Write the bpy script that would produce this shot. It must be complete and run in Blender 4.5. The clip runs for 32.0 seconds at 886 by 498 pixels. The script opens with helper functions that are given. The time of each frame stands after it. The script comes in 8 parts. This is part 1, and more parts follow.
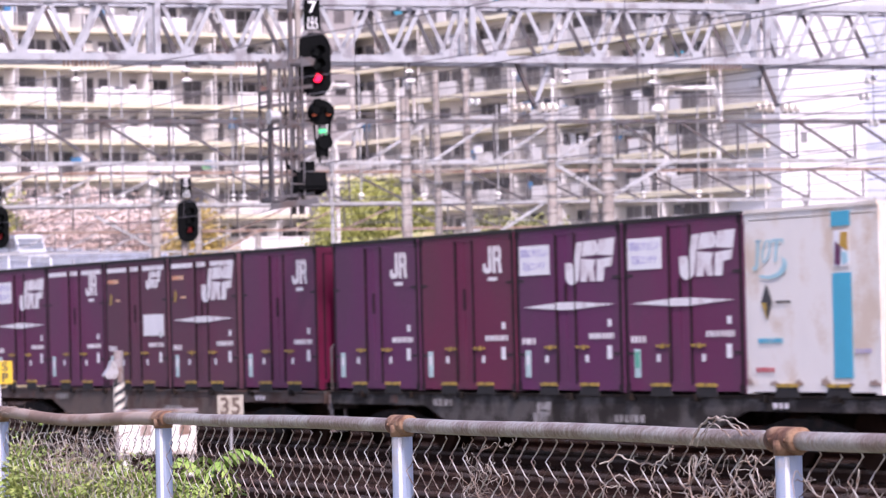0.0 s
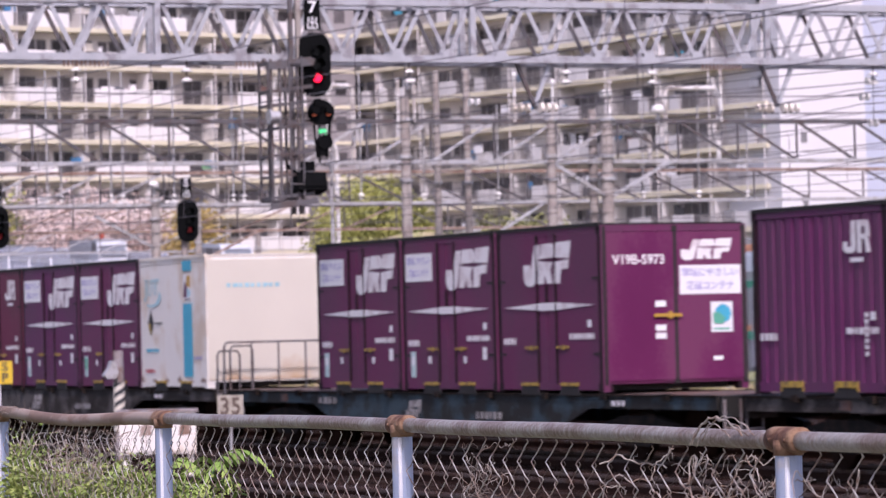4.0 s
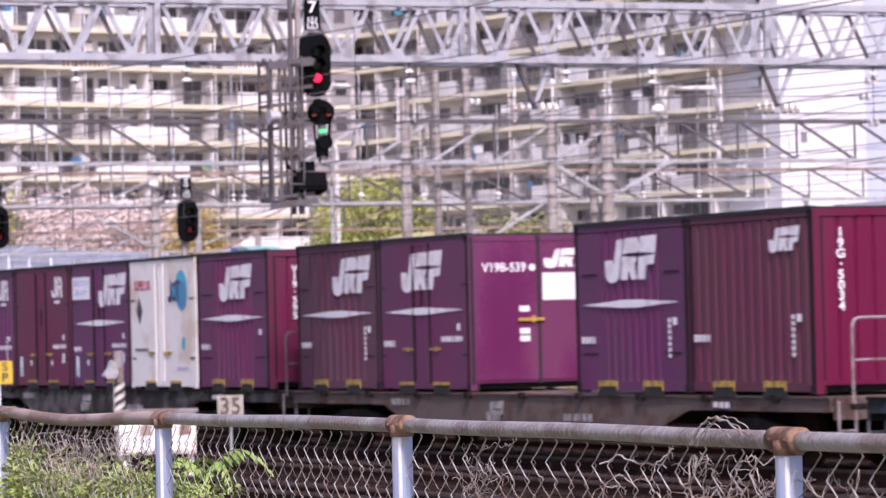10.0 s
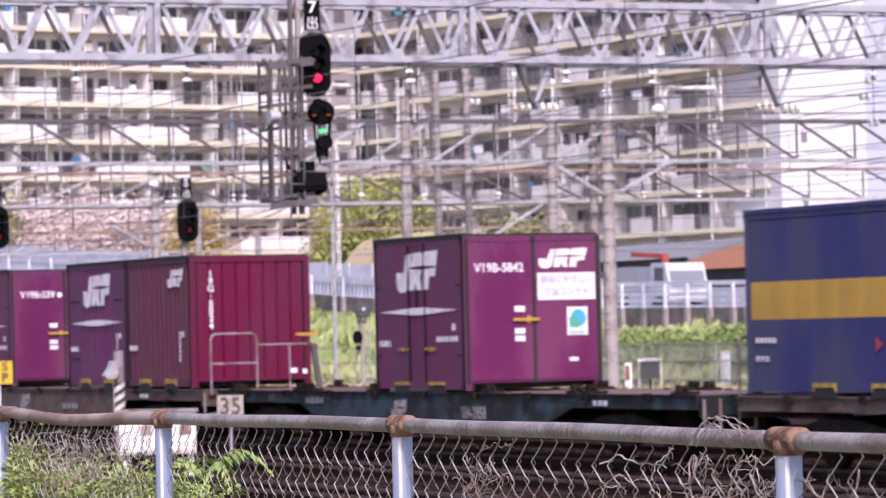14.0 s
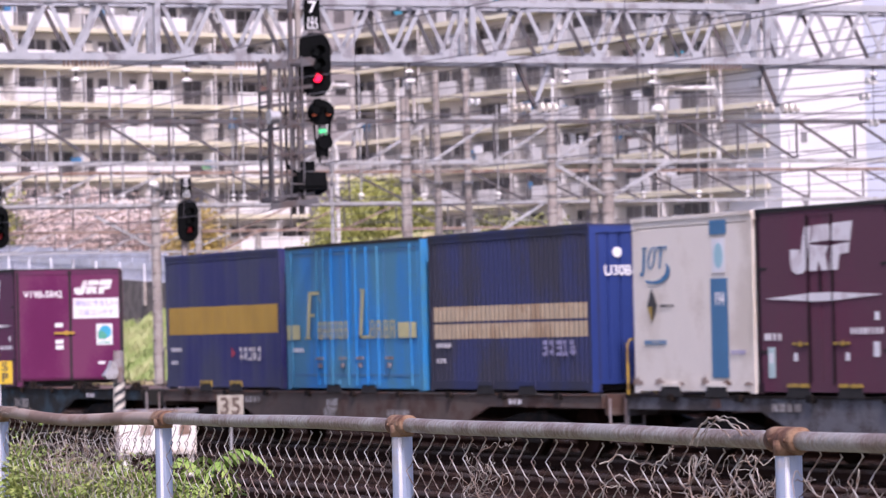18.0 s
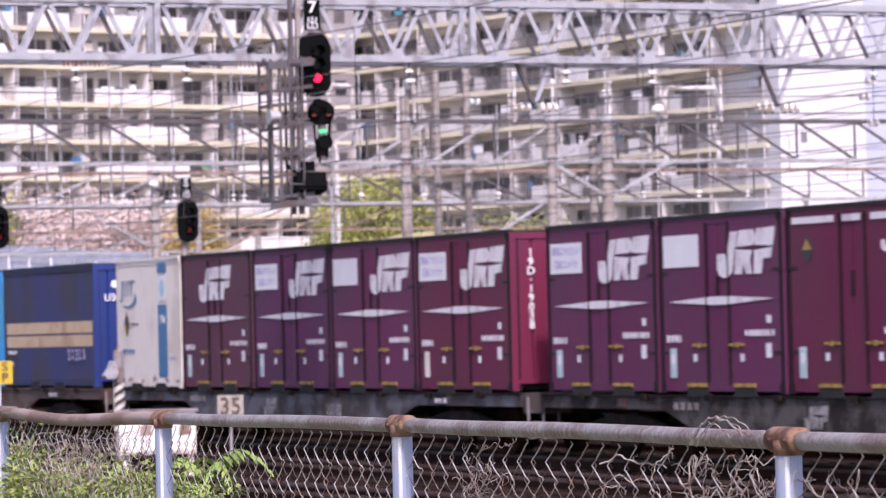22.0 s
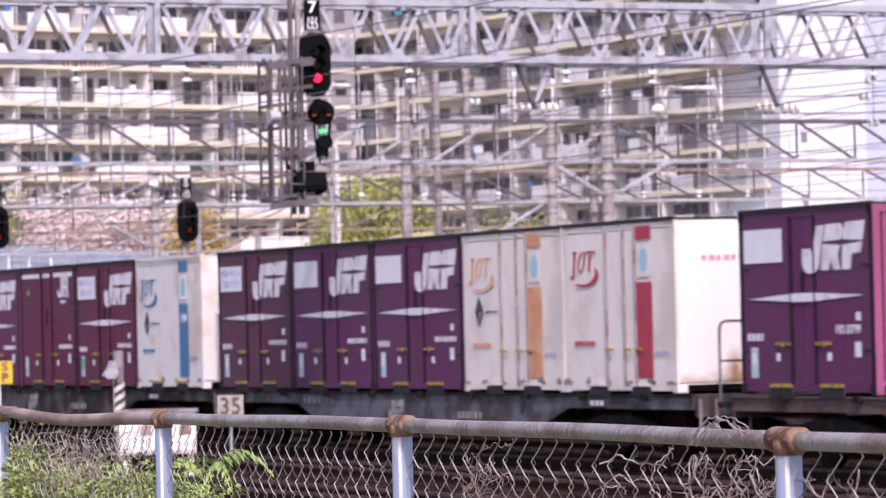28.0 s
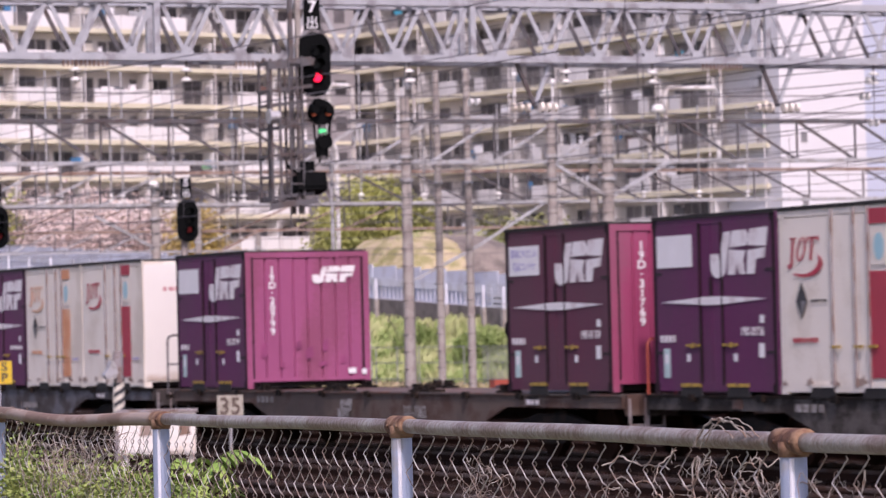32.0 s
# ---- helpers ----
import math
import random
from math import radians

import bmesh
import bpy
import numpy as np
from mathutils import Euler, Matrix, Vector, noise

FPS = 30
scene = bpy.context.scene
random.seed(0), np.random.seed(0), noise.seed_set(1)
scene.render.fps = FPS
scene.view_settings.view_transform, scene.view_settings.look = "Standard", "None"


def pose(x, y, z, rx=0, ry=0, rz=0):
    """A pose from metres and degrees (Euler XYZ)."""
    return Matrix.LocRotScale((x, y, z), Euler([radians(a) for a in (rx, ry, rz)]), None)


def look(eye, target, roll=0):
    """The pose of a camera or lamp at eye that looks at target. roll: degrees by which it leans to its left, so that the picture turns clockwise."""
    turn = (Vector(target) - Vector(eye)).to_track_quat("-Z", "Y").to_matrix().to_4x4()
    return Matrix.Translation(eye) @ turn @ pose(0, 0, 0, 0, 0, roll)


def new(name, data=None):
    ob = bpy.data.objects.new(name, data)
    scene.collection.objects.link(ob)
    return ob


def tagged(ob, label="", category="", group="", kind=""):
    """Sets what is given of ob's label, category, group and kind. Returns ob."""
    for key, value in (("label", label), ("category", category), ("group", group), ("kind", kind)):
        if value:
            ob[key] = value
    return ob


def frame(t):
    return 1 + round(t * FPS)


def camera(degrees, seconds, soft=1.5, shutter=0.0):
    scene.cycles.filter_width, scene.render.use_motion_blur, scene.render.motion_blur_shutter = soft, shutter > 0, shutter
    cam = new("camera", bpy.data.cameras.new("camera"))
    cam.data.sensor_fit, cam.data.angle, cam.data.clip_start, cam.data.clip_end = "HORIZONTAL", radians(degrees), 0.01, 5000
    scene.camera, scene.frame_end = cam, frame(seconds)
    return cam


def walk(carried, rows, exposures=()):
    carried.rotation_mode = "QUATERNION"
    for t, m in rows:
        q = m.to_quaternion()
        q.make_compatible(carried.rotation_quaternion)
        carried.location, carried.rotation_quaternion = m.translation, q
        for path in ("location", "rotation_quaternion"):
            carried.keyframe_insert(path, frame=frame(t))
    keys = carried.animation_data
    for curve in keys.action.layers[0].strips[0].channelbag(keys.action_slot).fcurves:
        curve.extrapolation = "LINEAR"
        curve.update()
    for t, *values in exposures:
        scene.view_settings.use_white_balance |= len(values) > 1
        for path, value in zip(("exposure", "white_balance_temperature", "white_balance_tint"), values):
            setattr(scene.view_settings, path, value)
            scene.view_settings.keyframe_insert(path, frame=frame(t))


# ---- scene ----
cam = camera(12.853, 32.0, soft=1.25, shutter=0.4)
cam.data.dof.use_dof = True          # the lens is focused on the fence, the line behind it is soft
cam.data.dof.focus_distance, cam.data.dof.aperture_fstop = 8.4, 22.0
EYE = Vector((0.0, 0.0, 2.0))
HEAD, TILT, LEAN = radians(23.884), radians(1.2085), -1.372


def view(x, y, z):
    aim = Vector((math.sin(HEAD) * math.cos(TILT), math.cos(HEAD) * math.cos(TILT), math.sin(TILT)))
    eye = Vector((x, y, z))
    return look(eye, eye + aim, LEAN)


# the tripod stands still; a small push forward late in the shot
walk(cam, [(0, view(0, 0, 2.0)), (30.0, view(0, 0, 2.0)), (30.5, view(0.034, 0.077, 2.0)), (32.0, view(0.034, 0.077, 2.0))],
     [(0, 0.70, 6200, 33), (1.1, 0.60, 6200, 33), (2, 0.24, 6200, 33), (3, 0.05, 6200, 33), (3.6, 0.1, 6200, 33), (5.5, 0.46, 6200, 33), (14, 0.47, 6200, 33), (17, 0.36, 6200, 33), (19.5, 0.36, 6200, 33), (22, 0.45, 6200, 33), (25, 0.49, 6200, 33), (28, 0.46, 6200, 33), (29, 0.29, 6300, 33), (30.4, 0.15, 6400, 33), (32, 0.12, 6450, 33)])

# ---- light ----
SUN_FROM = Vector((-0.20, -0.64, 0.80)).normalized()
world = bpy.data.worlds.new("sky")
scene.world = world
world.use_nodes = True
wn = world.node_tree.nodes
sky = wn.new("ShaderNodeTexSky")
sky.sky_type, sky.sun_disc = "NISHITA", False
sky.sun_elevation = math.asin(SUN_FROM.z)
sky.sun_rotation = math.atan2(SUN_FROM.x, SUN_FROM.y)
sky.air_density, sky.dust_density = 1.0, 3.0
wn["Background"].inputs["Strength"].default_value = 0.145
world.node_tree.links.new(sky.outputs[0], wn["Background"].inputs["Color"])
sun = new("sun", bpy.data.lights.new("sun", "SUN"))
sun.data.energy, sun.data.angle, sun.data.color = 2.7, radians(4.0), (1.0, 0.95, 0.88)
sun.matrix_world = look(SUN_FROM * 50, (0, 0, 0))


# ---- materials ----
def mat(name, color, rough=0.6, metal=0.0, scale=3.0, vary=0.15, bump=0.0, second=None, amount=0.5, fine=40.0, rand=0.0, spec=0.5, stretch=(1, 1, 1)):
    """A painted or raw surface: colour varied at two scales, a second colour in patches, fine relief."""
    m = bpy.data.materials.new(name)
    m.use_nodes = True
    t, b = m.node_tree, m.node_tree.nodes["Principled BSDF"]
    co = t.nodes.new("ShaderNodeTexCoord")
    mp = t.nodes.new("ShaderNodeMapping")
    mp.inputs["Scale"].default_value = stretch
    t.links.new(co.outputs["Object"], mp.inputs["Vector"])
    big, small = t.nodes.new("ShaderNodeTexNoise"), t.nodes.new("ShaderNodeTexNoise")
    for n, sc, de in ((big, scale, 4), (small, fine, 3)):
        n.inputs["Scale"].default_value, n.inputs["Detail"].default_value = sc, de
        t.links.new(mp.outputs[0], n.inputs["Vector"])
    ramp = t.nodes.new("ShaderNodeValToRGB")
    lo, hi = [c * (1 - vary) for c in color], [min(1, c * (1 + vary)) for c in color]
    ramp.color_ramp.elements[0].position, ramp.color_ramp.elements[1].position = 0.3, 0.7
    ramp.color_ramp.elements[0].color, ramp.color_ramp.elements[1].color = (*lo, 1), (*hi, 1)
    t.links.new(big.outputs["Fac"], ramp.inputs["Fac"])
    out = ramp.outputs["Color"]
    if second:
        mask = t.nodes.new("ShaderNodeMapRange")
        mask.inputs["From Min"].default_value, mask.inputs["From Max"].default_value = 0.75 - 0.4 * amount, 0.9 - 0.4 * amount
        mixn = t.nodes.new("ShaderNodeMix")
        mixn.data_type = "RGBA"
        add = t.nodes.new("ShaderNodeMath")
        add.operation = "MULTIPLY_ADD"
        add.inputs[1].default_value = 0.35
        t.links.new(small.outputs["Fac"], add.inputs[0])
        t.links.new(big.outputs["Fac"], add.inputs[2])
        t.links.new(add.outputs[0], mask.inputs["Value"])
        t.links.new(mask.outputs[0], mixn.inputs["Factor"])
        t.links.new(out, mixn.inputs["A"])
        mixn.inputs["B"].default_value = (*second, 1)
        out = mixn.outputs["Result"]
    if rand:
        info, hsv, mr = t.nodes.new("ShaderNodeObjectInfo"), t.nodes.new("ShaderNodeHueSaturation"), t.nodes.new("ShaderNodeMapRange")
        mr.inputs["To Min"].default_value, mr.inputs["To Max"].default_value = 1 - rand, 1 + rand
        t.links.new(info.outputs["Random"], mr.inputs["Value"])
        t.links.new(mr.outputs[0], hsv.inputs["Value"])
        t.links.new(out, hsv.inputs["Color"])
        out = hsv.outputs["Color"]
    t.links.new(out, b.inputs["Base Color"])
    rr = t.nodes.new("ShaderNodeMapRange")
    rr.inputs["To Min"].default_value, rr.inputs["To Max"].default_value = max(0.05, rough - 0.12), min(1, rough + 0.12)
    t.links.new(small.outputs["Fac"], rr.inputs["Value"])
    t.links.new(rr.outputs[0], b.inputs["Roughness"])
    b.inputs["Metallic"].default_value = metal
    b.inputs["Specular IOR Level"].default_value = spec
    if bump:
        bp = t.nodes.new("ShaderNodeBump")
        bp.inputs["Strength"].default_value, bp.inputs["Distance"].default_value = bump, 0.02
        t.links.new(small.outputs["Fac"], bp.inputs["Height"])
        t.links.new(bp.outputs[0], b.inputs["Normal"])
    return m


def stained(name, color, rust, spots):
    """White paint with rust stains: each spot has a middle x, z and a width and height, with ragged edges."""
    m = mat(name, color, 0.5, 0, 0.6, 0.04, 0.03)
    t, b = m.node_tree, m.node_tree.nodes["Principled BSDF"]
    base = b.inputs["Base Color"].links[0].from_socket
    co, noise_n = t.nodes.new("ShaderNodeTexCoord"), t.nodes.new("ShaderNodeTexNoise")
    noise_n.inputs["Scale"].default_value, noise_n.inputs["Detail"].default_value = 5.0, 6
    t.links.new(co.outputs["Object"], noise_n.inputs["Vector"])
    for x, z, w, h, strength in spots:
        mp, ln = t.nodes.new("ShaderNodeMapping"), t.nodes.new("ShaderNodeVectorMath")
        mp.inputs["Location"].default_value, mp.inputs["Scale"].default_value = (-x / w, 0, -z / h), (1 / w, 0, 1 / h)
        ln.operation = "LENGTH"
        t.links.new(co.outputs["Object"], mp.inputs["Vector"])
        t.links.new(mp.outputs[0], ln.inputs[0])
        add, mask, mix = t.nodes.new("ShaderNodeMath"), t.nodes.new("ShaderNodeMapRange"), t.nodes.new("ShaderNodeMix")
        add.operation, mix.data_type = "ADD", "RGBA"
        t.links.new(ln.outputs["Value"], add.inputs[0])
        t.links.new(noise_n.outputs["Fac"], add.inputs[1])
        mask.inputs["From Min"].default_value, mask.inputs["From Max"].default_value = 0.6, 1.5
        mask.inputs["To Min"].default_value, mask.inputs["To Max"].default_value = strength, 0.0
        t.links.new(add.outputs[0], mask.inputs["Value"])
        t.links.new(mask.outputs[0], mix.inputs["Factor"])
        t.links.new(base, mix.inputs["A"])
        mix.inputs["B"].default_value = (*rust, 1)
        base = mix.outputs["Result"]
    t.links.new(base, b.inputs["Base Color"])
    return m


def glow(name, color, strength):
    m = bpy.data.materials.new(name)
    m.use_nodes = True
    b = m.node_tree.nodes["Principled BSDF"]
    b.inputs["Base Color"].default_value = (*color, 1)
    b.inputs["Emission Color"].default_value = (*color, 1)
    b.inputs["Emission Strength"].default_value = strength
    return m


RUST = (0.16, 0.075, 0.04)
GRIME = (0.10, 0.085, 0.08)
M = {
    "purple": mat("purple paint", (0.160, 0.028, 0.096), 0.5, 0, 0.9, 0.16, 0.05, (0.125, 0.036, 0.086), 0.5, spec=0.25, rand=0.05, stretch=(1, 1, 0.4)),
    "violet": mat("violet paint", (0.145, 0.029, 0.108), 0.5, 0, 0.9, 0.16, 0.05, (0.115, 0.036, 0.090), 0.5, spec=0.25, rand=0.05, stretch=(1, 1, 0.4)),
    "brown": mat("faded brown paint", (0.150, 0.043, 0.080), 0.6, 0, 0.9, 0.16, 0.05, (0.12, 0.05, 0.075), 0.6, spec=0.25, rand=0.05, stretch=(1, 1, 0.4)),
    "maroon": mat("maroon paint", (0.160, 0.021, 0.066), 0.5, 0, 0.9, 0.14, 0.05, (0.125, 0.029, 0.058), 0.4, spec=0.25, rand=0.05, stretch=(1, 1, 0.4)),
    "magenta": mat("magenta door paint", (0.140, 0.017, 0.086), 0.5, 0, 0.9, 0.12, 0.05, (0.16, 0.04, 0.10), 0.45, rand=0.05, spec=0.25, stretch=(1, 1, 0.4)),
    "dark_plum": mat("weathered dark plum paint", (0.130, 0.031, 0.062), 0.55, 0, 0.9, 0.16, 0.05, (0.105, 0.036, 0.054), 0.5, spec=0.25, rand=0.05, stretch=(1, 1, 0.4)),
    "post_dark": mat("corner post with shade in its colour", (0.042, 0.013, 0.025), 0.7, 0, 2, 0.25, 0.05, (0.02, 0.012, 0.014), 0.5, spec=0.2),
    "pink_patch": mat("darker pink touch-up paint", (0.28, 0.055, 0.155), 0.6, 0, 3, 0.2),
    "red": mat("crimson paint", (0.145, 0.008, 0.044), 0.45, 0, 0.9, 0.10, 0.05, (0.125, 0.016, 0.046), 0.4, rand=0.05, spec=0.25, stretch=(1, 1, 0.4)),
    "faded_red": mat("faded red end paint", (0.205, 0.028, 0.070), 0.5, 0, 0.9, 0.12, 0.05, (0.16, 0.03, 0.068), 0.4, rand=0.05, spec=0.25, stretch=(1, 1, 0.4)),
    "pink": mat("faded pink paint", (0.375, 0.100, 0.220), 0.5, 0, 0.9, 0.14, 0.05, (0.28, 0.08, 0.15), 0.4, rand=0.05, spec=0.25, stretch=(1, 1, 0.4)),
    "white": mat("white container paint", (0.83, 0.80, 0.76), 0.5, 0, 1.2, 0.04, 0.03, (0.68, 0.57, 0.46), 0.15),
    "cream": mat("cream weathered paint", (0.665, 0.625, 0.545), 0.5, 0, 0.5, 0.05, 0.03, (0.62, 0.55, 0.42), 0.12),
    "grey_panel": mat("aged light grey panel paint", (0.87, 0.81, 0.73), 0.55, 0, 1.0, 0.05, 0.03, (0.70, 0.63, 0.54), 0.25),
    "navy": mat("navy paint", (0.040, 0.042, 0.165), 0.5, 0, 0.9, 0.14, 0.05, (0.06, 0.065, 0.13), 0.4, rand=0.05, spec=0.25, stretch=(1, 1, 0.4)),
    "deep_navy": mat("dark navy paint", (0.025, 0.034, 0.125), 0.55, 0, 0.9, 0.14, 0.05, (0.03, 0.03, 0.055), 0.4, stretch=(1, 1, 0.4)),
    "royal": mat("dark royal blue paint", (0.020, 0.045, 0.20), 0.5, 0, 0.9, 0.1, 0.04),
    "cyan": mat("light blue paint", (0.016, 0.245, 0.61), 0.5, 0, 0.9, 0.1, 0.05, (0.06, 0.25, 0.40), 0.4, rand=0.05, stretch=(1, 1, 0.4)),
    "mustard": mat("mustard yellow stripe", (0.52, 0.31, 0.045), 0.55, 0, 1.5, 0.1),
    "tan": mat("tan stripe", (0.47, 0.375, 0.26), 0.55, 0, 1.5, 0.15, 0, (0.34, 0.24, 0.15), 0.3),
    "pale_yellow": mat("pale yellow lettering", (0.60, 0.56, 0.28), 0.5, 0, 2, 0.08),
    "mark": mat("white marking paint", (0.84, 0.82, 0.84), 0.55, 0, 3, 0.05, 0, (0.66, 0.60, 0.62), 0.25),
    "worn_mark": mat("worn white stencil paint", (0.46, 0.44, 0.43), 0.7, 0, 5, 0.2, 0, (0.22, 0.20, 0.19), 0.4),
    "sticker": mat("white sticker", (0.84, 0.84, 0.87), 0.4, 0, 3, 0.03),
    "sticker_text": mat("pale violet print", (0.42, 0.40, 0.62), 0.5, 0, 9, 0.1),
    "label_teal": mat("pale teal label", (0.50, 0.66, 0.66), 0.5, 0, 6, 0.12),
    "cream_rusty": stained("cream paint with rust", (0.665, 0.625, 0.545), (0.50, 0.30, 0.14), ((-0.7, 0.16, 0.30, 0.22, 0.7), (0.55, 0.20, 0.55, 0.42, 0.6), (0.0, 0.12, 1.4, 0.12, 0.7))),
    "white_rusty": stained("white paint with rust", (0.83, 0.80, 0.76), (0.33, 0.16, 0.05), ((-0.30, 0.24, 0.16, 0.44, 0.95), (-0.1, 0.12, 0.9, 0.26, 0.75), (-1.0, 0.14, 0.3, 0.16, 0.6))),
    "rose_end": mat("rubbed rose red end paint", (0.36, 0.065, 0.15), 0.5, 0, 0.9, 0.15, 0.05, (0.30, 0.09, 0.15), 0.4, spec=0.25, stretch=(1, 1, 0.4)),
    "deck_pale": mat("pale grey wagon paint", (0.18, 0.18, 0.20), 0.7, 0, 2.0, 0.2, 0.1, (0.07, 0.06, 0.058), 0.45, spec=0.2),
    "sky_blue": mat("sky blue print", (0.05, 0.42, 0.60), 0.5, 0, 2, 0.06),
    "steel_blue": mat("steel blue print", (0.06, 0.20, 0.38), 0.5, 0, 2, 0.08),
    "orange": mat("orange print", (0.74, 0.33, 0.17), 0.5, 0, 2, 0.12, 0, (0.72, 0.46, 0.30), 0.4),
    "brick_red": mat("red print", (0.46, 0.045, 0.075), 0.5, 0, 2, 0.1),
    "pale_red": mat("faded red print", (0.66, 0.34, 0.36), 0.55, 0, 4, 0.2),
    "green": mat("green sticker print", (0.10, 0.42, 0.30), 0.5, 0, 2, 0.1),
    "yellow": mat("yellow safety paint", (0.55, 0.37, 0.05), 0.55, 0, 8, 0.15, 0.05, (0.22, 0.14, 0.05), 0.35),
    "dark": mat("dark recess", (0.02, 0.018, 0.018), 0.8, 0, 5, 0.2),
    "charcoal": mat("charcoal mark", (0.05, 0.05, 0.055), 0.6, 0, 5, 0.1),
    "gold": mat("dull gold mark", (0.42, 0.28, 0.05), 0.55, 0, 5, 0.1),
    "deck_grey": mat("grey wagon paint", (0.145, 0.13, 0.122), 0.7, 0, 2.0, 0.25, 0.1, (0.03, 0.024, 0.021), 0.5, spec=0.2),
    "deck_blue": mat("blue grey wagon paint", (0.055, 0.09, 0.11), 0.65, 0, 2.0, 0.2, 0.1, (0.025, 0.024, 0.023), 0.5, spec=0.2),
    "deck_brown": mat("brown wagon paint", (0.155, 0.12, 0.103), 0.75, 0, 2.0, 0.25, 0.1, (0.10, 0.06, 0.048), 0.3, spec=0.2),
    "deck_top": mat("rusty deck top", (0.17, 0.085, 0.06), 0.8, 0, 2.0, 0.2, 0.1, GRIME, 0.4),
    "bogie": mat("brake dust black", (0.014, 0.012, 0.011), 0.85, 0.0, 6, 0.2, 0.1, (0.03, 0.02, 0.015), 0.3, spec=0.15),
    "galv": mat("galvanised steel", (0.55, 0.55, 0.57), 0.45, 0.35, 5, 0.1, 0.05, (0.40, 0.38, 0.37), 0.3),
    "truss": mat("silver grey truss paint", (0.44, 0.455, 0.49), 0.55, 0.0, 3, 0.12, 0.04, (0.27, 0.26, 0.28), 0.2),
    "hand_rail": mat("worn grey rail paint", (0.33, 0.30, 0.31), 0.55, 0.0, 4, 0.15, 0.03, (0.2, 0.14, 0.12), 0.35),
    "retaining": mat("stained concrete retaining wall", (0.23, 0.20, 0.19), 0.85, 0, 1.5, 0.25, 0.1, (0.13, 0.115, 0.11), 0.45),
    "truss_dark": mat("dark steel, worn and shaded members", (0.12, 0.115, 0.125), 0.7, 0.0, 3, 0.2, 0.05, (0.10, 0.075, 0.07), 0.3),
    "truss_rust": mat("rusty brown steel", (0.26, 0.16, 0.12), 0.75, 0.1, 3, 0.2, 0.05, (0.36, 0.28, 0.24), 0.4),
    "concrete": mat("weathered concrete", (0.42, 0.38, 0.35), 0.85, 0, 2.5, 0.12, 0.08, (0.30, 0.26, 0.24), 0.35),
    "black": mat("matt black signal paint", (0.005, 0.0055, 0.006), 0.75, 0, 5, 0.2, 0.03, spec=0.06),
    "signal_grey": mat("dark grey signal back", (0.055, 0.057, 0.068), 0.55, 0, 5, 0.2, 0.03, (0.09, 0.09, 0.10), 0.4),
    "lens": mat("dark glass lens", (0.012, 0.014, 0.014), 0.35, 0, 5, 0.1, spec=0.3),
    "pipe_white": mat("weathered white pipe paint", (0.78, 0.77, 0.76), 0.6, 0, 2, 0.12, 0, (0.42, 0.38, 0.35), 0.35),
    "porcelain": mat("white porcelain", (0.78, 0.77, 0.74), 0.2, 0, 9, 0.04),
    "wire": mat("dark wire", (0.12, 0.11, 0.12), 0.6, 0.0, 3, 0.2),
    "ballast": mat("rust stained ballast", (0.016, 0.009, 0.0075), 0.95, 0, 6.0, 0.4, 0.6, (0.042, 0.026, 0.022), 0.3, fine=14, spec=0.03),
    "soil": mat("dry earth", (0.20, 0.16, 0.12), 0.95, 0, 0.4, 0.25, 0.3, (0.11, 0.13, 0.06), 0.45, fine=6),
    "rail": mat("worn rail steel", (0.12, 0.09, 0.08), 0.6, 0.2, 3, 0.15, 0.02, (0.09, 0.045, 0.03), 0.35, spec=0.2),
    "rail_web": mat("rusty rail web", (0.035, 0.017, 0.012), 0.9, 0.0, 3, 0.2, spec=0.1),
    "sleeper": mat("rust-dusted concrete sleeper", (0.03, 0.019, 0.016), 0.9, 0, 4, 0.2, 0.1, spec=0.1),
    "grass": mat("grass blades", (0.31, 0.42, 0.13), 0.7, 0, 0.5, 0.3, 0, (0.43, 0.46, 0.21), 0.4),
    "bush_leaf": mat("bush leaves", (0.23, 0.33, 0.085), 0.7, 0, 0.7, 0.3, 0, (0.32, 0.38, 0.14), 0.4),
    "dry_grass": mat("dry grass", (0.52, 0.42, 0.27), 0.8, 0, 1.0, 0.25, 0, (0.26, 0.24, 0.10), 0.35),
    "weed": mat("yellow-green weed leaf", (0.205, 0.31, 0.06), 0.6, 0, 4, 0.4, 0, (0.30, 0.34, 0.10), 0.35),
    "weed_fresh": mat("fresh green leaf", (0.20, 0.34, 0.06), 0.5, 0, 4, 0.3, 0, (0.30, 0.38, 0.10), 0.4),
    "vine": mat("dry vine stem", (0.41, 0.37, 0.335), 0.8, 0, 30, 0.35, 0, (0.24, 0.16, 0.12), 0.3),
    "scrub": mat("brown winter scrub", (0.17, 0.14, 0.125), 0.95, 0, 0.5, 0.35, 0.2, (0.26, 0.22, 0.19), 0.4, fine=5),
    "twig": mat("bare brown twigs", (0.17, 0.12, 0.10), 0.9, 0, 2, 0.3),
    "pale_cyan": mat("faded cyan print", (0.34, 0.60, 0.68), 0.5, 0, 2, 0.1),
    "leaf_yellow": mat("yellow green foliage", (0.46, 0.46, 0.13), 0.6, 0, 0.8, 0.2, 0, (0.33, 0.35, 0.10), 0.4),
    "leaf_olive": mat("olive green foliage", (0.31, 0.33, 0.12), 0.6, 0, 0.8, 0.25, 0, (0.25, 0.26, 0.10), 0.45),
    "leaf_amber": mat("amber foliage", (0.52, 0.39, 0.12), 0.6, 0, 0.8, 0.2),
    "blossom": mat("pale pink blossom", (0.82, 0.71, 0.68), 0.7, 0, 0.8, 0.12, 0, (0.68, 0.54, 0.48), 0.4),
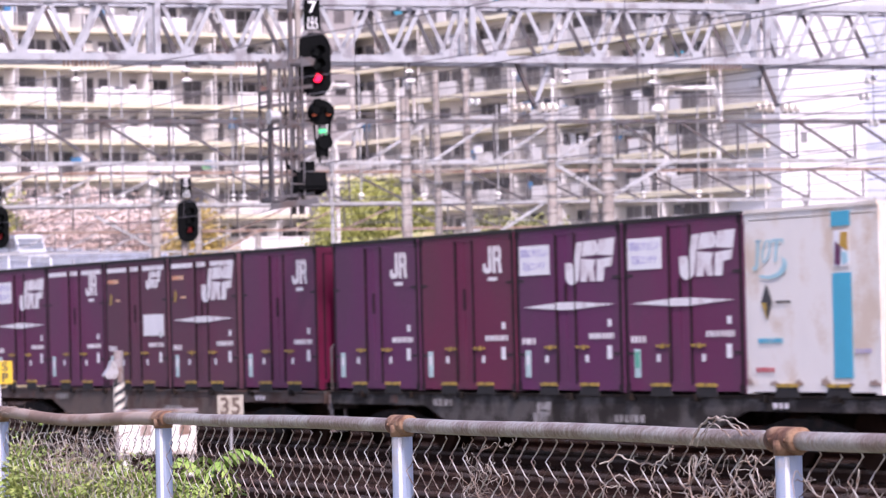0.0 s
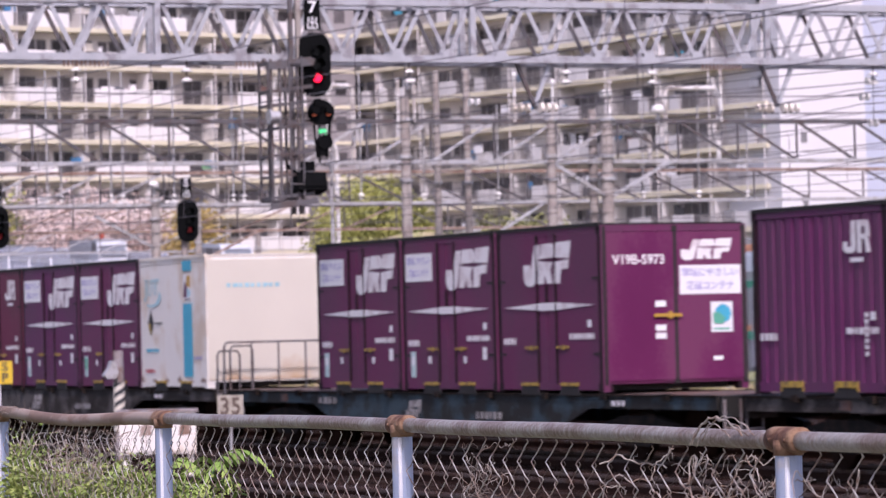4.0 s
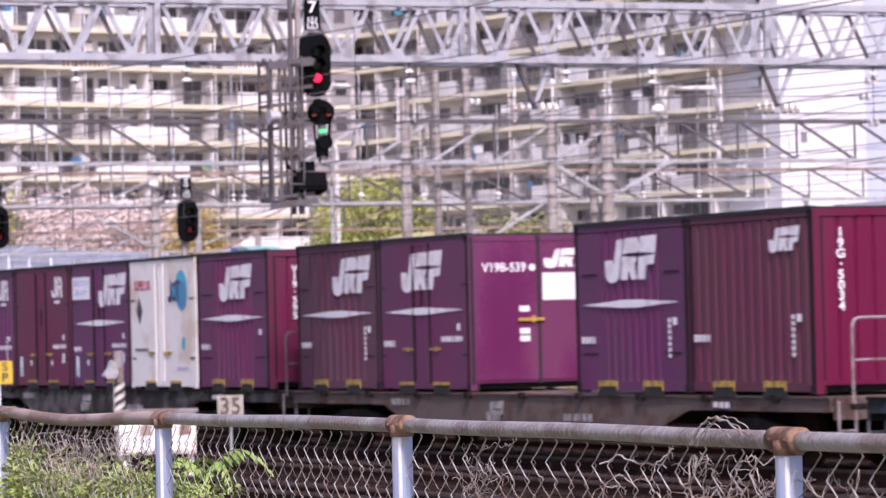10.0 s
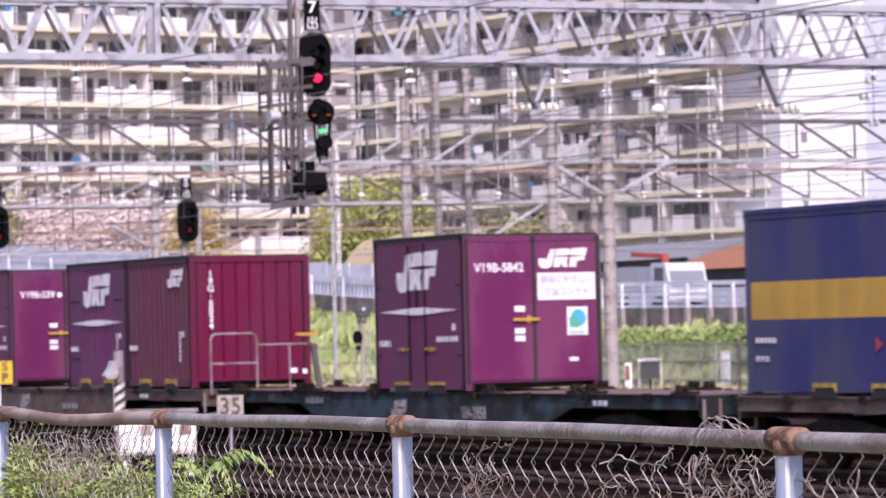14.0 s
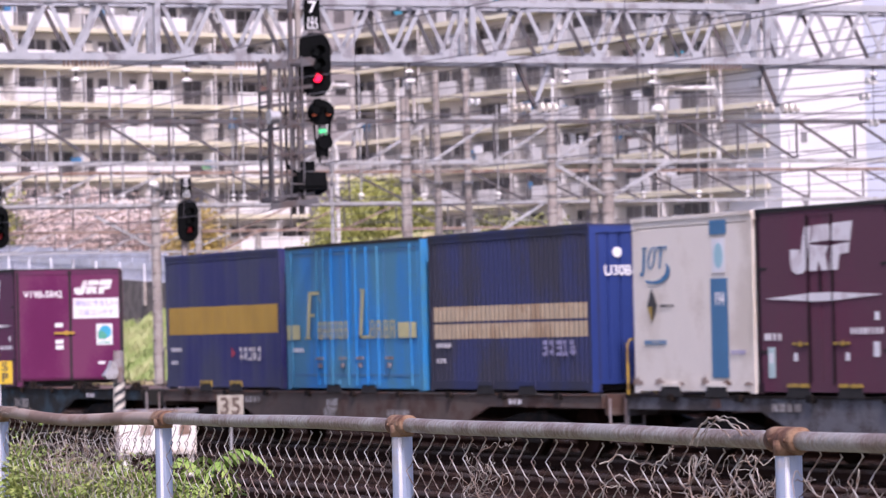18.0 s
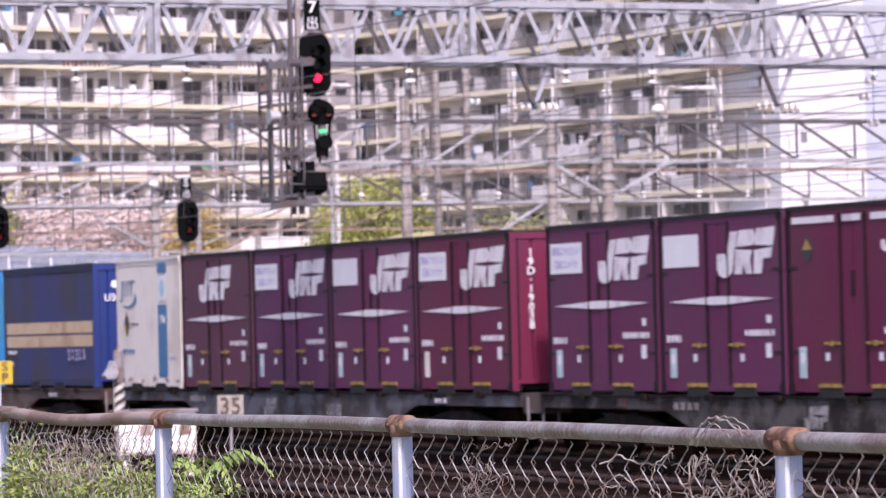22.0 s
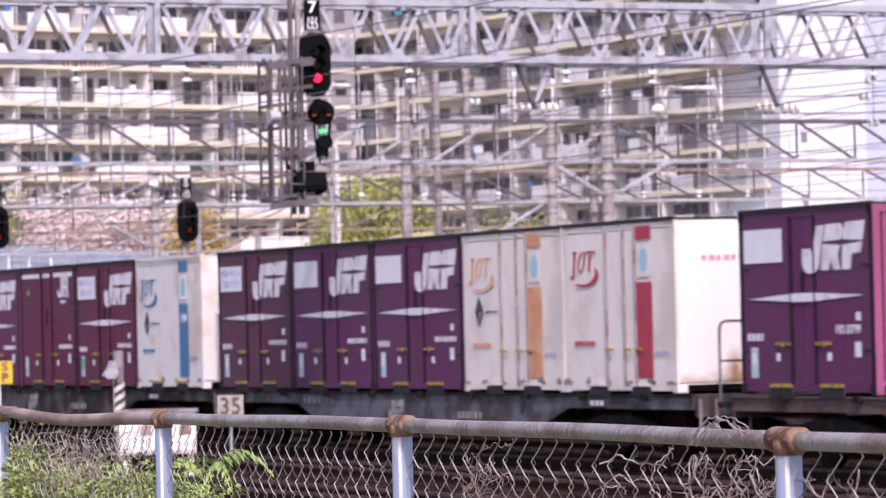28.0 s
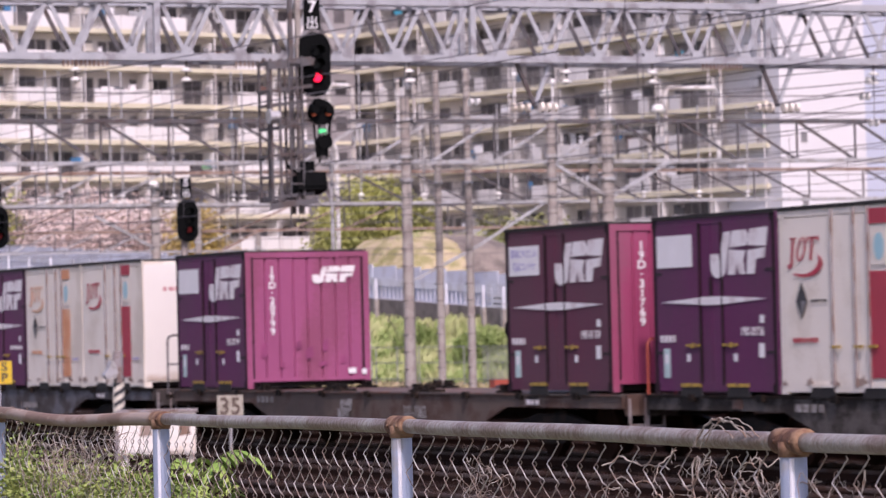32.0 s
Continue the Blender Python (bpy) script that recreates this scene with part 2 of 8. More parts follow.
    "bark": mat("grey bark", (0.12, 0.09, 0.075), 0.9, 0, 3, 0.2, 0.2),
    "fence_blue": mat("pale blue fence paint", (0.32, 0.38, 0.52), 0.5, 0.05, 12, 0.07, 0.03, (0.36, 0.35, 0.36), 0.08),
    "fence_rail": mat("flaking rail paint", (0.325, 0.295, 0.27), 0.4, 0.0, 14, 0.22, 0.25, (0.19, 0.14, 0.115), 0.42, fine=110, stretch=(1, 0.6, 0.5)),
    "rail_rust": mat("rusty brown rail paint", (0.25, 0.165, 0.125), 0.7, 0.0, 12, 0.25, 0.08, (0.34, 0.27, 0.23), 0.4, fine=60, stretch=(1, 0.25, 1)),
    "fence_rust": mat("rusty fitting", (0.15, 0.070, 0.043), 0.85, 0.1, 25, 0.4, 0.4, (0.26, 0.16, 0.10), 0.4),
    "mesh_wire": mat("zinc-bright mesh wire", (0.54, 0.515, 0.49), 0.45, 0.0, 20, 0.2, 0, (0.28, 0.20, 0.16), 0.30),
    "brown_wire": mat("dark brown mesh wire", (0.10, 0.065, 0.052), 0.7, 0.0, 20, 0.3, 0, (0.28, 0.23, 0.20), 0.25),
    "facade": mat("pale render wall", (0.80, 0.77, 0.77), 0.85, 0, 0.3, 0.08, 0, (0.64, 0.60, 0.60), 0.3),
    "seal": mat("dark rubber seal", (0.030, 0.011, 0.020), 0.9, 0, 5, 0.2, spec=0.05),
    "parapet": mat("white balcony panel", (0.84, 0.82, 0.83), 0.7, 0, 0.4, 0.05, rand=0.06),
    # darker copy of the parapet white, the right wing's shade painted in
    "parapet_shade": mat("balcony panel with shade in its white", (0.64, 0.625, 0.635), 0.7, 0, 0.4, 0.06, rand=0.12),
    "band": mat("pale yellow slab edge", (0.76, 0.71, 0.55), 0.8, 0, 0.3, 0.08, 0, (0.66, 0.61, 0.48), 0.3),
    "window": mat("dark window glass", (0.13, 0.12, 0.13), 0.3, 0, 0.5, 0.3, rand=0.75),
    "windscreen": mat("reflecting windscreen glass", (0.20, 0.22, 0.25), 0.12, 0, 0.5, 0.1, spec=0.8),
    "winframe": mat("window frame", (0.30, 0.29, 0.30), 0.5, 0.4, 1, 0.1),
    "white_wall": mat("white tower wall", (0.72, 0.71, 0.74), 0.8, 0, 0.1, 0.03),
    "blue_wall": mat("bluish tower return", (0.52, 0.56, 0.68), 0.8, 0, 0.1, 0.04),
    # darker than the facade: the corner's shade is put into this grey
    "tower_wall": mat("stair tower wall, shade in its grey", (0.36, 0.34, 0.35), 0.85, 0, 0.3, 0.1, 0, (0.27, 0.25, 0.26), 0.3),
    "roof_tile": mat("orange roof tiles", (0.29, 0.125, 0.06), 0.8, 0, 2, 0.15, 0.1),
    "roof_brown": mat("brown roof tiles", (0.16, 0.085, 0.07), 0.8, 0, 2, 0.15, 0.1),
    "roof_grey": mat("grey roof sheet", (0.20, 0.205, 0.22), 0.7, 0, 1, 0.1),
    "house_wall": mat("grey siding", (0.40, 0.41, 0.44), 0.8, 0, 1, 0.08),
    "house_dark": mat("dark siding", (0.06, 0.065, 0.09), 0.7, 0, 1, 0.1),
    "guard": mat("white guard fence", (0.74, 0.76, 0.84), 0.55, 0, 1, 0.06, 0, (0.6, 0.6, 0.65), 0.3),
    "car_white": mat("white car paint", (0.56, 0.59, 0.64), 0.25, 0, 1, 0.02),
    "car_teal": mat("teal car paint", (0.20, 0.42, 0.42), 0.25, 0, 1, 0.02),
    "car_blue": mat("blue truck paint", (0.05, 0.14, 0.40), 0.3, 0, 1, 0.03),
    "tyre": mat("tyre rubber", (0.02, 0.02, 0.02), 0.8, 0, 5, 0.1),
    "sign_yellow": mat("yellow sign", (0.70, 0.48, 0.03), 0.5, 0, 9, 0.05),
    "sign_white": mat("cream sign board", (0.44, 0.41, 0.35), 0.6, 0, 9, 0.1, 0, (0.32, 0.29, 0.24), 0.3),
    "asphalt": mat("asphalt", (0.06, 0.06, 0.062), 0.9, 0, 2, 0.2, 0.1),
    "net": mat("grey-green netting", (0.30, 0.31, 0.285), 0.7, 0.1, 2, 0.2),
    "crate": mat("red crate", (0.40, 0.08, 0.05), 0.6, 0, 4, 0.15),
    "mint": mat("mint green cloth", (0.30, 0.72, 0.36), 0.7, 0, 3, 0.05),
    "red_on": glow("lit red lens", (1.0, 0.015, 0.05), 2.6),
    "red_dim": glow("dim red lens", (0.30, 0.02, 0.02), 0.06),
    "amber_dim": glow("dim amber lens", (0.6, 0.14, 0.06), 0.3),
    "train_green": mat("green stripe paint", (0.05, 0.35, 0.22), 0.4, 0, 1, 0.05),
    "train_silver": mat("stainless train side", (0.50, 0.53, 0.52), 0.35, 0.5, 1, 0.05),
}


# ---- building helpers ----
def box(bm, x, y, z, sx, sy, sz, m=None):
    """A box centred at x, y with its foot at z."""
    vs = [bm.verts.new((x + a * sx / 2, y + b * sy / 2, z + c * sz)) for a in (-1, 1) for b in (-1, 1) for c in (0, 1)]
    for f in ((0, 1, 3, 2), (4, 6, 7, 5), (0, 4, 5, 1), (2, 3, 7, 6), (0, 2, 6, 4), (1, 5, 7, 3)):
        bm.faces.new([vs[i] for i in f])
    if m is not None:
        bmesh.ops.transform(bm, matrix=m, verts=vs)
    return vs


def bar(bm, a, b, r, sides=6, r2=None):
    """A round bar from a to b."""
    a, b = Vector(a), Vector(b)
    q = (b - a).to_track_quat("Z", "Y")
    rings = []
    for p, rad in ((a, r), (b, r if r2 is None else r2)):
        rings.append([bm.verts.new(p + q @ Vector((rad * math.cos(i * math.tau / sides), rad * math.sin(i * math.tau / sides), 0))) for i in range(sides)])
    for i in range(sides):
        bm.faces.new((rings[0][i], rings[0][(i + 1) % sides], rings[1][(i + 1) % sides], rings[1][i]))
    bm.faces.new(rings[0][::-1])
    bm.faces.new(rings[1])


def beam(bm, a, b, w, h):
    """A square-edged bar from a to b, w wide and h deep."""
    a, b = Vector(a), Vector(b)
    q = (b - a).to_track_quat("Y", "Z")
    vs = box(bm, 0, 0, -h / 2, w, (b - a).length, h)
    for v in vs:
        v.co = (a + b) / 2 + q @ v.co


def tube(bm, pts, r, sides=6):
    """A round tube along a smooth run of points."""
    pts = [Vector(p) for p in pts]
    rings = []
    for i, p in enumerate(pts):
        d = (pts[min(i + 1, len(pts) - 1)] - pts[max(i - 1, 0)]).normalized()
        q = d.to_track_quat("Z", "Y")
        rings.append([bm.verts.new(p + q @ Vector((r * math.cos(k * math.tau / sides), r * math.sin(k * math.tau / sides), 0))) for k in range(sides)])
    for a, b in zip(rings, rings[1:]):
        for k in range(sides):
            bm.faces.new((a[k], a[(k + 1) % sides], b[(k + 1) % sides], b[k]))
    bm.faces.new(rings[0][::-1])
    bm.faces.new(rings[-1])


def prism(bm, pts, depth, m):
    """A plate: the outline pts in x, y, depth thick, placed by m."""
    lo = [bm.verts.new(m @ Vector((x, y, 0))) for x, y in pts]
    hi = [bm.verts.new(m @ Vector((x, y, depth))) for x, y in pts]
    n = len(pts)
    bm.faces.new(lo[::-1])
    bm.faces.new(hi)
    for i in range(n):
        bm.faces.new((lo[i], lo[(i + 1) % n], hi[(i + 1) % n], hi[i]))


def ngon(n, r, ry=None):
    return [(r * math.cos(i * math.tau / n), (ry or r) * math.sin(i * math.tau / n)) for i in range(n)]


def finish(name, bm, material, smooth=False):
    bmesh.ops.recalc_face_normals(bm, faces=bm.faces)
    me = bpy.data.meshes.new(name)
    bm.to_mesh(me)
    bm.free()
    me.materials.append(M[material] if isinstance(material, str) else material)
    if smooth:
        for p in me.polygons:
            p.use_smooth = True
    return me


def part(name, bm, material, parent, label="", smooth=False):
    """One mesh object under a thing or a part."""
    ob = new(name, finish(name, bm, material, smooth))
    ob.parent = parent
    if label:
        ob["label"] = label
    return ob


def thing(name, m, label, category, group="", kind=""):
    ob = new(name)
    ob.empty_display_size = 0.2
    ob.matrix_world = m
    return tagged(ob, label, category, group, kind)


def solid(name, bm, material, label, category="", group="", kind="", m=None, smooth=False):
    ob = new(name, finish(name, bm, material, smooth))
    if m is not None:
        ob.matrix_world = m
    return tagged(ob, label, category, group, kind)


def words(name, text, size, m, material, parent, squeeze=1.0):
    """Lettering as a flat mesh with a little depth, centred, in the plane of m."""
    cu = bpy.data.curves.new(name, "FONT")
    cu.body, cu.size, cu.extrude, cu.align_x, cu.align_y, cu.offset = text, size, 0.0015, "CENTER", "CENTER", size * 0.022
    tmp = bpy.data.objects.new(name, cu)
    me = bpy.data.meshes.new_from_object(tmp)
    bpy.data.objects.remove(tmp)
    me.transform(m @ Matrix.Diagonal((squeeze, 1, 1, 1)))
    me.materials.append(M[material])
    ob = new(name, me)
    ob.parent = parent
    return ob


# ---- ground and tracks ----
RAIL_X = 27.16            # centre line of the track that the train runs on
TRACKS = (15.2, 19.2, 23.2, RAIL_X, 31.2, 35.2, 39.4, 43.6)


def ground():
    sec = [(-1500, 0.6), (4.6, 0.6), (10.4, -0.45), (12, -0.5), (48, -0.5), (52, -0.25), (62, -0.2), (140, -0.2), (2500, -0.2)]
    ys = (-1500, -100, 0, 100, 200, 300, 600, 3500)
    bm = bmesh.new()
    grid = [[bm.verts.new((x, y, z)) for x, z in sec] for y in ys]
    for ra, rb in zip(grid, grid[1:]):
        for i in range(len(sec) - 1):
            bm.faces.new((ra[i], ra[i + 1], rb[i + 1], rb[i]))
    solid("ground", bm, "soil", "dry bare earth with sparse weeds", "ground", kind="structure")
    bm = bmesh.new()
    sec = [(12.0, -0.52), (13.2, -0.2), (46.2, -0.2), (47.6, -0.52)]
    for (xa, za), (xb, zb) in zip(sec, sec[1:]):
        for k in range(-6, 14):
            ya, yb = k * 40, k * 40 + 40
            bm.faces.new([bm.verts.new(p) for p in ((xa, ya, za), (xb, ya, zb), (xb, yb, zb), (xa, yb, za))])
    solid("ballast_bed", bm, "ballast", "rust-brown crushed stone ballast under the yard tracks", "ballast", kind="structure")
    # loose stones near the seen stretch
    rnd = random.Random(4)
    vs, fs = [], []
    for _ in range(9000):
        x, y = rnd.uniform(14, 30), rnd.uniform(38, 110)
        r = rnd.uniform(0.025, 0.06)
        i = len(vs)
        a = rnd.uniform(0, 6)
        for k in range(4):
            vs.append((x + r * math.cos(a + k * 1.57), y + r * math.sin(a + k * 1.57) * 1.2, -0.2))
        vs.append((x + rnd.uniform(-r, r) * 0.4, y, -0.2 + r * rnd.uniform(0.8, 1.5)))
        fs += [(i + k, i + (k + 1) % 4, i + 4) for k in range(4)]
    me = bpy.data.meshes.new("ballast_stones")
    me.from_pydata(vs, [], fs)
    me.materials.append(M["ballast"])
    tagged(new("ballast_stones", me), "loose angular ballast stones between the rails", "stones", kind="stuff")


def track(x):
    t = thing("railway_track", pose(x, 0, 0), "narrow gauge railway track with worn steel rails on concrete sleepers", "track", "yard tracks", "structure")
    for side in (-0.5335, 0.5335):
        bm = bmesh.new()
        box(bm, side, 60, -0.045, 0.065, 460, 0.045)
        part("rail_head", bm, "rail", t, "worn shiny rail head")
        bm = bmesh.new()
        box(bm, side, 60, -0.14, 0.018, 460, 0.095)
        box(bm, side, 60, -0.155, 0.12, 460, 0.015)
        part("rail_web", bm, "rail_web", t, "rusty rail web and foot")
    bm = bmesh.new()
    for k in range(0, 150):
        box(bm, 0, 20 + k * 0.62, -0.26, 2.0, 0.22, 0.105)
    part("sleepers", bm, "sleeper", t)["kind"] = "stuff"


ground()
for x in TRACKS:
    track(x)

# ---- the train ----
TRAVEL = ((0, 0.0), (2, 12.882), (4, 25.525), (6, 38.02), (8, 50.409), (10, 62.702), (12, 74.887), (14, 86.945), (16, 98.858),
          (18, 110.617), (20, 122.227), (22, 133.707), (24, 145.09), (26, 156.422), (28, 167.756), (30, 179.142), (32, 190.62))
START = 48.058            # where the train's datum stands at the start
MOVING = []
CW, CH, DECK = 2.45, 2.5, 1.042


def side_m(L, q, z, e=0.004):
    return Matrix(((0, 0, -1, -CW / 2 - e), (-1, 0, 0, L / 2 - q), (0, 1, 0, z), (0, 0, 0, 1)))


def rear_m(L, p, z, e=0.004):
    return Matrix(((1, 0, 0, -CW / 2 + p), (0, 0, -1, -L / 2 - e), (0, 1, 0, z), (0, 0, 0, 1)))


def decal(name, pts, m, material, parent, label="", depth=0.003):
    bm = bmesh.new()
    prism(bm, pts, depth, m)
    return part(name, bm, material, parent, label)


def rect(w, h):
    return [(0, 0), (w, 0), (w, h), (0, h)]


def slanted_logo(m, w, h, parent, material="mark"):
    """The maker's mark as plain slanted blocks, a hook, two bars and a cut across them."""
    shapes = (((0, 0.5), (0, 0.2), (0.03, 0.07), (0.10, 0), (0.2, 0.02), (0.265, 0.12), (0.30, 0.5), (0.365, 0.95), (0.24, 0.94), (0.185, 0.55), (0.165, 0.36), (0.14, 0.5)),
              ((0.335, 0.62), (0.62, 0.645), (0.66, 0.74), (0.66, 0.88), (0.62, 0.97), (0.39, 0.96)),
              ((0.30, 0.06), (0.43, 0.06), (0.445, 0.27), (0.50, 0.06), (0.60, 0.06), (0.57, 0.36), (0.615, 0.54), (0.325, 0.58)),
              ((0.65, 0.645), (0.96, 0.61), (1.0, 1.0), (0.69, 0.98)),
              ((0.625, 0.06), (0.76, 0.06), (0.79, 0.36), (0.93, 0.38), (0.955, 0.59), (0.645, 0.54)))
    bm = bmesh.new()
    for pts in shapes:
        prism(bm, [(u * w, v * h) for u, v in pts], 0.003, m)
    part("logo", bm, material, parent, "white slanted block emblem")


def upright_logo(m, w, h, parent):
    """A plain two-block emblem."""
    bm = bmesh.new()
    for o in ([(0, 0.12 * h), (0.12 * w, 0), (0.36 * w, 0), (0.47 * w, 0.12 * h), (0.47 * w, h), (0.30 * w, h), (0.30 * w, 0.2 * h), (0.16 * w, 0.2 * h), (0.16 * w, 0.36 * h), (0, 0.36 * h)],
              [(0.53 * w, 0), (0.69 * w, 0), (0.69 * w, h), (0.53 * w, h)],
              [(0.70 * w, 0.8 * h), (0.84 * w, 0.8 * h), (0.98 * w, 0.9 * h), (0.90 * w, h), (0.70 * w, h)],
              [(0.84 * w, 0.45 * h), (1.0 * w, 0.5 * h), (0.98 * w, 0.9 * h), (0.84 * w, 0.8 * h)],
              [(0.70 * w, 0.42 * h), (0.80 * w, 0.42 * h), (0.86 * w, 0), (1.03 * w, 0), (0.95 * w, 0.45 * h), (0.84 * w, 0.58 * h), (0.70 * w, 0.58 * h)]):
        prism(bm, o, 0.003, m)
    part("logo", bm, "mark", parent, "white two-block emblem")
    bm = bmesh.new()
    prism(bm, rect(0.5 * w, 0.14 * h), 0.003, m @ Matrix.Translation((0.25 * w, -0.28 * h, 0)))
    part("lettering_bar", bm, "mark", parent)


def crescent_logo(m, w, h, parent, material):
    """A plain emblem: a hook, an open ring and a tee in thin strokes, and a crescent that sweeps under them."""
    bm = bmesh.new()
    put = lambda pts: prism(bm, [(u * w, v * h) for u, v in pts], 0.003, m)
    put([(0.00, 0.24), (0.05, 0.18), (0.11, 0.20), (0.16, 0.30), (0.21, 1.0), (0.14, 1.0), (0.09, 0.32), (0.06, 0.28), (0.03, 0.32)])
    put([(0.09, 0.95), (0.27, 0.95), (0.27, 1.0), (0.09, 1.0)])
    n = 20
    for i in range(n):
        p = [(i + d) * math.tau / n for d in (0, 1)]
        ring = lambda a, rx, ry: (0.41 + rx * math.cos(a) + 0.06 * math.sin(a), 0.69 + ry * math.sin(a))
        put([ring(p[0], 0.125, 0.31), ring(p[1], 0.125, 0.31), ring(p[1], 0.075, 0.27), ring(p[0], 0.075, 0.27)])
    put([(0.64, 0.40), (0.71, 0.40), (0.78, 1.0), (0.71, 1.0)])
    put([(0.56, 0.86), (0.585, 1.0), (0.93, 1.0), (0.91, 0.86), (0.87, 0.94), (0.62, 0.94)])
    arc = [(0.50 + 0.52 * math.cos(a), 0.30 + 0.34 * math.sin(a)) for a in np.linspace(-2.3, 0.75, 18)]
    arc += [(0.44 + 0.46 * math.cos(a), 0.42 + 0.38 * math.sin(a)) for a in np.linspace(0.45, -2.0, 18)]
    put(arc)
    part("logo", bm, material, parent, "hook, ring and crescent emblem")


def stroke_bars(m, w, h, n, material, parent, rows=1, name="lettering_bar", seed=1):
    """Lettering too small to read, as bars."""
    rnd = random.Random(seed)
    bm = bmesh.new()
    for r in range(rows):
        x = 0.0
        rh = h / rows
        while x < w:
            cw = w / n * rnd.uniform(0.55, 0.85)
            cw = min(cw, w - x)
            at = lambda dx, dz, a, b: prism(bm, rect(a, b), 0.003, m @ Matrix.Translation((x + dx, h - (r + 1) * rh + dz, 0)))
            if h < 0.2:
                at(0, 0, cw, rh * 0.72)
            else:
                at(0, rh * rnd.choice((0.0, 0.1)), cw, rh * 0.17)
                at(cw * rnd.choice((0.0, 0.4, 0.75)), 0, cw * 0.26, rh * 0.72)
                at(0, rh * 0.52, cw * rnd.uniform(0.6, 1), rh * 0.17)
                if rnd.random() < 0.6:
                    at(cw * 0.1, rh * 0.3, cw * 0.8, rh * 0.13)
            x += w / n
    ob = part(name, bm, material, parent)
    ob["kind"] = "stuff"
    return ob


def notice_words(c, at, size):
    """Two printed lines on the notice panel."""
    for text, dz in (("環境にやさしい", 0.10), ("鉄道コンテナ", -0.10)):
        words("lettering", text, size, at(0, dz), "sticker_text", c, 1.0)


def container_body(c, L, paint, ribs=0, roof="dark", seams=(0.395, 0.575), doors=True, fold=0.040, zone=(0.0, 1.0)):
    """Shell, frame and side doors, the near side at -x, the rear at -y."""
    # corner posts get a dark tone that paints the shade between containers
    edge = "post_dark" if paint in ("purple", "violet", "brown", "maroon", "dark_plum") else paint
    bm = bmesh.new()
    box(bm, 0.045, 0, 0.12, CW - 0.19, L - 0.10, CH - 0.17)
    part("body", bm, paint, c)
    for sx in (-1, 1):
        for sy in (-1, 1):
            bm = bmesh.new()
            box(bm, sx * (CW / 2 - 0.08), sy * (L / 2 - 0.065), 0.11, 0.15, 0.11, CH - 0.22)
            box(bm, sx * (CW / 2 - 0.08), sy * (L / 2 - 0.08), 0, 0.16, 0.16, 0.12)
            box(bm, sx * (CW / 2 - 0.08), sy * (L / 2 - 0.08), CH - 0.12, 0.16, 0.16, 0.12)
            part("corner_post", bm, edge, c, "corner post with shade in its colour" if edge != paint else "")
    for sx in (-1, 1):
        bm = bmesh.new()
        box(bm, sx * (CW / 2 - 0.05), 0, CH - 0.10, 0.098, L - 0.32, 0.10)
        part("top_rail", bm, paint, c)
        bm = bmesh.new()
        box(bm, sx * (CW / 2 - 0.05), 0, 0.03, 0.098, L - 0.32, 0.13)
        part("bottom_rail", bm, paint, c)
    for sy in (-1, 1):
        for z, h in ((CH - 0.10, 0.10), (0.115, 0.055)):
            bm = bmesh.new()
            box(bm, 0, sy * (L / 2 - 0.05), z, CW - 0.22, 0.096, h)
            part("end_rail", bm, paint, c)
    # dark box added to paint the shade in the gap above the deck
    bm = bmesh.new()
    box(bm, 0, 0, 0.02, CW - 0.5, L - 0.4, 0.10)
    part("underfloor", bm, "dark", c, "dark box for the shade under the floor")
    bm = bmesh.new()
    box(bm, 0, 0, CH - 0.04, CW - 0.16, L - 0.16, 0.055)
    part("roof", bm, roof, c)
    bm = bmesh.new()
    box(bm, -CW / 2 + 0.02, 0, CH - 0.012, 0.07, L - 0.04, 0.055)
    part("roof_edge", bm, "dark" if roof == "dark" else roof, c, "dark roof gutter")
    bm = bmesh.new()
    box(bm, 0, -L / 2 + 0.02, CH, CW - 0.1, 0.06, 0.03)
    part("roof_edge", bm, "dark" if roof == "dark" else roof, c, "dark roof gutter")
    x = -CW / 2
    if ribs:
        n = ribs
        ya, yb = L / 2 - 0.15 - zone[0] * (L - 0.3), L / 2 - 0.15 - zone[1] * (L - 0.3)
        bm = bmesh.new()
        for i in range(n):
            w = (ya - yb) / n
            y = ya - (i + 0.5) * w
            vs = [(x + fold, y + w * 0.5), (x + 0.008, y + w * 0.36), (x + 0.008, y - w * 0.16), (x + fold, y - w * 0.32), (x + fold, y - w * 0.5)]
            for (xa, y0), (xb, y1) in zip(vs, vs[1:]):
                bm.faces.new([bm.verts.new(p) for p in ((xa, y0, 0.15), (xb, y1, 0.15), (xb, y1, CH - 0.11), (xa, y0, CH - 0.11))])
        for y0, y1 in ((L / 2 - 0.12, ya), (yb, -L / 2 + 0.12)):
            if y0 - y1 > 0.1:
                flat_bm = bmesh.new()
                box(flat_bm, x + 0.03, (y0 + y1) / 2, 0.15, 0.044, y0 - y1, CH - 0.26)
                flat_panel = part("flat_panel", flat_bm, paint, c)
                for z in (0.56, 1.74):
                    slot = bmesh.new()
                    box(slot, x + 0.004, (y0 + y1) / 2, z, 0.012, min(0.55, (y0 - y1) * 0.6), 0.03)
                    part("slot", slot, "post_dark" if edge != paint else "dark", flat_panel)
        part("corrugated_side", bm, paint, c)
    elif doors:
        q0, q1 = seams[0] * L, seams[1] * L
        for a, b in ((0.125, q0 - 0.04), (q1 + 0.04, L - 0.125)):
            bm = bmesh.new()
            box(bm, x + 0.06, L / 2 - (a + b) / 2, 0.155, 0.116, b - a, CH - 0.257)
            part("door_leaf", bm, paint, c)
        qm = (q0 + q1) / 2
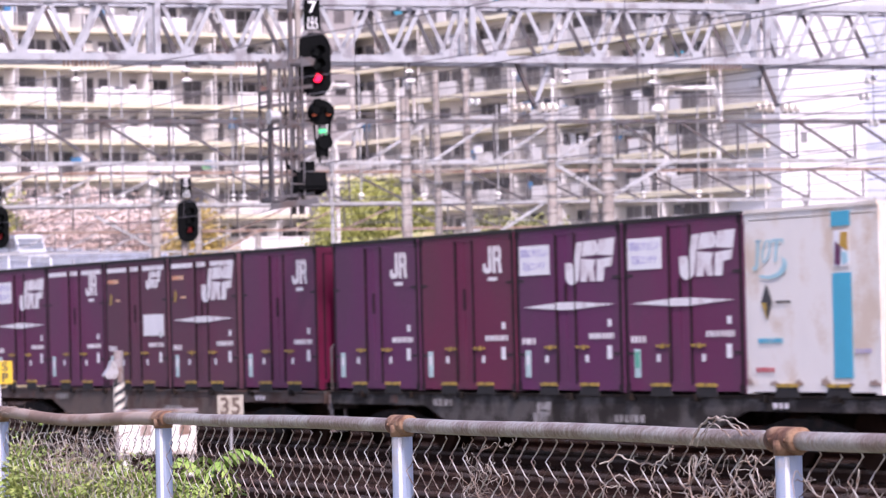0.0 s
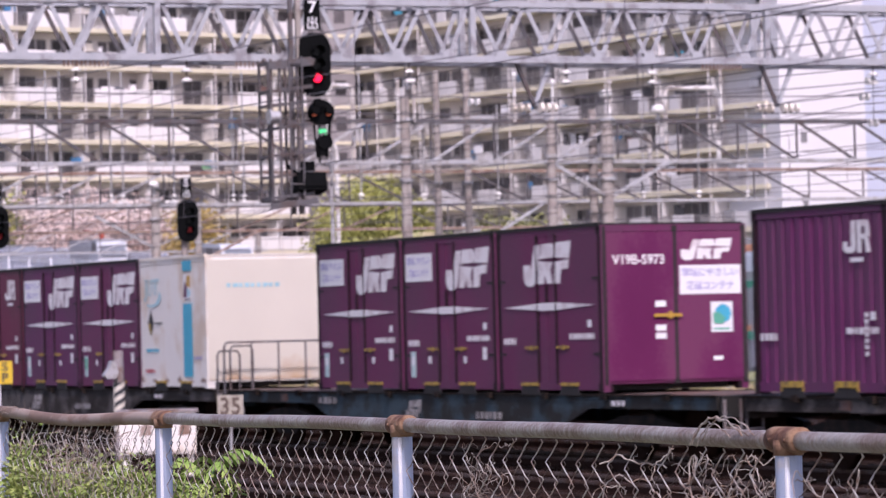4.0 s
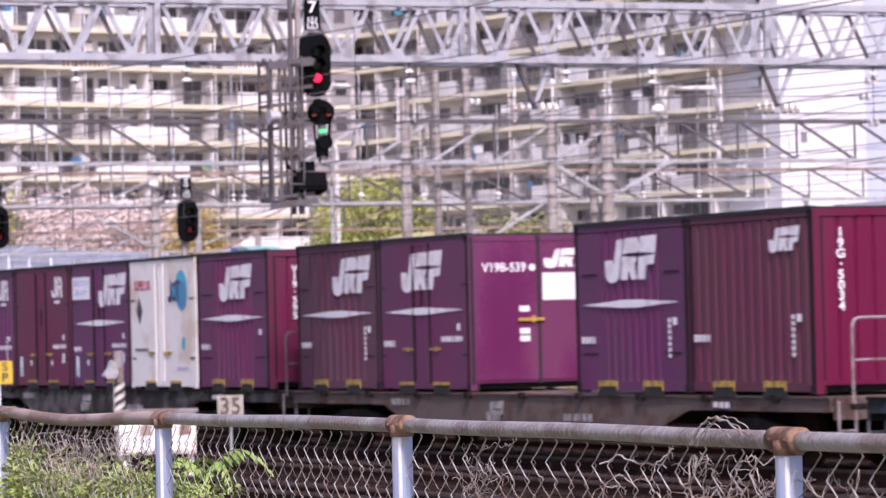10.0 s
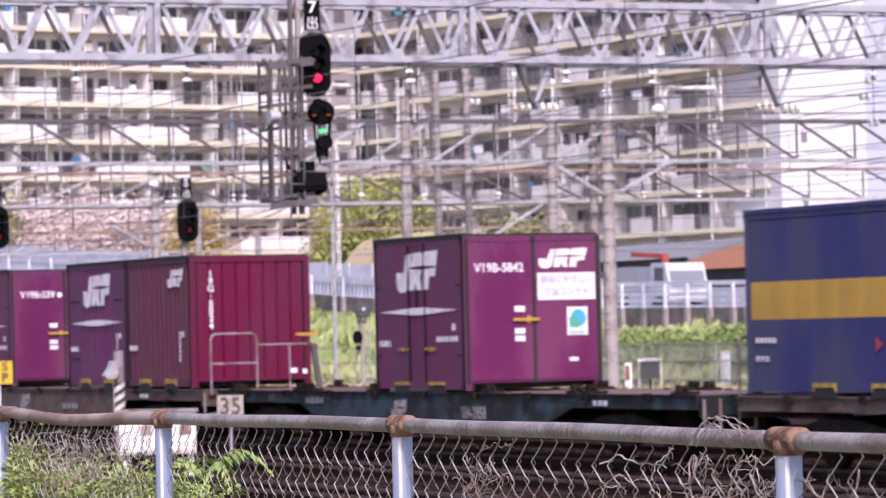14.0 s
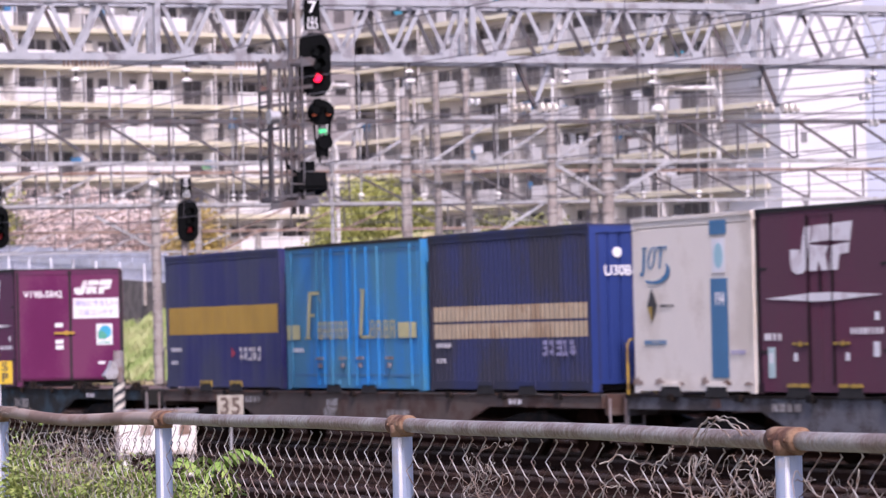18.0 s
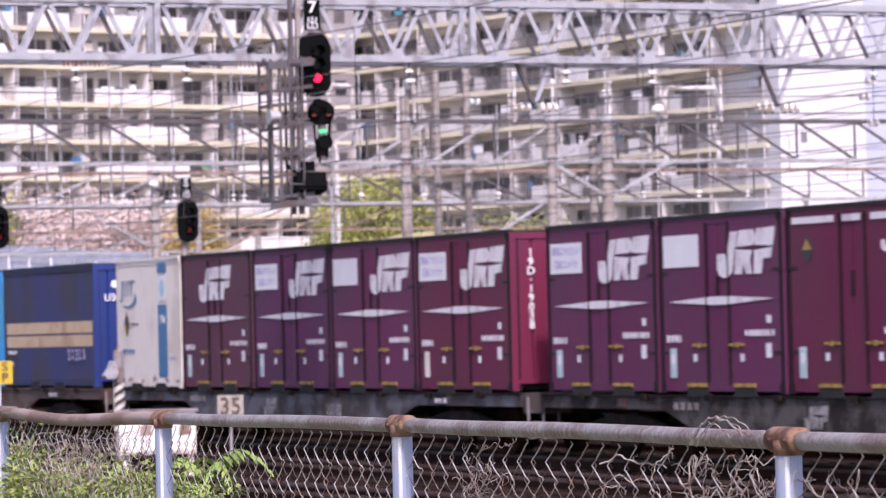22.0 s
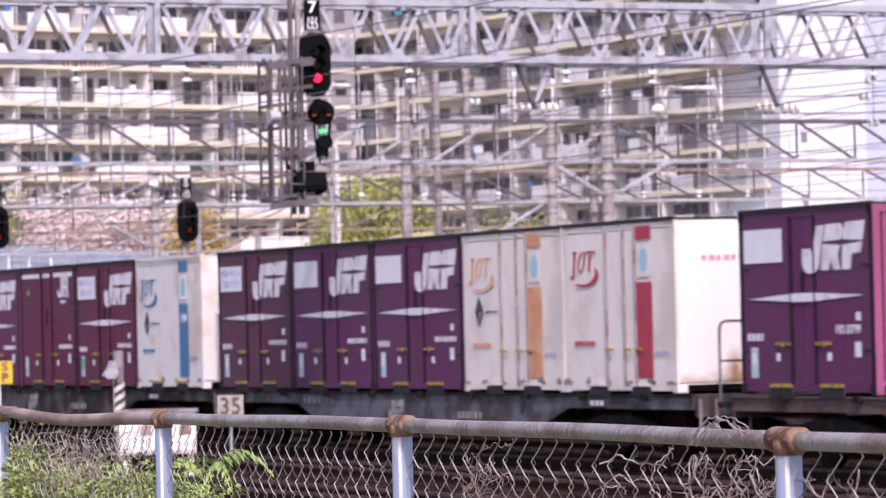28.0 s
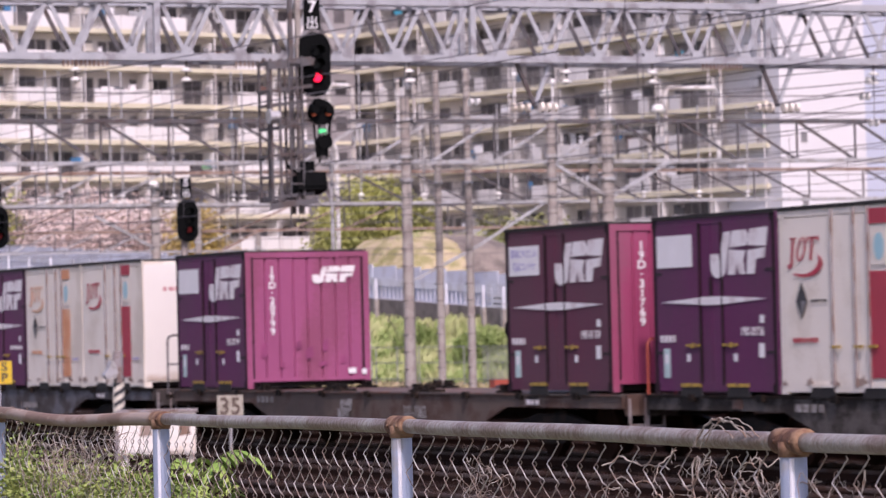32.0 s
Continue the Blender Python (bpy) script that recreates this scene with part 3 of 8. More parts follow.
        for a, b in ((q0 + 0.04, qm - 0.015), (qm + 0.015, q1 - 0.04)):
            bm = bmesh.new()
            box(bm, x + 0.066, L / 2 - (a + b) / 2, 0.155, 0.11, b - a, CH - 0.257)
            part("door_leaf", bm, paint, c)
        for q in (q0, q1):
            bm = bmesh.new()
            box(bm, x + 0.045, L / 2 - q, 0.157, 0.07, 0.078, CH - 0.262)
            part("door_seal", bm, "seal" if edge != paint else "winframe", c, "dark rubber door seal")
            bm = bmesh.new()
            bar(bm, (x - 0.004, L / 2 - q, 0.12), (x - 0.004, L / 2 - q, CH - 0.08), 0.018)
            part("lock_rod", bm, "post_dark" if edge != paint else paint, c)
            bm = bmesh.new()
            box(bm, x - 0.012, L / 2 - q + (0.22 if q == q0 else -0.22), 0.665, 0.02, 0.42, 0.036)
            box(bm, x - 0.012, L / 2 - q + (0.24 if q == q0 else -0.24), 0.645, 0.03, 0.05, 0.07)
            part("door_handle", bm, "yellow", c, "yellow door handle")
        for z, h in ((1.30, 0.34),) if edge != paint else ():
            bm = bmesh.new()
            box(bm, x + 0.003, L / 2 - qm, z, 0.02, 0.08, h)
            part("vent", bm, "post_dark", c, "dark vent slot")
        for q in (0.02, 0.92):
            for z in (1.70, 0.56):
                bm = bmesh.new()
                box(bm, x - 0.003, L / 2 - q * L - 0.11, z, 0.012, 0.22, 0.035)
                part("hinge", bm, "dark", c, "dark door hinge")
    # fork pockets
    plain = paint in ("cyan", "grey_panel", "deep_navy")
    spots, lintel = ((0.36, 0.62), 0.06) if L > 5 else ((0.29, 0.69), 0.085) if ribs else ((0.31, 0.69), 0.050)
    for q in spots:
        bm = bmesh.new()
        y = L / 2 - q * L
        box(bm, x + 0.006, y, 0.092, 0.046, 0.62, lintel)
        for sy in (-1, 1) if ribs else ():
            box(bm, x + 0.008, y + sy * 0.295, 0.04, 0.040, 0.03, 0.053)
        pk = part("fork_pocket", bm, paint if plain else "yellow", c, "fork pocket" if plain else "yellow-edged fork pocket")
        # a dark plate proud of the side stands for the hollow's shade
        bm = bmesh.new()
        prism(bm, [(-0.36, -0.05), (0.36, -0.05), (0.28, 0.092), (-0.28, 0.092)], 0.008, side_m(L, q * L, 0.0, 0.0))
        part("pocket_shade", bm, "dark", pk, "dark plate painting the pocket's shade")


def lens_mark(c, L, z=1.305):
    q = 0.07 * L
    w = 0.865 * L
    decal("stripe", [(0, 0), (w * 0.42, 0.062), (w * 0.58, 0.062), (w, 0.01), (w * 0.58, -0.055), (w * 0.42, -0.055)], side_m(L, q, z, 0.006), "mark", c, "long white pointed stripe")


def rear_ribs(c, L, paint, n=8):
    bm = bmesh.new()
    y = -L / 2
    w = (CW - 0.22) / n
    for i in range(n):
        x = -CW / 2 + 0.11 + (i + 0.5) * w
        g = 0.028
        vs = [(x - w / 2, y + (0.05 if i else 0.012)), (x - w / 2 + g, y + 0.012), (x + w / 2 - g, y + 0.012), (x + w / 2, y + (0.05 if i < n - 1 else 0.012))]
        for (xa, ya), (xb, yb) in zip(vs, vs[1:]):
            bm.faces.new([bm.verts.new(p) for p in ((xa, ya, 0.17), (xb, yb, 0.17), (xb, yb, CH - 0.10), (xa, ya, CH - 0.10))])
    part("corrugated_end", bm, paint, c)
    bm = bmesh.new()
    for sx in (-1, 1):
        box(bm, sx * (CW / 2 - 0.055), -L / 2 - 0.004, 0, 0.112, 0.012, CH)
    box(bm, 0, -L / 2 - 0.002, CH - 0.10, CW, 0.012, 0.10)
    box(bm, 0, -L / 2 - 0.002, 0.12, CW - 0.2, 0.012, 0.06)
    part("end_frame", bm, paint, c)


def vertical_text(c, text, L, p, ztop, size, step):
    for i, ch in enumerate(text):
        if ch != " ":
            words("lettering", ch, size, rear_m(L, p, ztop - i * step, 0.008), "sticker", c, 1.1)


COUNT = [0]


def container(off, style, paint, L=3.715, end=None, end_text="", sticker=None, label="", no_rect=False, top_band=False, small=False, no_label=False, number="", diamond=False, text_at=0.52, two_block=False, zone=None, logo_at=None):
    """Stands on the wagons off metres behind the train's datum; its front is at off."""
    COUNT[0] += 1
    seed = COUNT[0]
    c = thing("freight_container", pose(RAIL_X, START - off - L / 2, DECK), label, "container", "containers on the train")
    MOVING.append((c, RAIL_X, START - off - L / 2, DECK))
    S = lambda q, z, e=0.006: side_m(L, q * L, z, e)
    if style in ("jrf", "jr"):
        container_body(c, L, paint)
    elif style == "ribbed":
        container_body(c, L, paint, ribs=8 if zone else 13, zone=zone or (0.0, 1.0))
    rear_ribs(c, L, end or paint)
    if style in ("jrf", "ribbed") and not two_block:
        if small:
            slanted_logo(S(0.67, 1.93), 0.88, 0.36, c)
        else:
            slanted_logo(S(logo_at or (0.49 if style == "jrf" else 0.29), 1.62), 0.46 * L, 0.68, c)
            lens_mark(c, L)
        if style == "jrf" and not no_rect:
            decal("notice", rect(0.295 * L, 0.46), S(0.045, 1.80), "sticker", c, "white notice panel")
            if not top_band and sticker != "blank":
                notice_words(c, lambda a, b: S(0.192 + a / L, 2.03 + b, 0.010), 0.138)
    if style == "jr" or two_block:
        upright_logo(S(0.69, 1.87), 0.70, 0.43, c)
    if small and style == "jrf":
        decal("notice", rect(0.32 * L, 0.42), S(0.62, 1.02), "sticker", c, "white notice panel low on the door")
    if paint == "brown" and top_band:
        decal("tan_mark", rect(0.62, 0.08), S(0.06, 2.08), "orange", c)
        decal("tan_mark", [(0, 0), (0.12, 0.0), (0.16, 0.2), (0.06, 0.22)], S(0.08, 1.66), "gold", c)
        decal("tan_mark", rect(0.3, 0.04), S(0.18, 1.72), "orange", c)
    if top_band:
        for a, b in ((0.05, 0.36), (0.42, 0.55), (0.62, 0.95)):
            decal("top_band", rect((b - a) * L, 0.09), S(a, 2.30), "mark", c, "white band")
    if style in ("jrf", "jr") and not no_label:
        decal("inspection_label", rect(0.20, 0.42), S(0.085, 0.22), "grey_panel" if sticker == "grey" else "label_teal", c, "pale inspection label")
        if sticker == "green":
            decal("label_print", rect(0.15, 0.24), S(0.092, 0.36, 0.010), "green", c)
        elif sticker != "grey":
            decal("label_print", rect(0.12, 0.14), S(0.095, 0.42, 0.010), "sticker", c)
        for q, z in ((0.28, 0.45), (0.66, 0.45)):
            decal("small_label", rect(0.11, 0.11), S(q, z), "sticker", c)
        decal("small_label", rect(0.16, 0.20), S(0.86, 0.50), "sticker", c)
    if style in ("jrf", "ribbed", "jr"):
        decal("small_label", rect(0.13, 0.11), S(0.87, 0.98), "sticker", c)
        stroke_bars(S(0.06, 0.73), 0.50, 0.14, 4, "mark", c, seed=seed) if style != "jr" else None
        if number:
            words("lettering", number, 0.165, S(0.81, 0.86), "mark", c, 0.9)
        elif style != "ribbed" or two_block:
            stroke_bars(S(0.70, 0.80), 0.88, 0.12, 8, "mark", c, seed=seed + 9)
    if style == "ribbed" and paint != "purple":
        for k in range(7):
            decal("lettering_bar", rect(0.09, 0.06), S(0.83, 1.02 - k * 0.085), "mark", c)
    if diamond:
        decal("emblem", [(0.0, -0.20), (0.17, 0.0), (0.0, 0.20), (-0.17, 0.0)], S(0.16, 1.95), "charcoal", c, "dark diamond mark")
        decal("emblem_half", [(0.0, 0.0), (0.12, 0.0), (0.0, 0.14), (-0.12, 0.0)], S(0.16, 1.95, 0.011), "gold", c)
    if end_text:
        vertical_text(c, end_text, L, text_at, 2.17, 0.175, 0.142)
        decal("small_label", rect(0.16, 0.10), rear_m(L, 2.0, 0.24, 0.014), "sticker", c)
        decal("round_label", ngon(12, 0.055), rear_m(L, 2.32, 0.27, 0.014), "sticker", c)
    return c


def door_end(c, L, number, blank=False):
    """Two magenta door leaves on the rear, numbered, with labels."""
    for a, b in ((0.08, 1.205), (1.265, 2.36)):
        bm = bmesh.new()
        box(bm, -CW / 2 + (a + b) / 2, -L / 2 - 0.012, 0.16, b - a, 0.03, CH - 0.27)
        part("door_leaf", bm, "magenta", c, "magenta door leaf")
    R = lambda p, z: rear_m(L, p, z, 0.031)
    words("lettering", number, 0.20, R(0.62, 1.97), "mark", c, 0.98)
    for p, z in ((0.88, 1.26), (0.88, 0.90), (0.88, 0.78)):
        decal("small_label", rect(0.18, 0.09), R(p, z), "sticker", c)
    decal("round_label", ngon(10, 0.06), R(1.12, 1.97), "mark", c) if blank else None
    for p, wd in ((1.235, 0.085), (0.05, 0.05), (2.40, 0.075)):
        bm = bmesh.new()
        box(bm, -CW / 2 + p, -L / 2 - 0.006, 0.10, wd, 0.03, CH - 0.12)
        part("gasket", bm, "dark", c, "black door seal")
    bm = bmesh.new()
    box(bm, -CW / 2 + 1.08, -L / 2 - 0.055, 1.11, 0.46, 0.025, 0.045)
    box(bm, -CW / 2 + 1.12, -L / 2 - 0.055, 1.08, 0.05, 0.03, 0.11)
    part("door_handle", bm, "mustard", c, "yellow door handle")
    slanted_logo(R(1.33, 1.95), 0.88, 0.33, c)
    decal("notice", rect(1.04, 0.44), R(1.30, 1.44), "sticker", c, "white notice panel")
    if blank:
        return
    notice_words(c, lambda a, b: rear_m(L, 1.82 + a, 1.66 + b, 0.036), 0.138)
    decal("recycling_label", rect(0.37, 0.46), R(1.82, 0.86), "sticker", c, "white label with a green globe")
    decal("globe", ngon(16, 0.14), rear_m(L, 2.02, 1.14, 0.036), "sky_blue", c)
    decal("leaf", [(-0.14, -0.12), (0.02, -0.13), (0.06, -0.04), (-0.05, 0.06), (-0.15, 0.04)], rear_m(L, 2.0, 1.11, 0.040), "green", c)
    stroke_bars(rear_m(L, 1.87, 0.89, 0.036), 0.26, 0.05, 4, "green", c, 1, seed=5)
    decal("small_label", rect(0.16, 0.06), R(1.85, 0.44), "sticker", c)


def reefer(off, stripe, logo, L=3.715, paint="white", end="white", label="", ribbed=False, kind="crescent", rusty=None, mark=True):
    """White insulated container with a coloured stripe and a plain emblem."""
    c = thing("freight_container", pose(RAIL_X, START - off - L / 2, DECK), label, "container", "containers on the train")
    MOVING.append((c, RAIL_X, START - off - L / 2, DECK))
    container_body(c, L, paint, roof="grey_panel" if not ribbed else "dark", doors=False)
    x = -CW / 2
    bm = bmesh.new()
    box(bm, x + 0.02, 0, 0.155, 0.03, L - 0.225, CH - 0.27)
    part("side_panel", bm, paint, c)
    if ribbed:
        for q in (0.40, 0.56, 0.66):
            bm = bmesh.new()
            bar(bm, (x - 0.016, L / 2 - q * L, 0.10), (x - 0.016, L / 2 - q * L, CH - 0.02), 0.022)
            part("lock_rod", bm, "hand_rail", c)
            bm = bmesh.new()
            box(bm, x - 0.03, L / 2 - q * L - 0.08, 0.62, 0.02, 0.24, 0.035)
            part("door_handle", bm, "gold", c)
    bm = bmesh.new()
    box(bm, 0, -L / 2 - 0.004, 0.15, CW - 0.06, 0.02, CH - 0.22)
    part("end_panel", bm, rusty or end, c, "white end wall with rust stains low down" if rusty else "plain white end wall")
    S = lambda q, z, e=0.008: side_m(L, q * L, z, e)
    for a, b, z0, z1 in ((0.665, 0.80, 0.22, 1.62), (0.665, 0.80, 2.24, 2.44), (0.68, 0.79, 1.70, 2.18)):
        bm = bmesh.new()
        prism(bm, rect((b - a) * L, z1 - z0), 0.003, S(a, z0))
        part("colour_stripe", bm, stripe if z0 != 1.70 else paint if ribbed else "sticker", c, "coloured stripe" if z0 != 1.70 else "white square on the stripe")
    if kind == "plain":
        for pts, m in (([(0.02, 0.05), (0.16, 0.0), (0.2, 0.25), (0.05, 0.35)], "violet"), ([(0.16, 0.28), (0.38, 0.2), (0.38, 0.46), (0.2, 0.46)], "mustard"), ([(0.22, 0.02), (0.38, 0.06), (0.36, 0.18), (0.2, 0.2)], "pale_cyan")):
            decal("emblem_patch", pts, S(0.68, 1.70, 0.012), m, c)
        stroke_bars(S(0.08, 0.30), 0.55, 0.09, 5, "brick_red", c, seed=12)
    else:
        decal("round_emblem", ngon(16, 0.13, 0.18), S(0.735, 1.94, 0.012), "pale_cyan", c, "pale round emblem")
    if kind == "crescent":
        crescent_logo(S(0.07, 1.60), 0.95, 0.52, c, logo)
    else:
        crescent_logo(S(0.07, 1.60), 0.95, 0.52, c, "pale_cyan")
    if mark:
        decal("emblem", [(0.0, 0.0), (0.16, 0.24), (0.0, 0.50), (-0.16, 0.24)], S(0.17, 1.02), "charcoal", c, "dark diamond mark")
        stroke_bars(S(0.24, 1.24), 0.42, 0.05, 5, "charcoal", c, seed=2)
    if mark and (kind == "plain" or off < 110):
        decal("emblem_half", [(-0.15, 0.235), (0.0, 0.015), (0.0, 0.235)], S(0.17, 1.02, 0.012), "gold", c)
    elif mark:
        decal("emblem_half", [(0.0, 0.03), (0.13, 0.24), (0.0, 0.24)], S(0.17, 1.02, 0.012), "winframe", c)
    stroke_bars(S(0.10, 0.70), 0.70, 0.09, 8, logo, c, seed=6)
    stroke_bars(S(0.82, 0.55), 0.45, 0.08, 4, "sticker_text", c, seed=7)
    if stripe == "steel_blue":
        words("numeral", "194", 0.26, S(0.735, 1.32, 0.014), "sticker", c, 0.8)
    # rust creeping up from the lower edge of the side
    rr = random.Random(int(off * 10))
    for q in (0.03, 0.22, 0.40, 0.60, 0.78, 0.95):
        w = rr.uniform(0.14, 0.34)
        h = rr.uniform(0.05, 0.16)
        decal("rust_patch", [(0, 0), (w, 0), (w * 0.92, h * 0.5), (w * 0.7, h * 0.45), (w * 0.55, h), (w * 0.35, h * 0.6), (w * 0.1, h * 0.7)], S(q - w / 2 / L, 0.118, 0.006), "truss_rust", c)
    stroke_bars(rear_m(L, 0.42, 1.90, 0.016), 1.1, 0.11, 9, "pale_red" if logo in ("orange", "brick_red") else logo if kind != "plain" else "pale_cyan", c, seed=8)
    return c


def paint_band(c, L, n, z, h, material, label, fold=0.040):
    """A painted band that follows the folds of a corrugated side."""
    x = -CW / 2 - 0.003
    w = (L - 0.3) / n
    bm = bmesh.new()
    for i in range(n):
        y = L / 2 - 0.15 - (i + 0.5) * w
        vs = [(x + fold, y + w * 0.5), (x + 0.008, y + w * 0.36), (x + 0.008, y - w * 0.16), (x + fold, y - w * 0.32), (x + fold, y - w * 0.5)]
        for (xa, ya), (xb, yb) in zip(vs, vs[1:]):
            bm.faces.new([bm.verts.new(p) for p in ((xa, ya, z), (xb, yb, z), (xb, yb, z + h), (xa, ya, z + h))])
    part("band", bm, material, c, label)


def long_box(off, style, L=6.058, label=""):
    c = thing("freight_container", pose(RAIL_X, START - off - L / 2, DECK), label, "container", "containers on the train")
    MOVING.append((c, RAIL_X, START - off - L / 2, DECK))
    S = lambda q, z, e=0.006: side_m(L, q * L, z, e)
    if style == "cyan":
        container_body(c, L, "cyan", doors=False)
        x = -CW / 2
        for k in range(4):
            a = 0.12 + k * (L - 0.24) / 4
            b = a + (L - 0.24) / 4 - 0.03
            bm = bmesh.new()
            box(bm, x + 0.025, L / 2 - (a + b) / 2, 0.155, 0.04, b - a, CH - 0.275)
            part("door_leaf", bm, "cyan", c)
        for q in (0.05, 0.25, 0.30, 0.36, 0.48, 0.54, 0.62, 0.70, 0.93):
            bm = bmesh.new()
            bar(bm, (x - 0.012, L / 2 - q * L, 0.08), (x - 0.012, L / 2 - q * L, CH - 0.06), 0.022)
            part("lock_rod", bm, "cyan", c)
        for q in (0.27, 0.44, 0.57, 0.78):
            bm = bmesh.new()
            box(bm, x - 0.03, L / 2 - q * L, 0.52, 0.02, 0.30, 0.05)
            box(bm, x - 0.03, L / 2 - q * L, 0.38, 0.03, 0.10, 0.08)
            part("door_handle", bm, "hand_rail", c)
        for q, w in ((0.015, 0.10), (0.845, 0.125)):
            decal("yellow_block", rect(w * L, 0.26), S(q, 0.88, 0.020), "pale_yellow", c)
        bm = bmesh.new()
        stem = [(0.0, 0.0), (0.13, 0.0), (0.27, 0.84), (0.14, 0.84)]
        prism(bm, stem, 0.003, S(0.172, 0.88, 0.036))
        prism(bm, [(0.22, 0.78), (0.62, 0.78), (0.60, 0.62), (0.64, 0.84), (0.22, 0.84)], 0.003, S(0.172, 0.88, 0.036))
        prism(bm, rect(0.22, 0.05), 0.003, S(0.202, 1.28, 0.036))
        prism(bm, rect(0.26, 0.035), 0.003, S(0.162, 0.88, 0.036))
        part("tall_letter_shape", bm, "pale_yellow", c)
        bm = bmesh.new()
        prism(bm, stem, 0.003, S(0.570, 0.88, 0.036))
        prism(bm, [(0.0, 0.0), (0.46, 0.0), (0.52, 0.16), (0.44, 0.05), (0.0, 0.05)], 0.003, S(0.570, 0.88, 0.036))
        prism(bm, rect(0.22, 0.035), 0.003, S(0.582, 1.69, 0.036))
        part("tall_letter_shape", bm, "pale_yellow", c)
        for q, w, n in ((0.245, 1.42, 6), (0.632, 1.16, 4)):
            bm = bmesh.new()
            for k in range(n):
                for d, h in ((0.10, 0.30), (0.62, 0.30)):
                    prism(bm, rect(w / n * 0.15, h), 0.003, S(q + 0.015, 0.88, 0.036) @ Matrix.Translation(((k + d) * w / n, 0, 0)))
                for zz in (0.0, 0.14, 0.27)[k % 2:]:
                    prism(bm, rect(w / n * 0.55, 0.032), 0.003, S(q + 0.015, 0.88, 0.036) @ Matrix.Translation(((k + 0.12) * w / n, zz, 0)))
            part("lettering_bar", bm, "pale_yellow", c)["kind"] = "stuff"
        for q in (0.215, 0.262, 0.335, 0.43, 0.515, 0.63, 0.70, 0.745):
            bm = bmesh.new()
            box(bm, x + 0.004, L / 2 - q * L, 0.27, 0.012, 0.035, CH - 0.45)
            part("door_seam", bm, "steel_blue", c, "dark blue door seam")
        for z in (0.235, CH - 0.16):
            bm = bmesh.new()
            box(bm, x + 0.002, 0, z, 0.012, L - 0.3, 0.035)
            part("door_seam", bm, "steel_blue", c)
        stroke_bars(S(0.05, 0.66), 0.55, 0.10, 5, "sticker", c)
    else:
        flat = style == "yellow_band"
        container_body(c, L, "navy" if flat else "deep_navy", ribs=9 if flat else 34, roof="navy" if flat else "deep_navy", fold=0.014 if flat else 0.040)
        if flat:
            paint_band(c, L, 9, 1.02, 0.52, "mustard", "mustard yellow band", 0.014)
            stroke_bars(S(0.66, 0.52), 1.15, 0.34, 5, "mark", c, seed=9)
            decal("red_mark", ngon(3, 0.12), S(0.60, 0.66), "brick_red", c)
        else:
            paint_band(c, L, 34, 1.12, 0.24, "tan", "tan painted band")
            paint_band(c, L, 34, 0.84, 0.24, "tan", "tan painted band")
            stroke_bars(S(0.72, 0.55), 1.2, 0.34, 5, "sticker_text", c, seed=4)
        stroke_bars(S(0.05, 0.70), 0.6, 0.10, 5, "mark", c, seed=3)
        stroke_bars(S(0.05, 0.45), 0.4, 0.08, 3, "mark", c, 2, seed=6)
    rear_ribs(c, L, {"yellow_band": "navy", "cyan": "cyan", "tan_band": "royal"}[style], 11)
    if style == "tan_band":
        words("lettering", "U30B-3", 0.215, rear_m(L, 0.55, 1.82, 0.008), "sticker", c, 0.95)
        decal("round_mark", ngon(14, 0.08), rear_m(L, 0.46, 2.10, 0.008), "sticker", c)
    return c


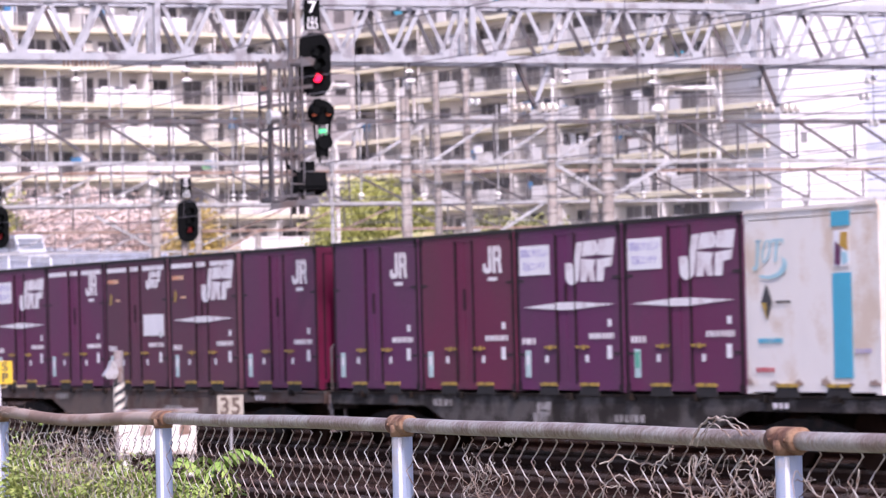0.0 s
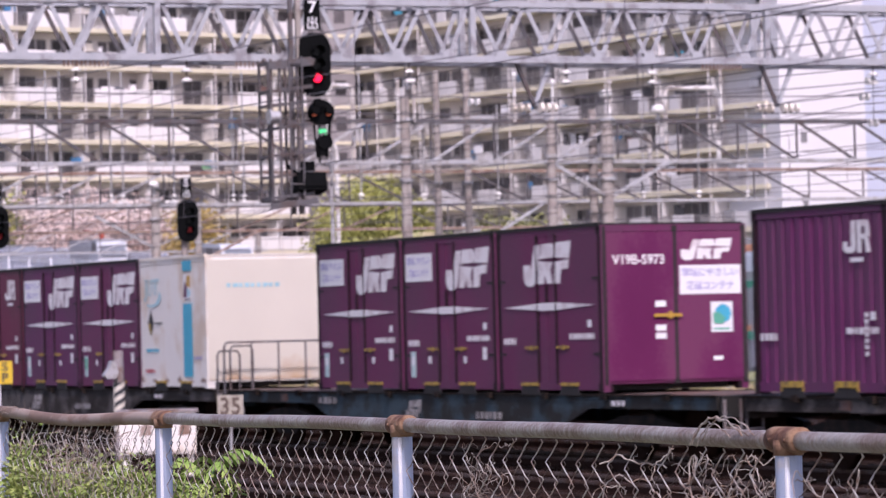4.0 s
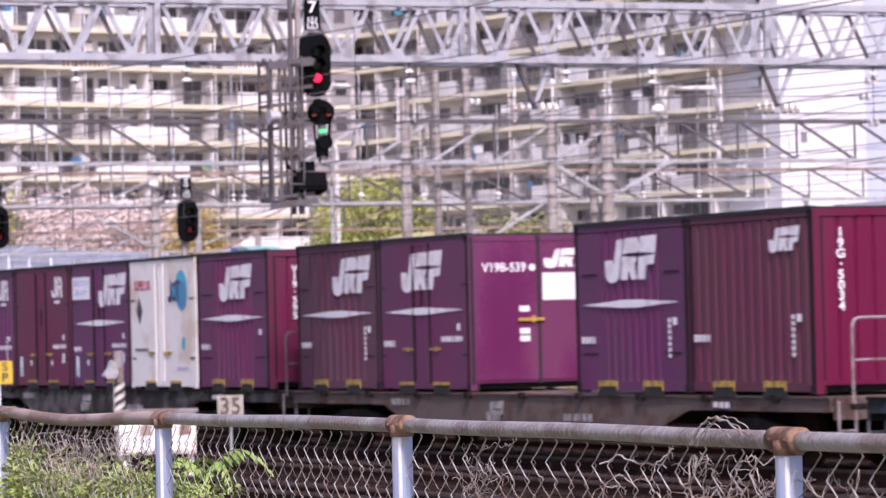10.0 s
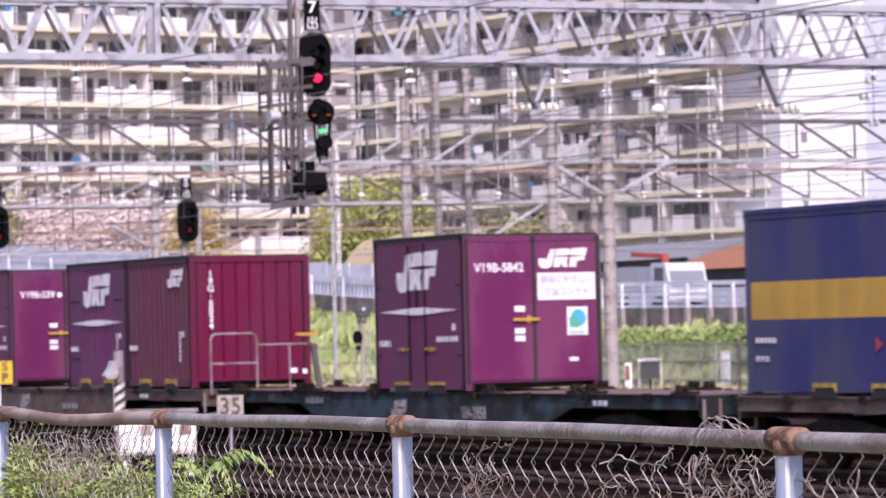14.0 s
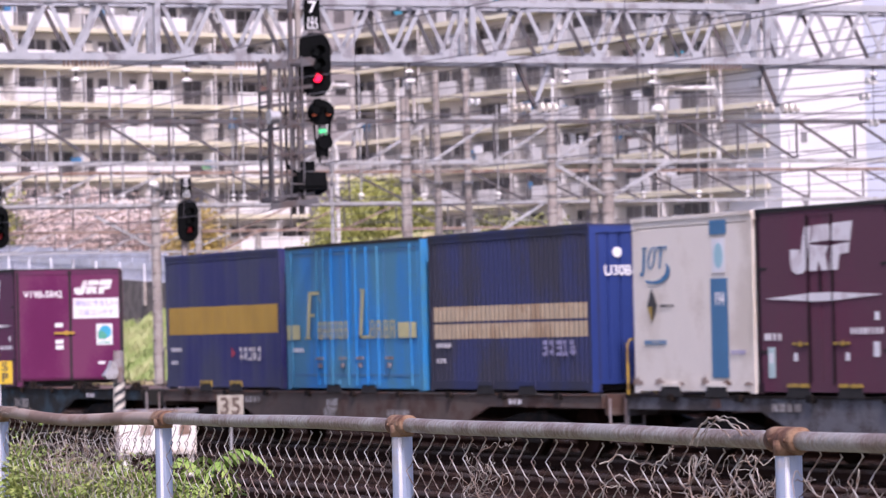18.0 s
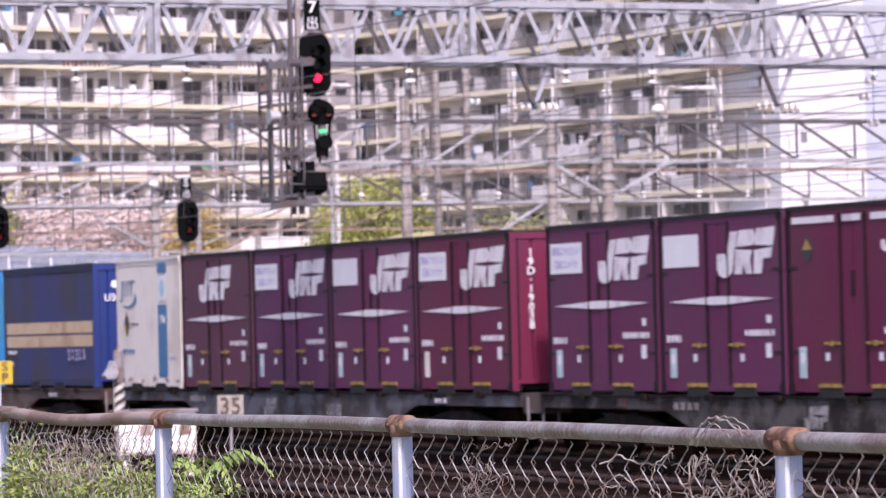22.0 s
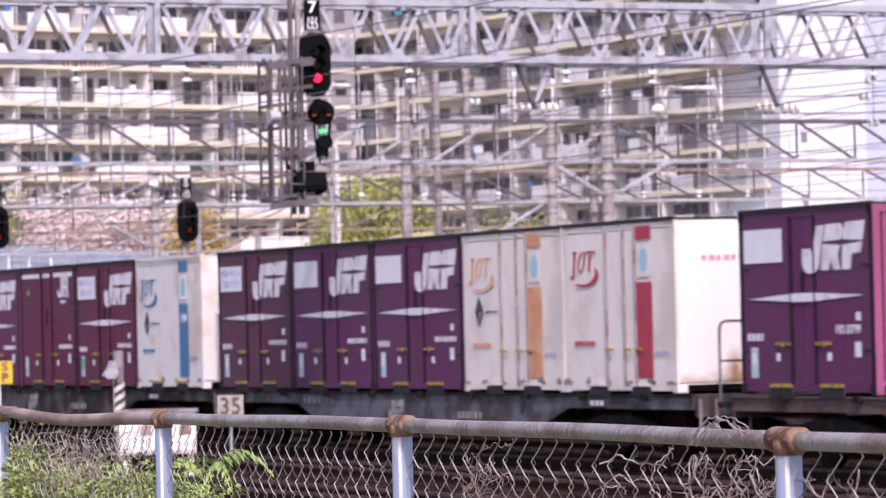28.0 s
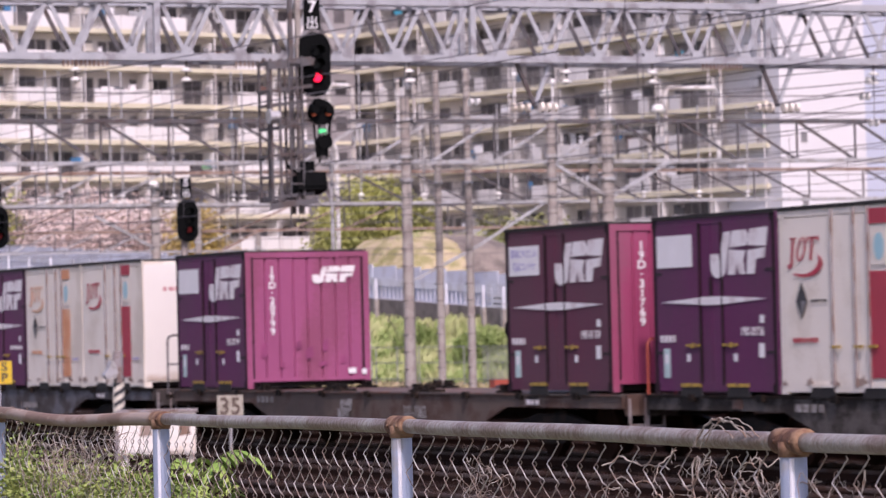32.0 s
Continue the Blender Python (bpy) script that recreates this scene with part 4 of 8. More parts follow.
def wagon(off, paint="deck_grey", rail=False, number="", rear_rail=False, bare=(), hoop="truss_dark"):
    """Container flat wagon, its loading deck's front end at off."""
    L = 19.4
    mid = START - off - L / 2 + 0.35
    w = thing("flat_wagon", pose(RAIL_X, mid, 0), {"deck_grey": "dark grey container flat wagon with dirty underframe", "deck_blue": "blue-grey container flat wagon with dirty underframe", "deck_brown": "rusty brown container flat wagon", "deck_pale": "pale grey container flat wagon streaked with grime"}[paint], "wagon", "wagons of the train")
    MOVING.append((w, RAIL_X, mid, 0))
    bm = bmesh.new()
    box(bm, 0, 0, 0.96, 2.36, L, 0.05)
    for k in range(20):
        box(bm, 0, -L / 2 + 0.5 + k * 0.97, 0.90, 2.2, 0.10, 0.06)
    part("deck", bm, "deck_top", w, "rusty steel deck")
    for sx in (-1, 1):
        bm = bmesh.new()
        m = Matrix(((0, 0, sx, sx * 1.16), (1, 0, 0, 0), (0, 1, 0, 0), (0, 0, 0, 1)))
        prism(bm, [(-L / 2, 1.0), (-L / 2, 0.80), (-5.6, 0.80), (-4.5, 0.48), (4.5, 0.48), (5.6, 0.80), (L / 2, 0.80), (L / 2, 1.0)], 0.03, m)
        sill = part("side_sill", bm, paint, w)
        bm = bmesh.new()
        box(bm, sx * 1.175, 0, 0.985, 0.09, L, 0.03)
        part("flange", bm, "deck_top" if paint == "deck_brown" else "bogie", sill)
        for k in range(9):
            y = -8.2 + k * 2.05
            bm = bmesh.new()
            box(bm, sx * 1.22, y, 0.93, 0.07, 0.16, 0.10)
            part("twist_lock", bm, "bogie", w)
        if sx < 0:
            for y, ww, hh in ((6.9, 0.30, 0.17), (-6.6, 0.35, 0.18)):
                bm = bmesh.new()
                z = 0.62 if abs(y) < 5 else 0.83
                box(bm, sx * 1.195, y, z, 0.012, ww, hh * 0.8)
                part("marking_plate", bm, "deck_top" if (abs(y) > 5 and y > 0) else paint if not number else "deck_grey", w)
            mm = lambda q, z: Matrix(((0, 0, -1, -1.215), (-1, 0, 0, q), (0, 1, 0, z), (0, 0, 0, 1)))
            if number:
                words("lettering", number, 0.27, mm(-2.0, 0.68), "worn_mark", w, 0.95)
            else:
                stroke_bars(mm(-1.5, 0.60), 1.0, 0.16, 6, "worn_mark", w, seed=int(off) + 300)
            slanted_logo(mm(1.35, 0.55), 0.66, 0.34, w, "worn_mark")
            stroke_bars(mm(5.2, 0.80), 0.85, 0.15, 4, "worn_mark", w, seed=int(off) + 303)
            stroke_bars(mm(-6.4, 0.84), 0.5, 0.11, 3, "mark", w, seed=int(off) + 301)
    for k, d in enumerate(bare):
        # folded container locks on the empty deck
        y = L / 2 - 0.35 - d
        for sx in (-1, 1):
            bm = bmesh.new()
            box(bm, sx * 0.98, y, 1.005, 0.30, 0.34, 0.05)
            box(bm, sx * 1.02, y + 0.05, 1.05, 0.14, 0.12, 0.10, Matrix.Translation((0, 0, 0)))
            bar(bm, (sx * 1.0, y - 0.15, 1.09), (sx * 1.0, y + 0.2, 1.07), 0.03, 8)
            part("folded_lock", bm, "bogie", w, "grimy folded container lock")
    for sy in (-1, 1):
        bm = bmesh.new()
        box(bm, 0, sy * (L / 2 + 0.04), 0.70, 2.3, 0.08, 0.31)
        part("end_beam", bm, paint, w)
        bm = bmesh.new()
        box(bm, 0, sy * (L / 2 + 0.28), 0.72, 0.18, 0.46, 0.20)
        box(bm, 0, sy * (L / 2 + 0.46), 0.68, 0.30, 0.14, 0.28)
        part("coupler", bm, "bogie", w)
        bg = sy * 7.05
        bm = bmesh.new()
        for sx in (-1, 1):
            m = Matrix(((0, 0, sx, sx * 0.98), (1, 0, 0, bg), (0, 1, 0, 0), (0, 0, 0, 1)))
            prism(bm, [(-1.25, 0.34), (-1.25, 0.56), (-0.5, 0.70), (0.5, 0.70), (1.25, 0.56), (1.25, 0.34), (0.6, 0.34), (0.4, 0.25), (-0.4, 0.25), (-0.6, 0.34)], 0.12, m)
        box(bm, 0, bg, 0.45, 1.9, 0.4, 0.3)
        bo = part("bogie", bm, "bogie", w, "grimy black bogie")
        for k in (-0.95, 0.95):
            bm = bmesh.new()
            for sx in (-1, 1):
                bar(bm, (sx * 0.50, bg + k, 0.43), (sx * 0.63, bg + k, 0.43), 0.43, 24)
            bar(bm, (-0.95, bg + k, 0.43), (0.95, bg + k, 0.43), 0.075, 10)
            part("wheelset", bm, "rail_web", bo)
            for sx in (-1, 1):
                bm = bmesh.new()
                box(bm, sx * 1.06, bg + k, 0.32, 0.16, 0.28, 0.24)
                part("axle_box", bm, "bogie", bo)
        bm = bmesh.new()
        for px in (-1.12, -0.86):
            bar(bm, (px, sy * (L / 2 + 0.10), 0.30), (px, sy * (L / 2 + 0.10), 0.95), 0.02)
        for z in (0.32, 0.55):
            bar(bm, (-1.12, sy * (L / 2 + 0.10), z), (-0.86, sy * (L / 2 + 0.10), z), 0.02)
        part("step", bm, "hand_rail", w, "worn grey foot step")
    if rail:
        # hand rails across the front platform
        y = L / 2 + 0.42
        bm = bmesh.new()
        tube(bm, [(-1.15, y, 0.9), (-1.15, y, 1.95), (-1.12, y, 2.03), (-1.05, y, 2.06), (-0.32, y, 2.06), (-0.25, y, 2.03), (-0.22, y, 1.95), (-0.22, y, 0.9)], 0.022)
        bar(bm, (-1.15, y, 1.5), (-0.22, y, 1.5), 0.018)
        part("hand_rail", bm, "hand_rail" if rail == "lever" else "truss_dark", w)
        bm = bmesh.new()
        tube(bm, [(-0.22, y, 1.84), (0.98, y, 1.84), (1.02, y, 1.80), (1.02, y, 0.9)], 0.022)
        for px in (0.45,):
            bar(bm, (px, y, 0.9), (px, y, 1.84), 0.018)
        part("hand_rail", bm, "hand_rail" if rail == "lever" else "truss_dark", w)
        bm = bmesh.new()
        box(bm, 0, y, 0.84, 2.35, 0.12, 0.08)
        part("platform", bm, "bogie", w)
    if rail == "lever":
        bm = bmesh.new()
        box(bm, 0.80, y - 0.05, 2.0, 0.46, 0.05, 0.05)
        part("brake_lever", bm, "mustard", w, "yellow brake lever bar")
        bm = bmesh.new()
        beam(bm, (0.80, y - 0.02, 1.86), (1.0, y - 0.02, 1.78), 0.05, 0.06)
        beam(bm, (0.92, y - 0.02, 1.84), (1.06, y - 0.02, 0.9), 0.08, 0.10)
        part("lever_post", bm, "truss_dark", w, "rusty dark lever post")
    if not rail and hoop:
        bm = bmesh.new()
        y = L / 2 + 0.02
        tube(bm, [(-1.15, y, 0.9), (-1.15, y, 1.75), (-1.10, y, 1.83), (-0.75, y, 1.83), (-0.70, y, 1.75), (-0.70, y, 0.9)], 0.02)
        part("hand_rail", bm, hoop, w)
    if rear_rail:
        y = -L / 2 - 0.05
        bm = bmesh.new()
        tube(bm, [(-1.15, y, 0.9), (-1.15, y, 1.66), (-1.10, y, 1.74), (-0.75, y, 1.74), (-0.70, y, 1.66), (-0.70, y, 0.9)], 0.02)
        part("hand_rail", bm, "truss_dark", w)
        bm = bmesh.new()
        tube(bm, [(-1.05, y - 0.1, 0.9), (-1.05, y - 0.1, 1.82), (-1.0, y - 0.1, 1.9), (1.1, y - 0.1, 1.9), (1.15, y - 0.1, 1.84), (1.15, y - 0.1, 0.9)], 0.022)
        for px in (-0.5, 0.05, 0.6):
            bar(bm, (px, y - 0.1, 0.9), (px, y - 0.1, 1.9), 0.018)
        part("hand_rail", bm, "truss_dark", w)
        bm = bmesh.new()
        box(bm, 0, y - 0.08, 0.84, 2.35, 0.14, 0.08)
        part("platform", bm, "bogie", w)
    return w


P = 3.775
JRF = "purple steel freight container with white emblem and pointed stripe"
JRP = "purple steel freight container with white two-block emblem"
WHITE = "white insulated freight container with coloured stripe and emblem"


def load_train():
    # front wagon, then each following one
    wagon(-34.9, "deck_brown")
    container(-34.9, "jrf", "purple", label=JRF)
    container(-31.2, "jr", "purple", label="purple freight container with white band along the top", top_band=True)
    container(-27.45, "jrf", "brown", label="faded brown-purple freight container with white band along the top", small=True, top_band=True, no_rect=True)
    container(-23.65, "jrf", "brown", label="faded brown-purple freight container with white emblem", no_rect=True, top_band=True)
    c = container(-19.74, "jr", "purple", end="red", end_text="20D·1003", label=JRP)
    wagon(-14.85, "deck_grey", rear_rail=True)
    container(-14.9, "jr", "violet", label=JRP)
    container(-11.13, "jr", "maroon", label="maroon steel freight container with white two-block emblem")
    container(-7.36, "jrf", "violet", label=JRF)
    container(-3.58, "jrf", "purple", label=JRF, sticker="green")
    reefer(0.19, "sky_blue", "sky_blue", end="cream", rusty="cream_rusty", label="white insulated freight container with cyan stripe and cream end", kind="plain")
    wagon(5.3, "deck_blue")
    container(9.5, "jrf", "purple", label=JRF)
    container(13.3, "jrf", "purple", label=JRF)
    c = container(17.1, "jrf", "purple", logo_at=0.27, label="purple freight container with magenta doors on its end", no_rect=True, no_label=True)
    door_end(c, 3.715, "V19B-5973")
    wagon(25.55, "deck_grey", hoop=None)
    container(25.55, "ribbed", "violet", two_block=True, label="purple corrugated freight container with white two-block emblem")
    container(29.27, "jr", "maroon", label="maroon steel freight container with white two-block emblem")
    container(33.05, "jrf", "violet", label=JRF)
    super_white(36.78)
    container(40.6, "ribbed", "purple", logo_at=0.33, zone=(0.22, 0.80), end="maroon", end_text="V19·595", label="purple corrugated freight container with white emblem and stripe")
    wagon(45.72, "deck_brown", rail="plain")
    container(45.72, "ribbed", "brown", logo_at=0.46, zone=(0.14, 0.86), label="purple corrugated freight container with white emblem and stripe")
    c = container(49.45, "jrf", "purple", logo_at=0.27, label="purple freight container with magenta doors on its end", no_rect=True, no_label=True)
    door_end(c, 3.715, "V19B-539", blank=True)
    container(57.08, "ribbed", "violet", zone=(0.22, 0.78), label="purple corrugated freight container with white emblem and stripe")
    container(60.75, "ribbed", "dark_plum", end="red", text_at=0.42, end_text="19G·5034", small=True, label="dark maroon corrugated container with crimson end")
    wagon(66.1, "deck_blue", rail="lever", number="104-2058", bare=(0.3, 3.5, 3.9, 6.9, 11.6, 14.8, 15.3, 18.3))
    c = container(73.5, "jrf", "purple", logo_at=0.27, label="purple freight container with magenta doors, alone on its wagon", no_rect=True, no_label=True)
    door_end(c, 3.715, "V19B-5842")
    wagon(86.75, "deck_brown")
    long_box(86.75, "yellow_band", label="long navy corrugated container with mustard yellow band")
    long_box(93.1, "cyan", label="long light blue container with pale yellow letter shapes")
    long_box(99.47, "tan_band", label="long navy corrugated container with two tan bands")
    wagon(106.95, "deck_pale", number="107-32", hoop="yellow")
    reefer(106.95, "steel_blue", "steel_blue", label="cream white insulated freight container with steel blue stripe and emblem", paint="grey_panel")
    container(110.75, "jrf", "brown", logo_at=0.27, label="faded brown-purple freight container with white emblem", no_rect=True)
    container(114.55, "jrf", "violet", label=JRF)
    container(118.3, "jrf", "purple", label=JRF, sticker="blank")
    container(122.05, "jrf", "maroon", end="faded_red", text_at=0.36, end_text="19D·19038", label="maroon freight container with white emblem and crimson end", sticker="grey")
    wagon(127.1, "deck_grey", hoop=None)
    container(127.1, "jrf", "purple", label=JRF)
    container(130.9, "jrf", "purple", label=JRF, sticker="blank")
    container(134.72, "jr", "maroon", label="maroon freight container with white band along the top", top_band=True, diamond=True)
    container(138.45, "jrf", "maroon", label="maroon steel freight container with white emblem and pointed stripe", sticker="green")
    reefer(142.2, "steel_blue", "steel_blue", label="white insulated freight container with blue stripe and emblem")
    wagon(146.8, "deck_pale", hoop=None)
    container(146.8, "jrf", "brown", label="faded brown-purple freight container with white emblem")
    container(150.52, "jrf", "violet", label=JRF, sticker="blank")
    container(154.25, "jrf", "violet", label=JRF, sticker="blank")
    reefer(158.0, "orange", "orange", paint="grey_panel", end="white", ribbed=True, label="weathered grey-white insulated container with orange stripe")
    reefer(161.75, "brick_red", "brick_red", paint="grey_panel", end="white", ribbed=True, rusty="white_rusty", mark=False, label="weathered grey-white insulated container with red stripe and rust on its end")
    wagon(167.4, "deck_brown", rail="plain", number="107-1062", bare=(4.1, 7.3, 7.8, 11.1, 11.6, 14.6))
    c = container(167.4, "jrf", "violet", end="pink", end_text="19D·20799", number="19D-20799", label="purple freight container with faded pink corrugated end", sticker="blank")
    slanted_logo(rear_m(3.715, 1.32, 1.91), 0.86, 0.33, c)
    for p, z, w, h in ((0.98, 0.70, 0.10, 0.17), (1.16, 0.52, 0.16, 0.24), (1.50, 0.66, 0.12, 0.22), (1.42, 0.38, 0.18, 0.10), (0.28, 0.55, 0.13, 0.3), (1.86, 0.42, 0.10, 0.16), (0.66, 0.36, 0.08, 0.12)):
        decal("paint_patch", [(0, 0), (w * 0.8, 0.01), (w, h * 0.4), (w * 0.85, h), (w * 0.2, h * 0.9), (-0.01, h * 0.5)], rear_m(3.715, p, z, 0.006), "pink_patch", c)
    container(182.5, "jrf", "brown", end="rose_end", end_text="19D·31769", number="19D-31769", label="faded purple freight container with rubbed rose red corrugated end")
    wagon(187.6, "deck_grey", hoop="crate")
    container(187.6, "jrf", "violet", label=JRF, sticker="blank", number="19D-20726")
    reefer(191.4, "brick_red", "brick_red", paint="grey_panel", ribbed=True, label="weathered grey-white insulated container with red crescent emblem")


def super_white(off):
    L = 3.715
    c = thing("freight_container", pose(RAIL_X, START - off - L / 2, DECK), "white two-door freight container with round blue emblem", "container", "containers on the train")
    MOVING.append((c, RAIL_X, START - off - L / 2, DECK))
    container_body(c, L, "white", seams=(0.40, 0.52))
    rear_ribs(c, L, "white")
    S = lambda q, z, e=0.006: side_m(L, q * L, z, e)
    words("lettering", "SUPER UR", 0.26, S(0.20, 2.0), "brick_red", c, 0.8)
    decal("emblem", [(0.0, 0.0), (0.17, 0.26), (0.0, 0.52), (-0.17, 0.26)], S(0.15, 1.26), "charcoal", c, "dark diamond mark")
    decal("round_emblem", ngon(24, 0.34, 0.38), S(0.80, 1.89), "sky_blue", c, "round sea-blue emblem")
    decal("round_shade", ngon(24, 0.26, 0.28), S(0.81, 1.79, 0.010), "cyan", c)
    for pts in ([(0.0, 0.10), (0.05, 0.0), (0.16, 0.0), (0.22, 0.10), (0.22, 0.42), (0.15, 0.42), (0.15, 0.12), (0.07, 0.12)], [(0.52, 0.0), (0.60, 0.0), (0.60, 0.40), (0.52, 0.40)], [(0.42, 0.34), (0.70, 0.34), (0.70, 0.42), (0.42, 0.42)]):
        decal("emblem_stroke", pts, S(0.60, 1.66, 0.014), "navy", c)
    decal("emblem_stroke", ngon(14, 0.12, 0.19), S(0.695, 1.86, 0.014), "navy", c)
    decal("emblem_hole", ngon(14, 0.06, 0.12), S(0.695, 1.86, 0.018), "sky_blue", c)
    stroke_bars(S(0.08, 0.72), 0.8, 0.08, 7, "charcoal", c, seed=3)
    decal("round_label", ngon(14, 0.09, 0.13), S(0.82, 0.86), "sky_blue", c)
    stroke_bars(S(0.72, 0.36), 0.6, 0.07, 6, "sticker_text", c, seed=6)
    return c


load_train()


# ---- the fence beside the camera ----
# small post height shifts, set to fit the rail to the camera's view
HEIGHT_FIT = (0, 0, 0, 0.0015, -0.0045, -0.0045, 0)
POSTS = [Vector((3.7663 - 0.1987 * k, 13.359 - 1.99 * k, 1.7735 + 0.0125 * k + HEIGHT_FIT[k])) for k in range(7)]


def fence():
    f = thing("mesh_fence", pose(0, 0, 0), "pale blue steel post fence with peeling top rail and chain-link mesh", "fence", kind="structure")
    rnd = random.Random(11)
    along = (POSTS[1] - POSTS[0]).normalized()
    for k, p in enumerate(POSTS):
        bm = bmesh.new()
        bar(bm, (p.x, p.y, 0.45), (p.x, p.y, p.z - 0.012), 0.0213, 20)
        post = part("post", bm, "fence_blue", f, smooth=False)
        # pale rod added to paint the bright highlight on the post's edge
        bm = bmesh.new()
        e = p + along * 0.0175 + Vector((-0.011, 0, 0))
        bar(bm, (e.x, e.y, 0.45), (e.x, e.y, p.z - 0.026), 0.0042, 8)
        part("edge_highlight", bm, "guard", post, "slim pale rod standing for the post's lit edge")
        # rusty tee fitting over the post's head
        bm = bmesh.new()
        a, b = p - along * 0.052, p + along * 0.052
        tube(bm, [a, a + along * 0.012, p, b - along * 0.012, b], 0.0205, 16)
        bar(bm, (p.x, p.y, p.z - 0.024), (p.x, p.y, p.z), 0.0238, 16)
        for s in (-0.03, 0.03):
            q = p + along * s
            bar(bm, q + Vector((-0.0225, 0, 0)), q + Vector((0.0225, 0, 0)), 0.004, 6)
        part("post_cap", bm, "fence_rust", f, "rust-eaten tee fitting", smooth=True)
    for k, (a, b) in enumerate(zip(POSTS, POSTS[1:])):
        n = 22
        pts = []
        for i in range(n + 1):
            u = i / n
            p = a.lerp(b, u)
            if k == 1:
                p.z += -0.011 * math.sin(u * math.pi) ** 2 + 0.012 * max(0, 0.25 - u) * 2
            p.z += 0.0012 * math.sin(u * 9 + k)
            pts.append(p)
        bm = bmesh.new()
        tube(bm, pts, 0.0148 if k != 1 else 0.0170, 16)
        part("top_rail", bm, "rail_rust" if k == 1 else "fence_rail", f, "peeling weathered top rail" if k != 1 else "rusty brown bent top rail", smooth=True)
        # chain-link panel: each wire a flattened zigzag, the bends of neighbours hooked into one another
        L = (b - a).length
        pitch, drop = (0.0385, 0.0385, 0.0380, 0.0402, 0.0390, 0.0390)[k], 0.0362
        cols, halves = int(L / pitch), 22
        steps = ((0.0, 0.0), (0.05, 0.15), (0.28, 0.32), (0.72, 0.68), (0.95, 0.85))
        vs, fs, tint = [], [], []
        sides = 5
        for c in range(1, cols - 1):
            lean = rnd.uniform(-0.004, 0.004)
            pts = []
            for h in range(c % 2, halves):
                ja, jb = rnd.uniform(-0.0025, 0.0025), rnd.uniform(-0.002, 0.002)
                for su, sz in steps:
                    s = su if (h + c) % 2 else 1 - su
                    s = 0.5 + (s - 0.5) * 1.16
                    u = (c + s) * pitch + lean * min(1, h / 2) + (ja if 0.1 < su < 0.9 else 0)
                    p = a.lerp(b, min(1, max(0, u / L)))
                    z = p.z - 0.018 - (h + sz) * drop + (0.004 * math.sin(c * 0.7) if h > 1 else 0) + jb
                    out = -0.0042 if (h + c) % 2 else 0.0042
                    if su == 0.0:
                        out = 0.0
                    pts.append(Vector((p.x + out, p.y, z)))
            i0 = len(vs)
            for i, p in enumerate(pts):
                d = (pts[min(i + 1, len(pts) - 1)] - pts[max(i - 1, 0)]).normalized()
                s1 = d.cross(Vector((1, 0.1, 0))).normalized()
                s2 = d.cross(s1)
                for j in range(sides):
                    an = j * math.tau / sides
                    vs.append(tuple(p + (s1 * math.cos(an) + s2 * math.sin(an)) * (0.00125 if c % 2 == 0 else 0.00105)))
            for i in range(len(pts) - 1):
                k0, k1 = i0 + i * sides, i0 + (i + 1) * sides
                fs += [(k0 + j, k0 + (j + 1) % sides, k1 + (j + 1) % sides, k1 + j) for j in range(sides)]
                tint += [c % 2] * sides
        me = bpy.data.meshes.new("wire_mesh")
        me.from_pydata(vs, [], fs)
        me.materials.append(M["mesh_wire"])
        me.materials.append(M["brown_wire"])
        for poly in me.polygons:
            poly.use_smooth = True
            poly.material_index = tint[poly.index]
        ob = new("wire_mesh", me)
        ob.parent = f
        ob["label"] = "chain-link of alternating zinc-bright and dark brown wires with hooked bends"


def curl(rnd, start, n, step, wild, flat, pull):
    """A wandering stem: points from start."""
    p, d = Vector(start), Vector((rnd.uniform(-1, 1), rnd.uniform(-1, 1), rnd.uniform(-0.2, 1))).normalized()
    pts = [p.copy()]
    spin = rnd.gauss(0, 0.07)
    for _ in range(n):
        if rnd.random() < 0.06:
            spin = rnd.gauss(0, 0.12)
        d = (d + spin * d.cross(Vector((1, 0, 0))) + Vector((rnd.gauss(0, wild) * flat, rnd.gauss(0, wild), rnd.gauss(0, wild))) + pull).normalized()
        p = p + d * step
        pts.append(p.copy())
    return pts


def dry_vines(name, centre, spread, count, seed, label, rmin=0.0004, rmax=0.0010, top=None, depth=0.28, wild=0.30, lift=0.10, step=0.012):
    """A tangle of dead stems hung along the fence line: a few thick ones, many thin, with curled tendrils."""
    rnd = random.Random(seed)
    along = (POSTS[1] - POSTS[0]).normalized()
    bm = bmesh.new()
    for k in range(count):
        s = Vector(centre) + along * rnd.gauss(0, spread) + Vector((rnd.uniform(-0.012, 0.04), 0, rnd.uniform(-depth, 0.0)))
        rise = lift if s.z < centre[2] - depth * 0.4 else -lift
        pts = curl(rnd, s, rnd.randint(12, 34), step, wild, 0.2, Vector((0, 0, rise)))
        if top is not None:
            for q in pts:
                if q.z > top:
                    q.z = 2 * top - q.z
        tube(bm, pts, rmin + (rmax - rmin) * rnd.random() ** 2.2, 5)
        for _ in range(rnd.randint(0, 4)):
            q = pts[rnd.randrange(len(pts))]
            tube(bm, curl(rnd, q, 7, 0.0045, 0.8, 0.5, Vector((0, 0, -0.05))), 0.0005, 4)
    solid(name, bm, "vine", label, "vine", kind="stuff")


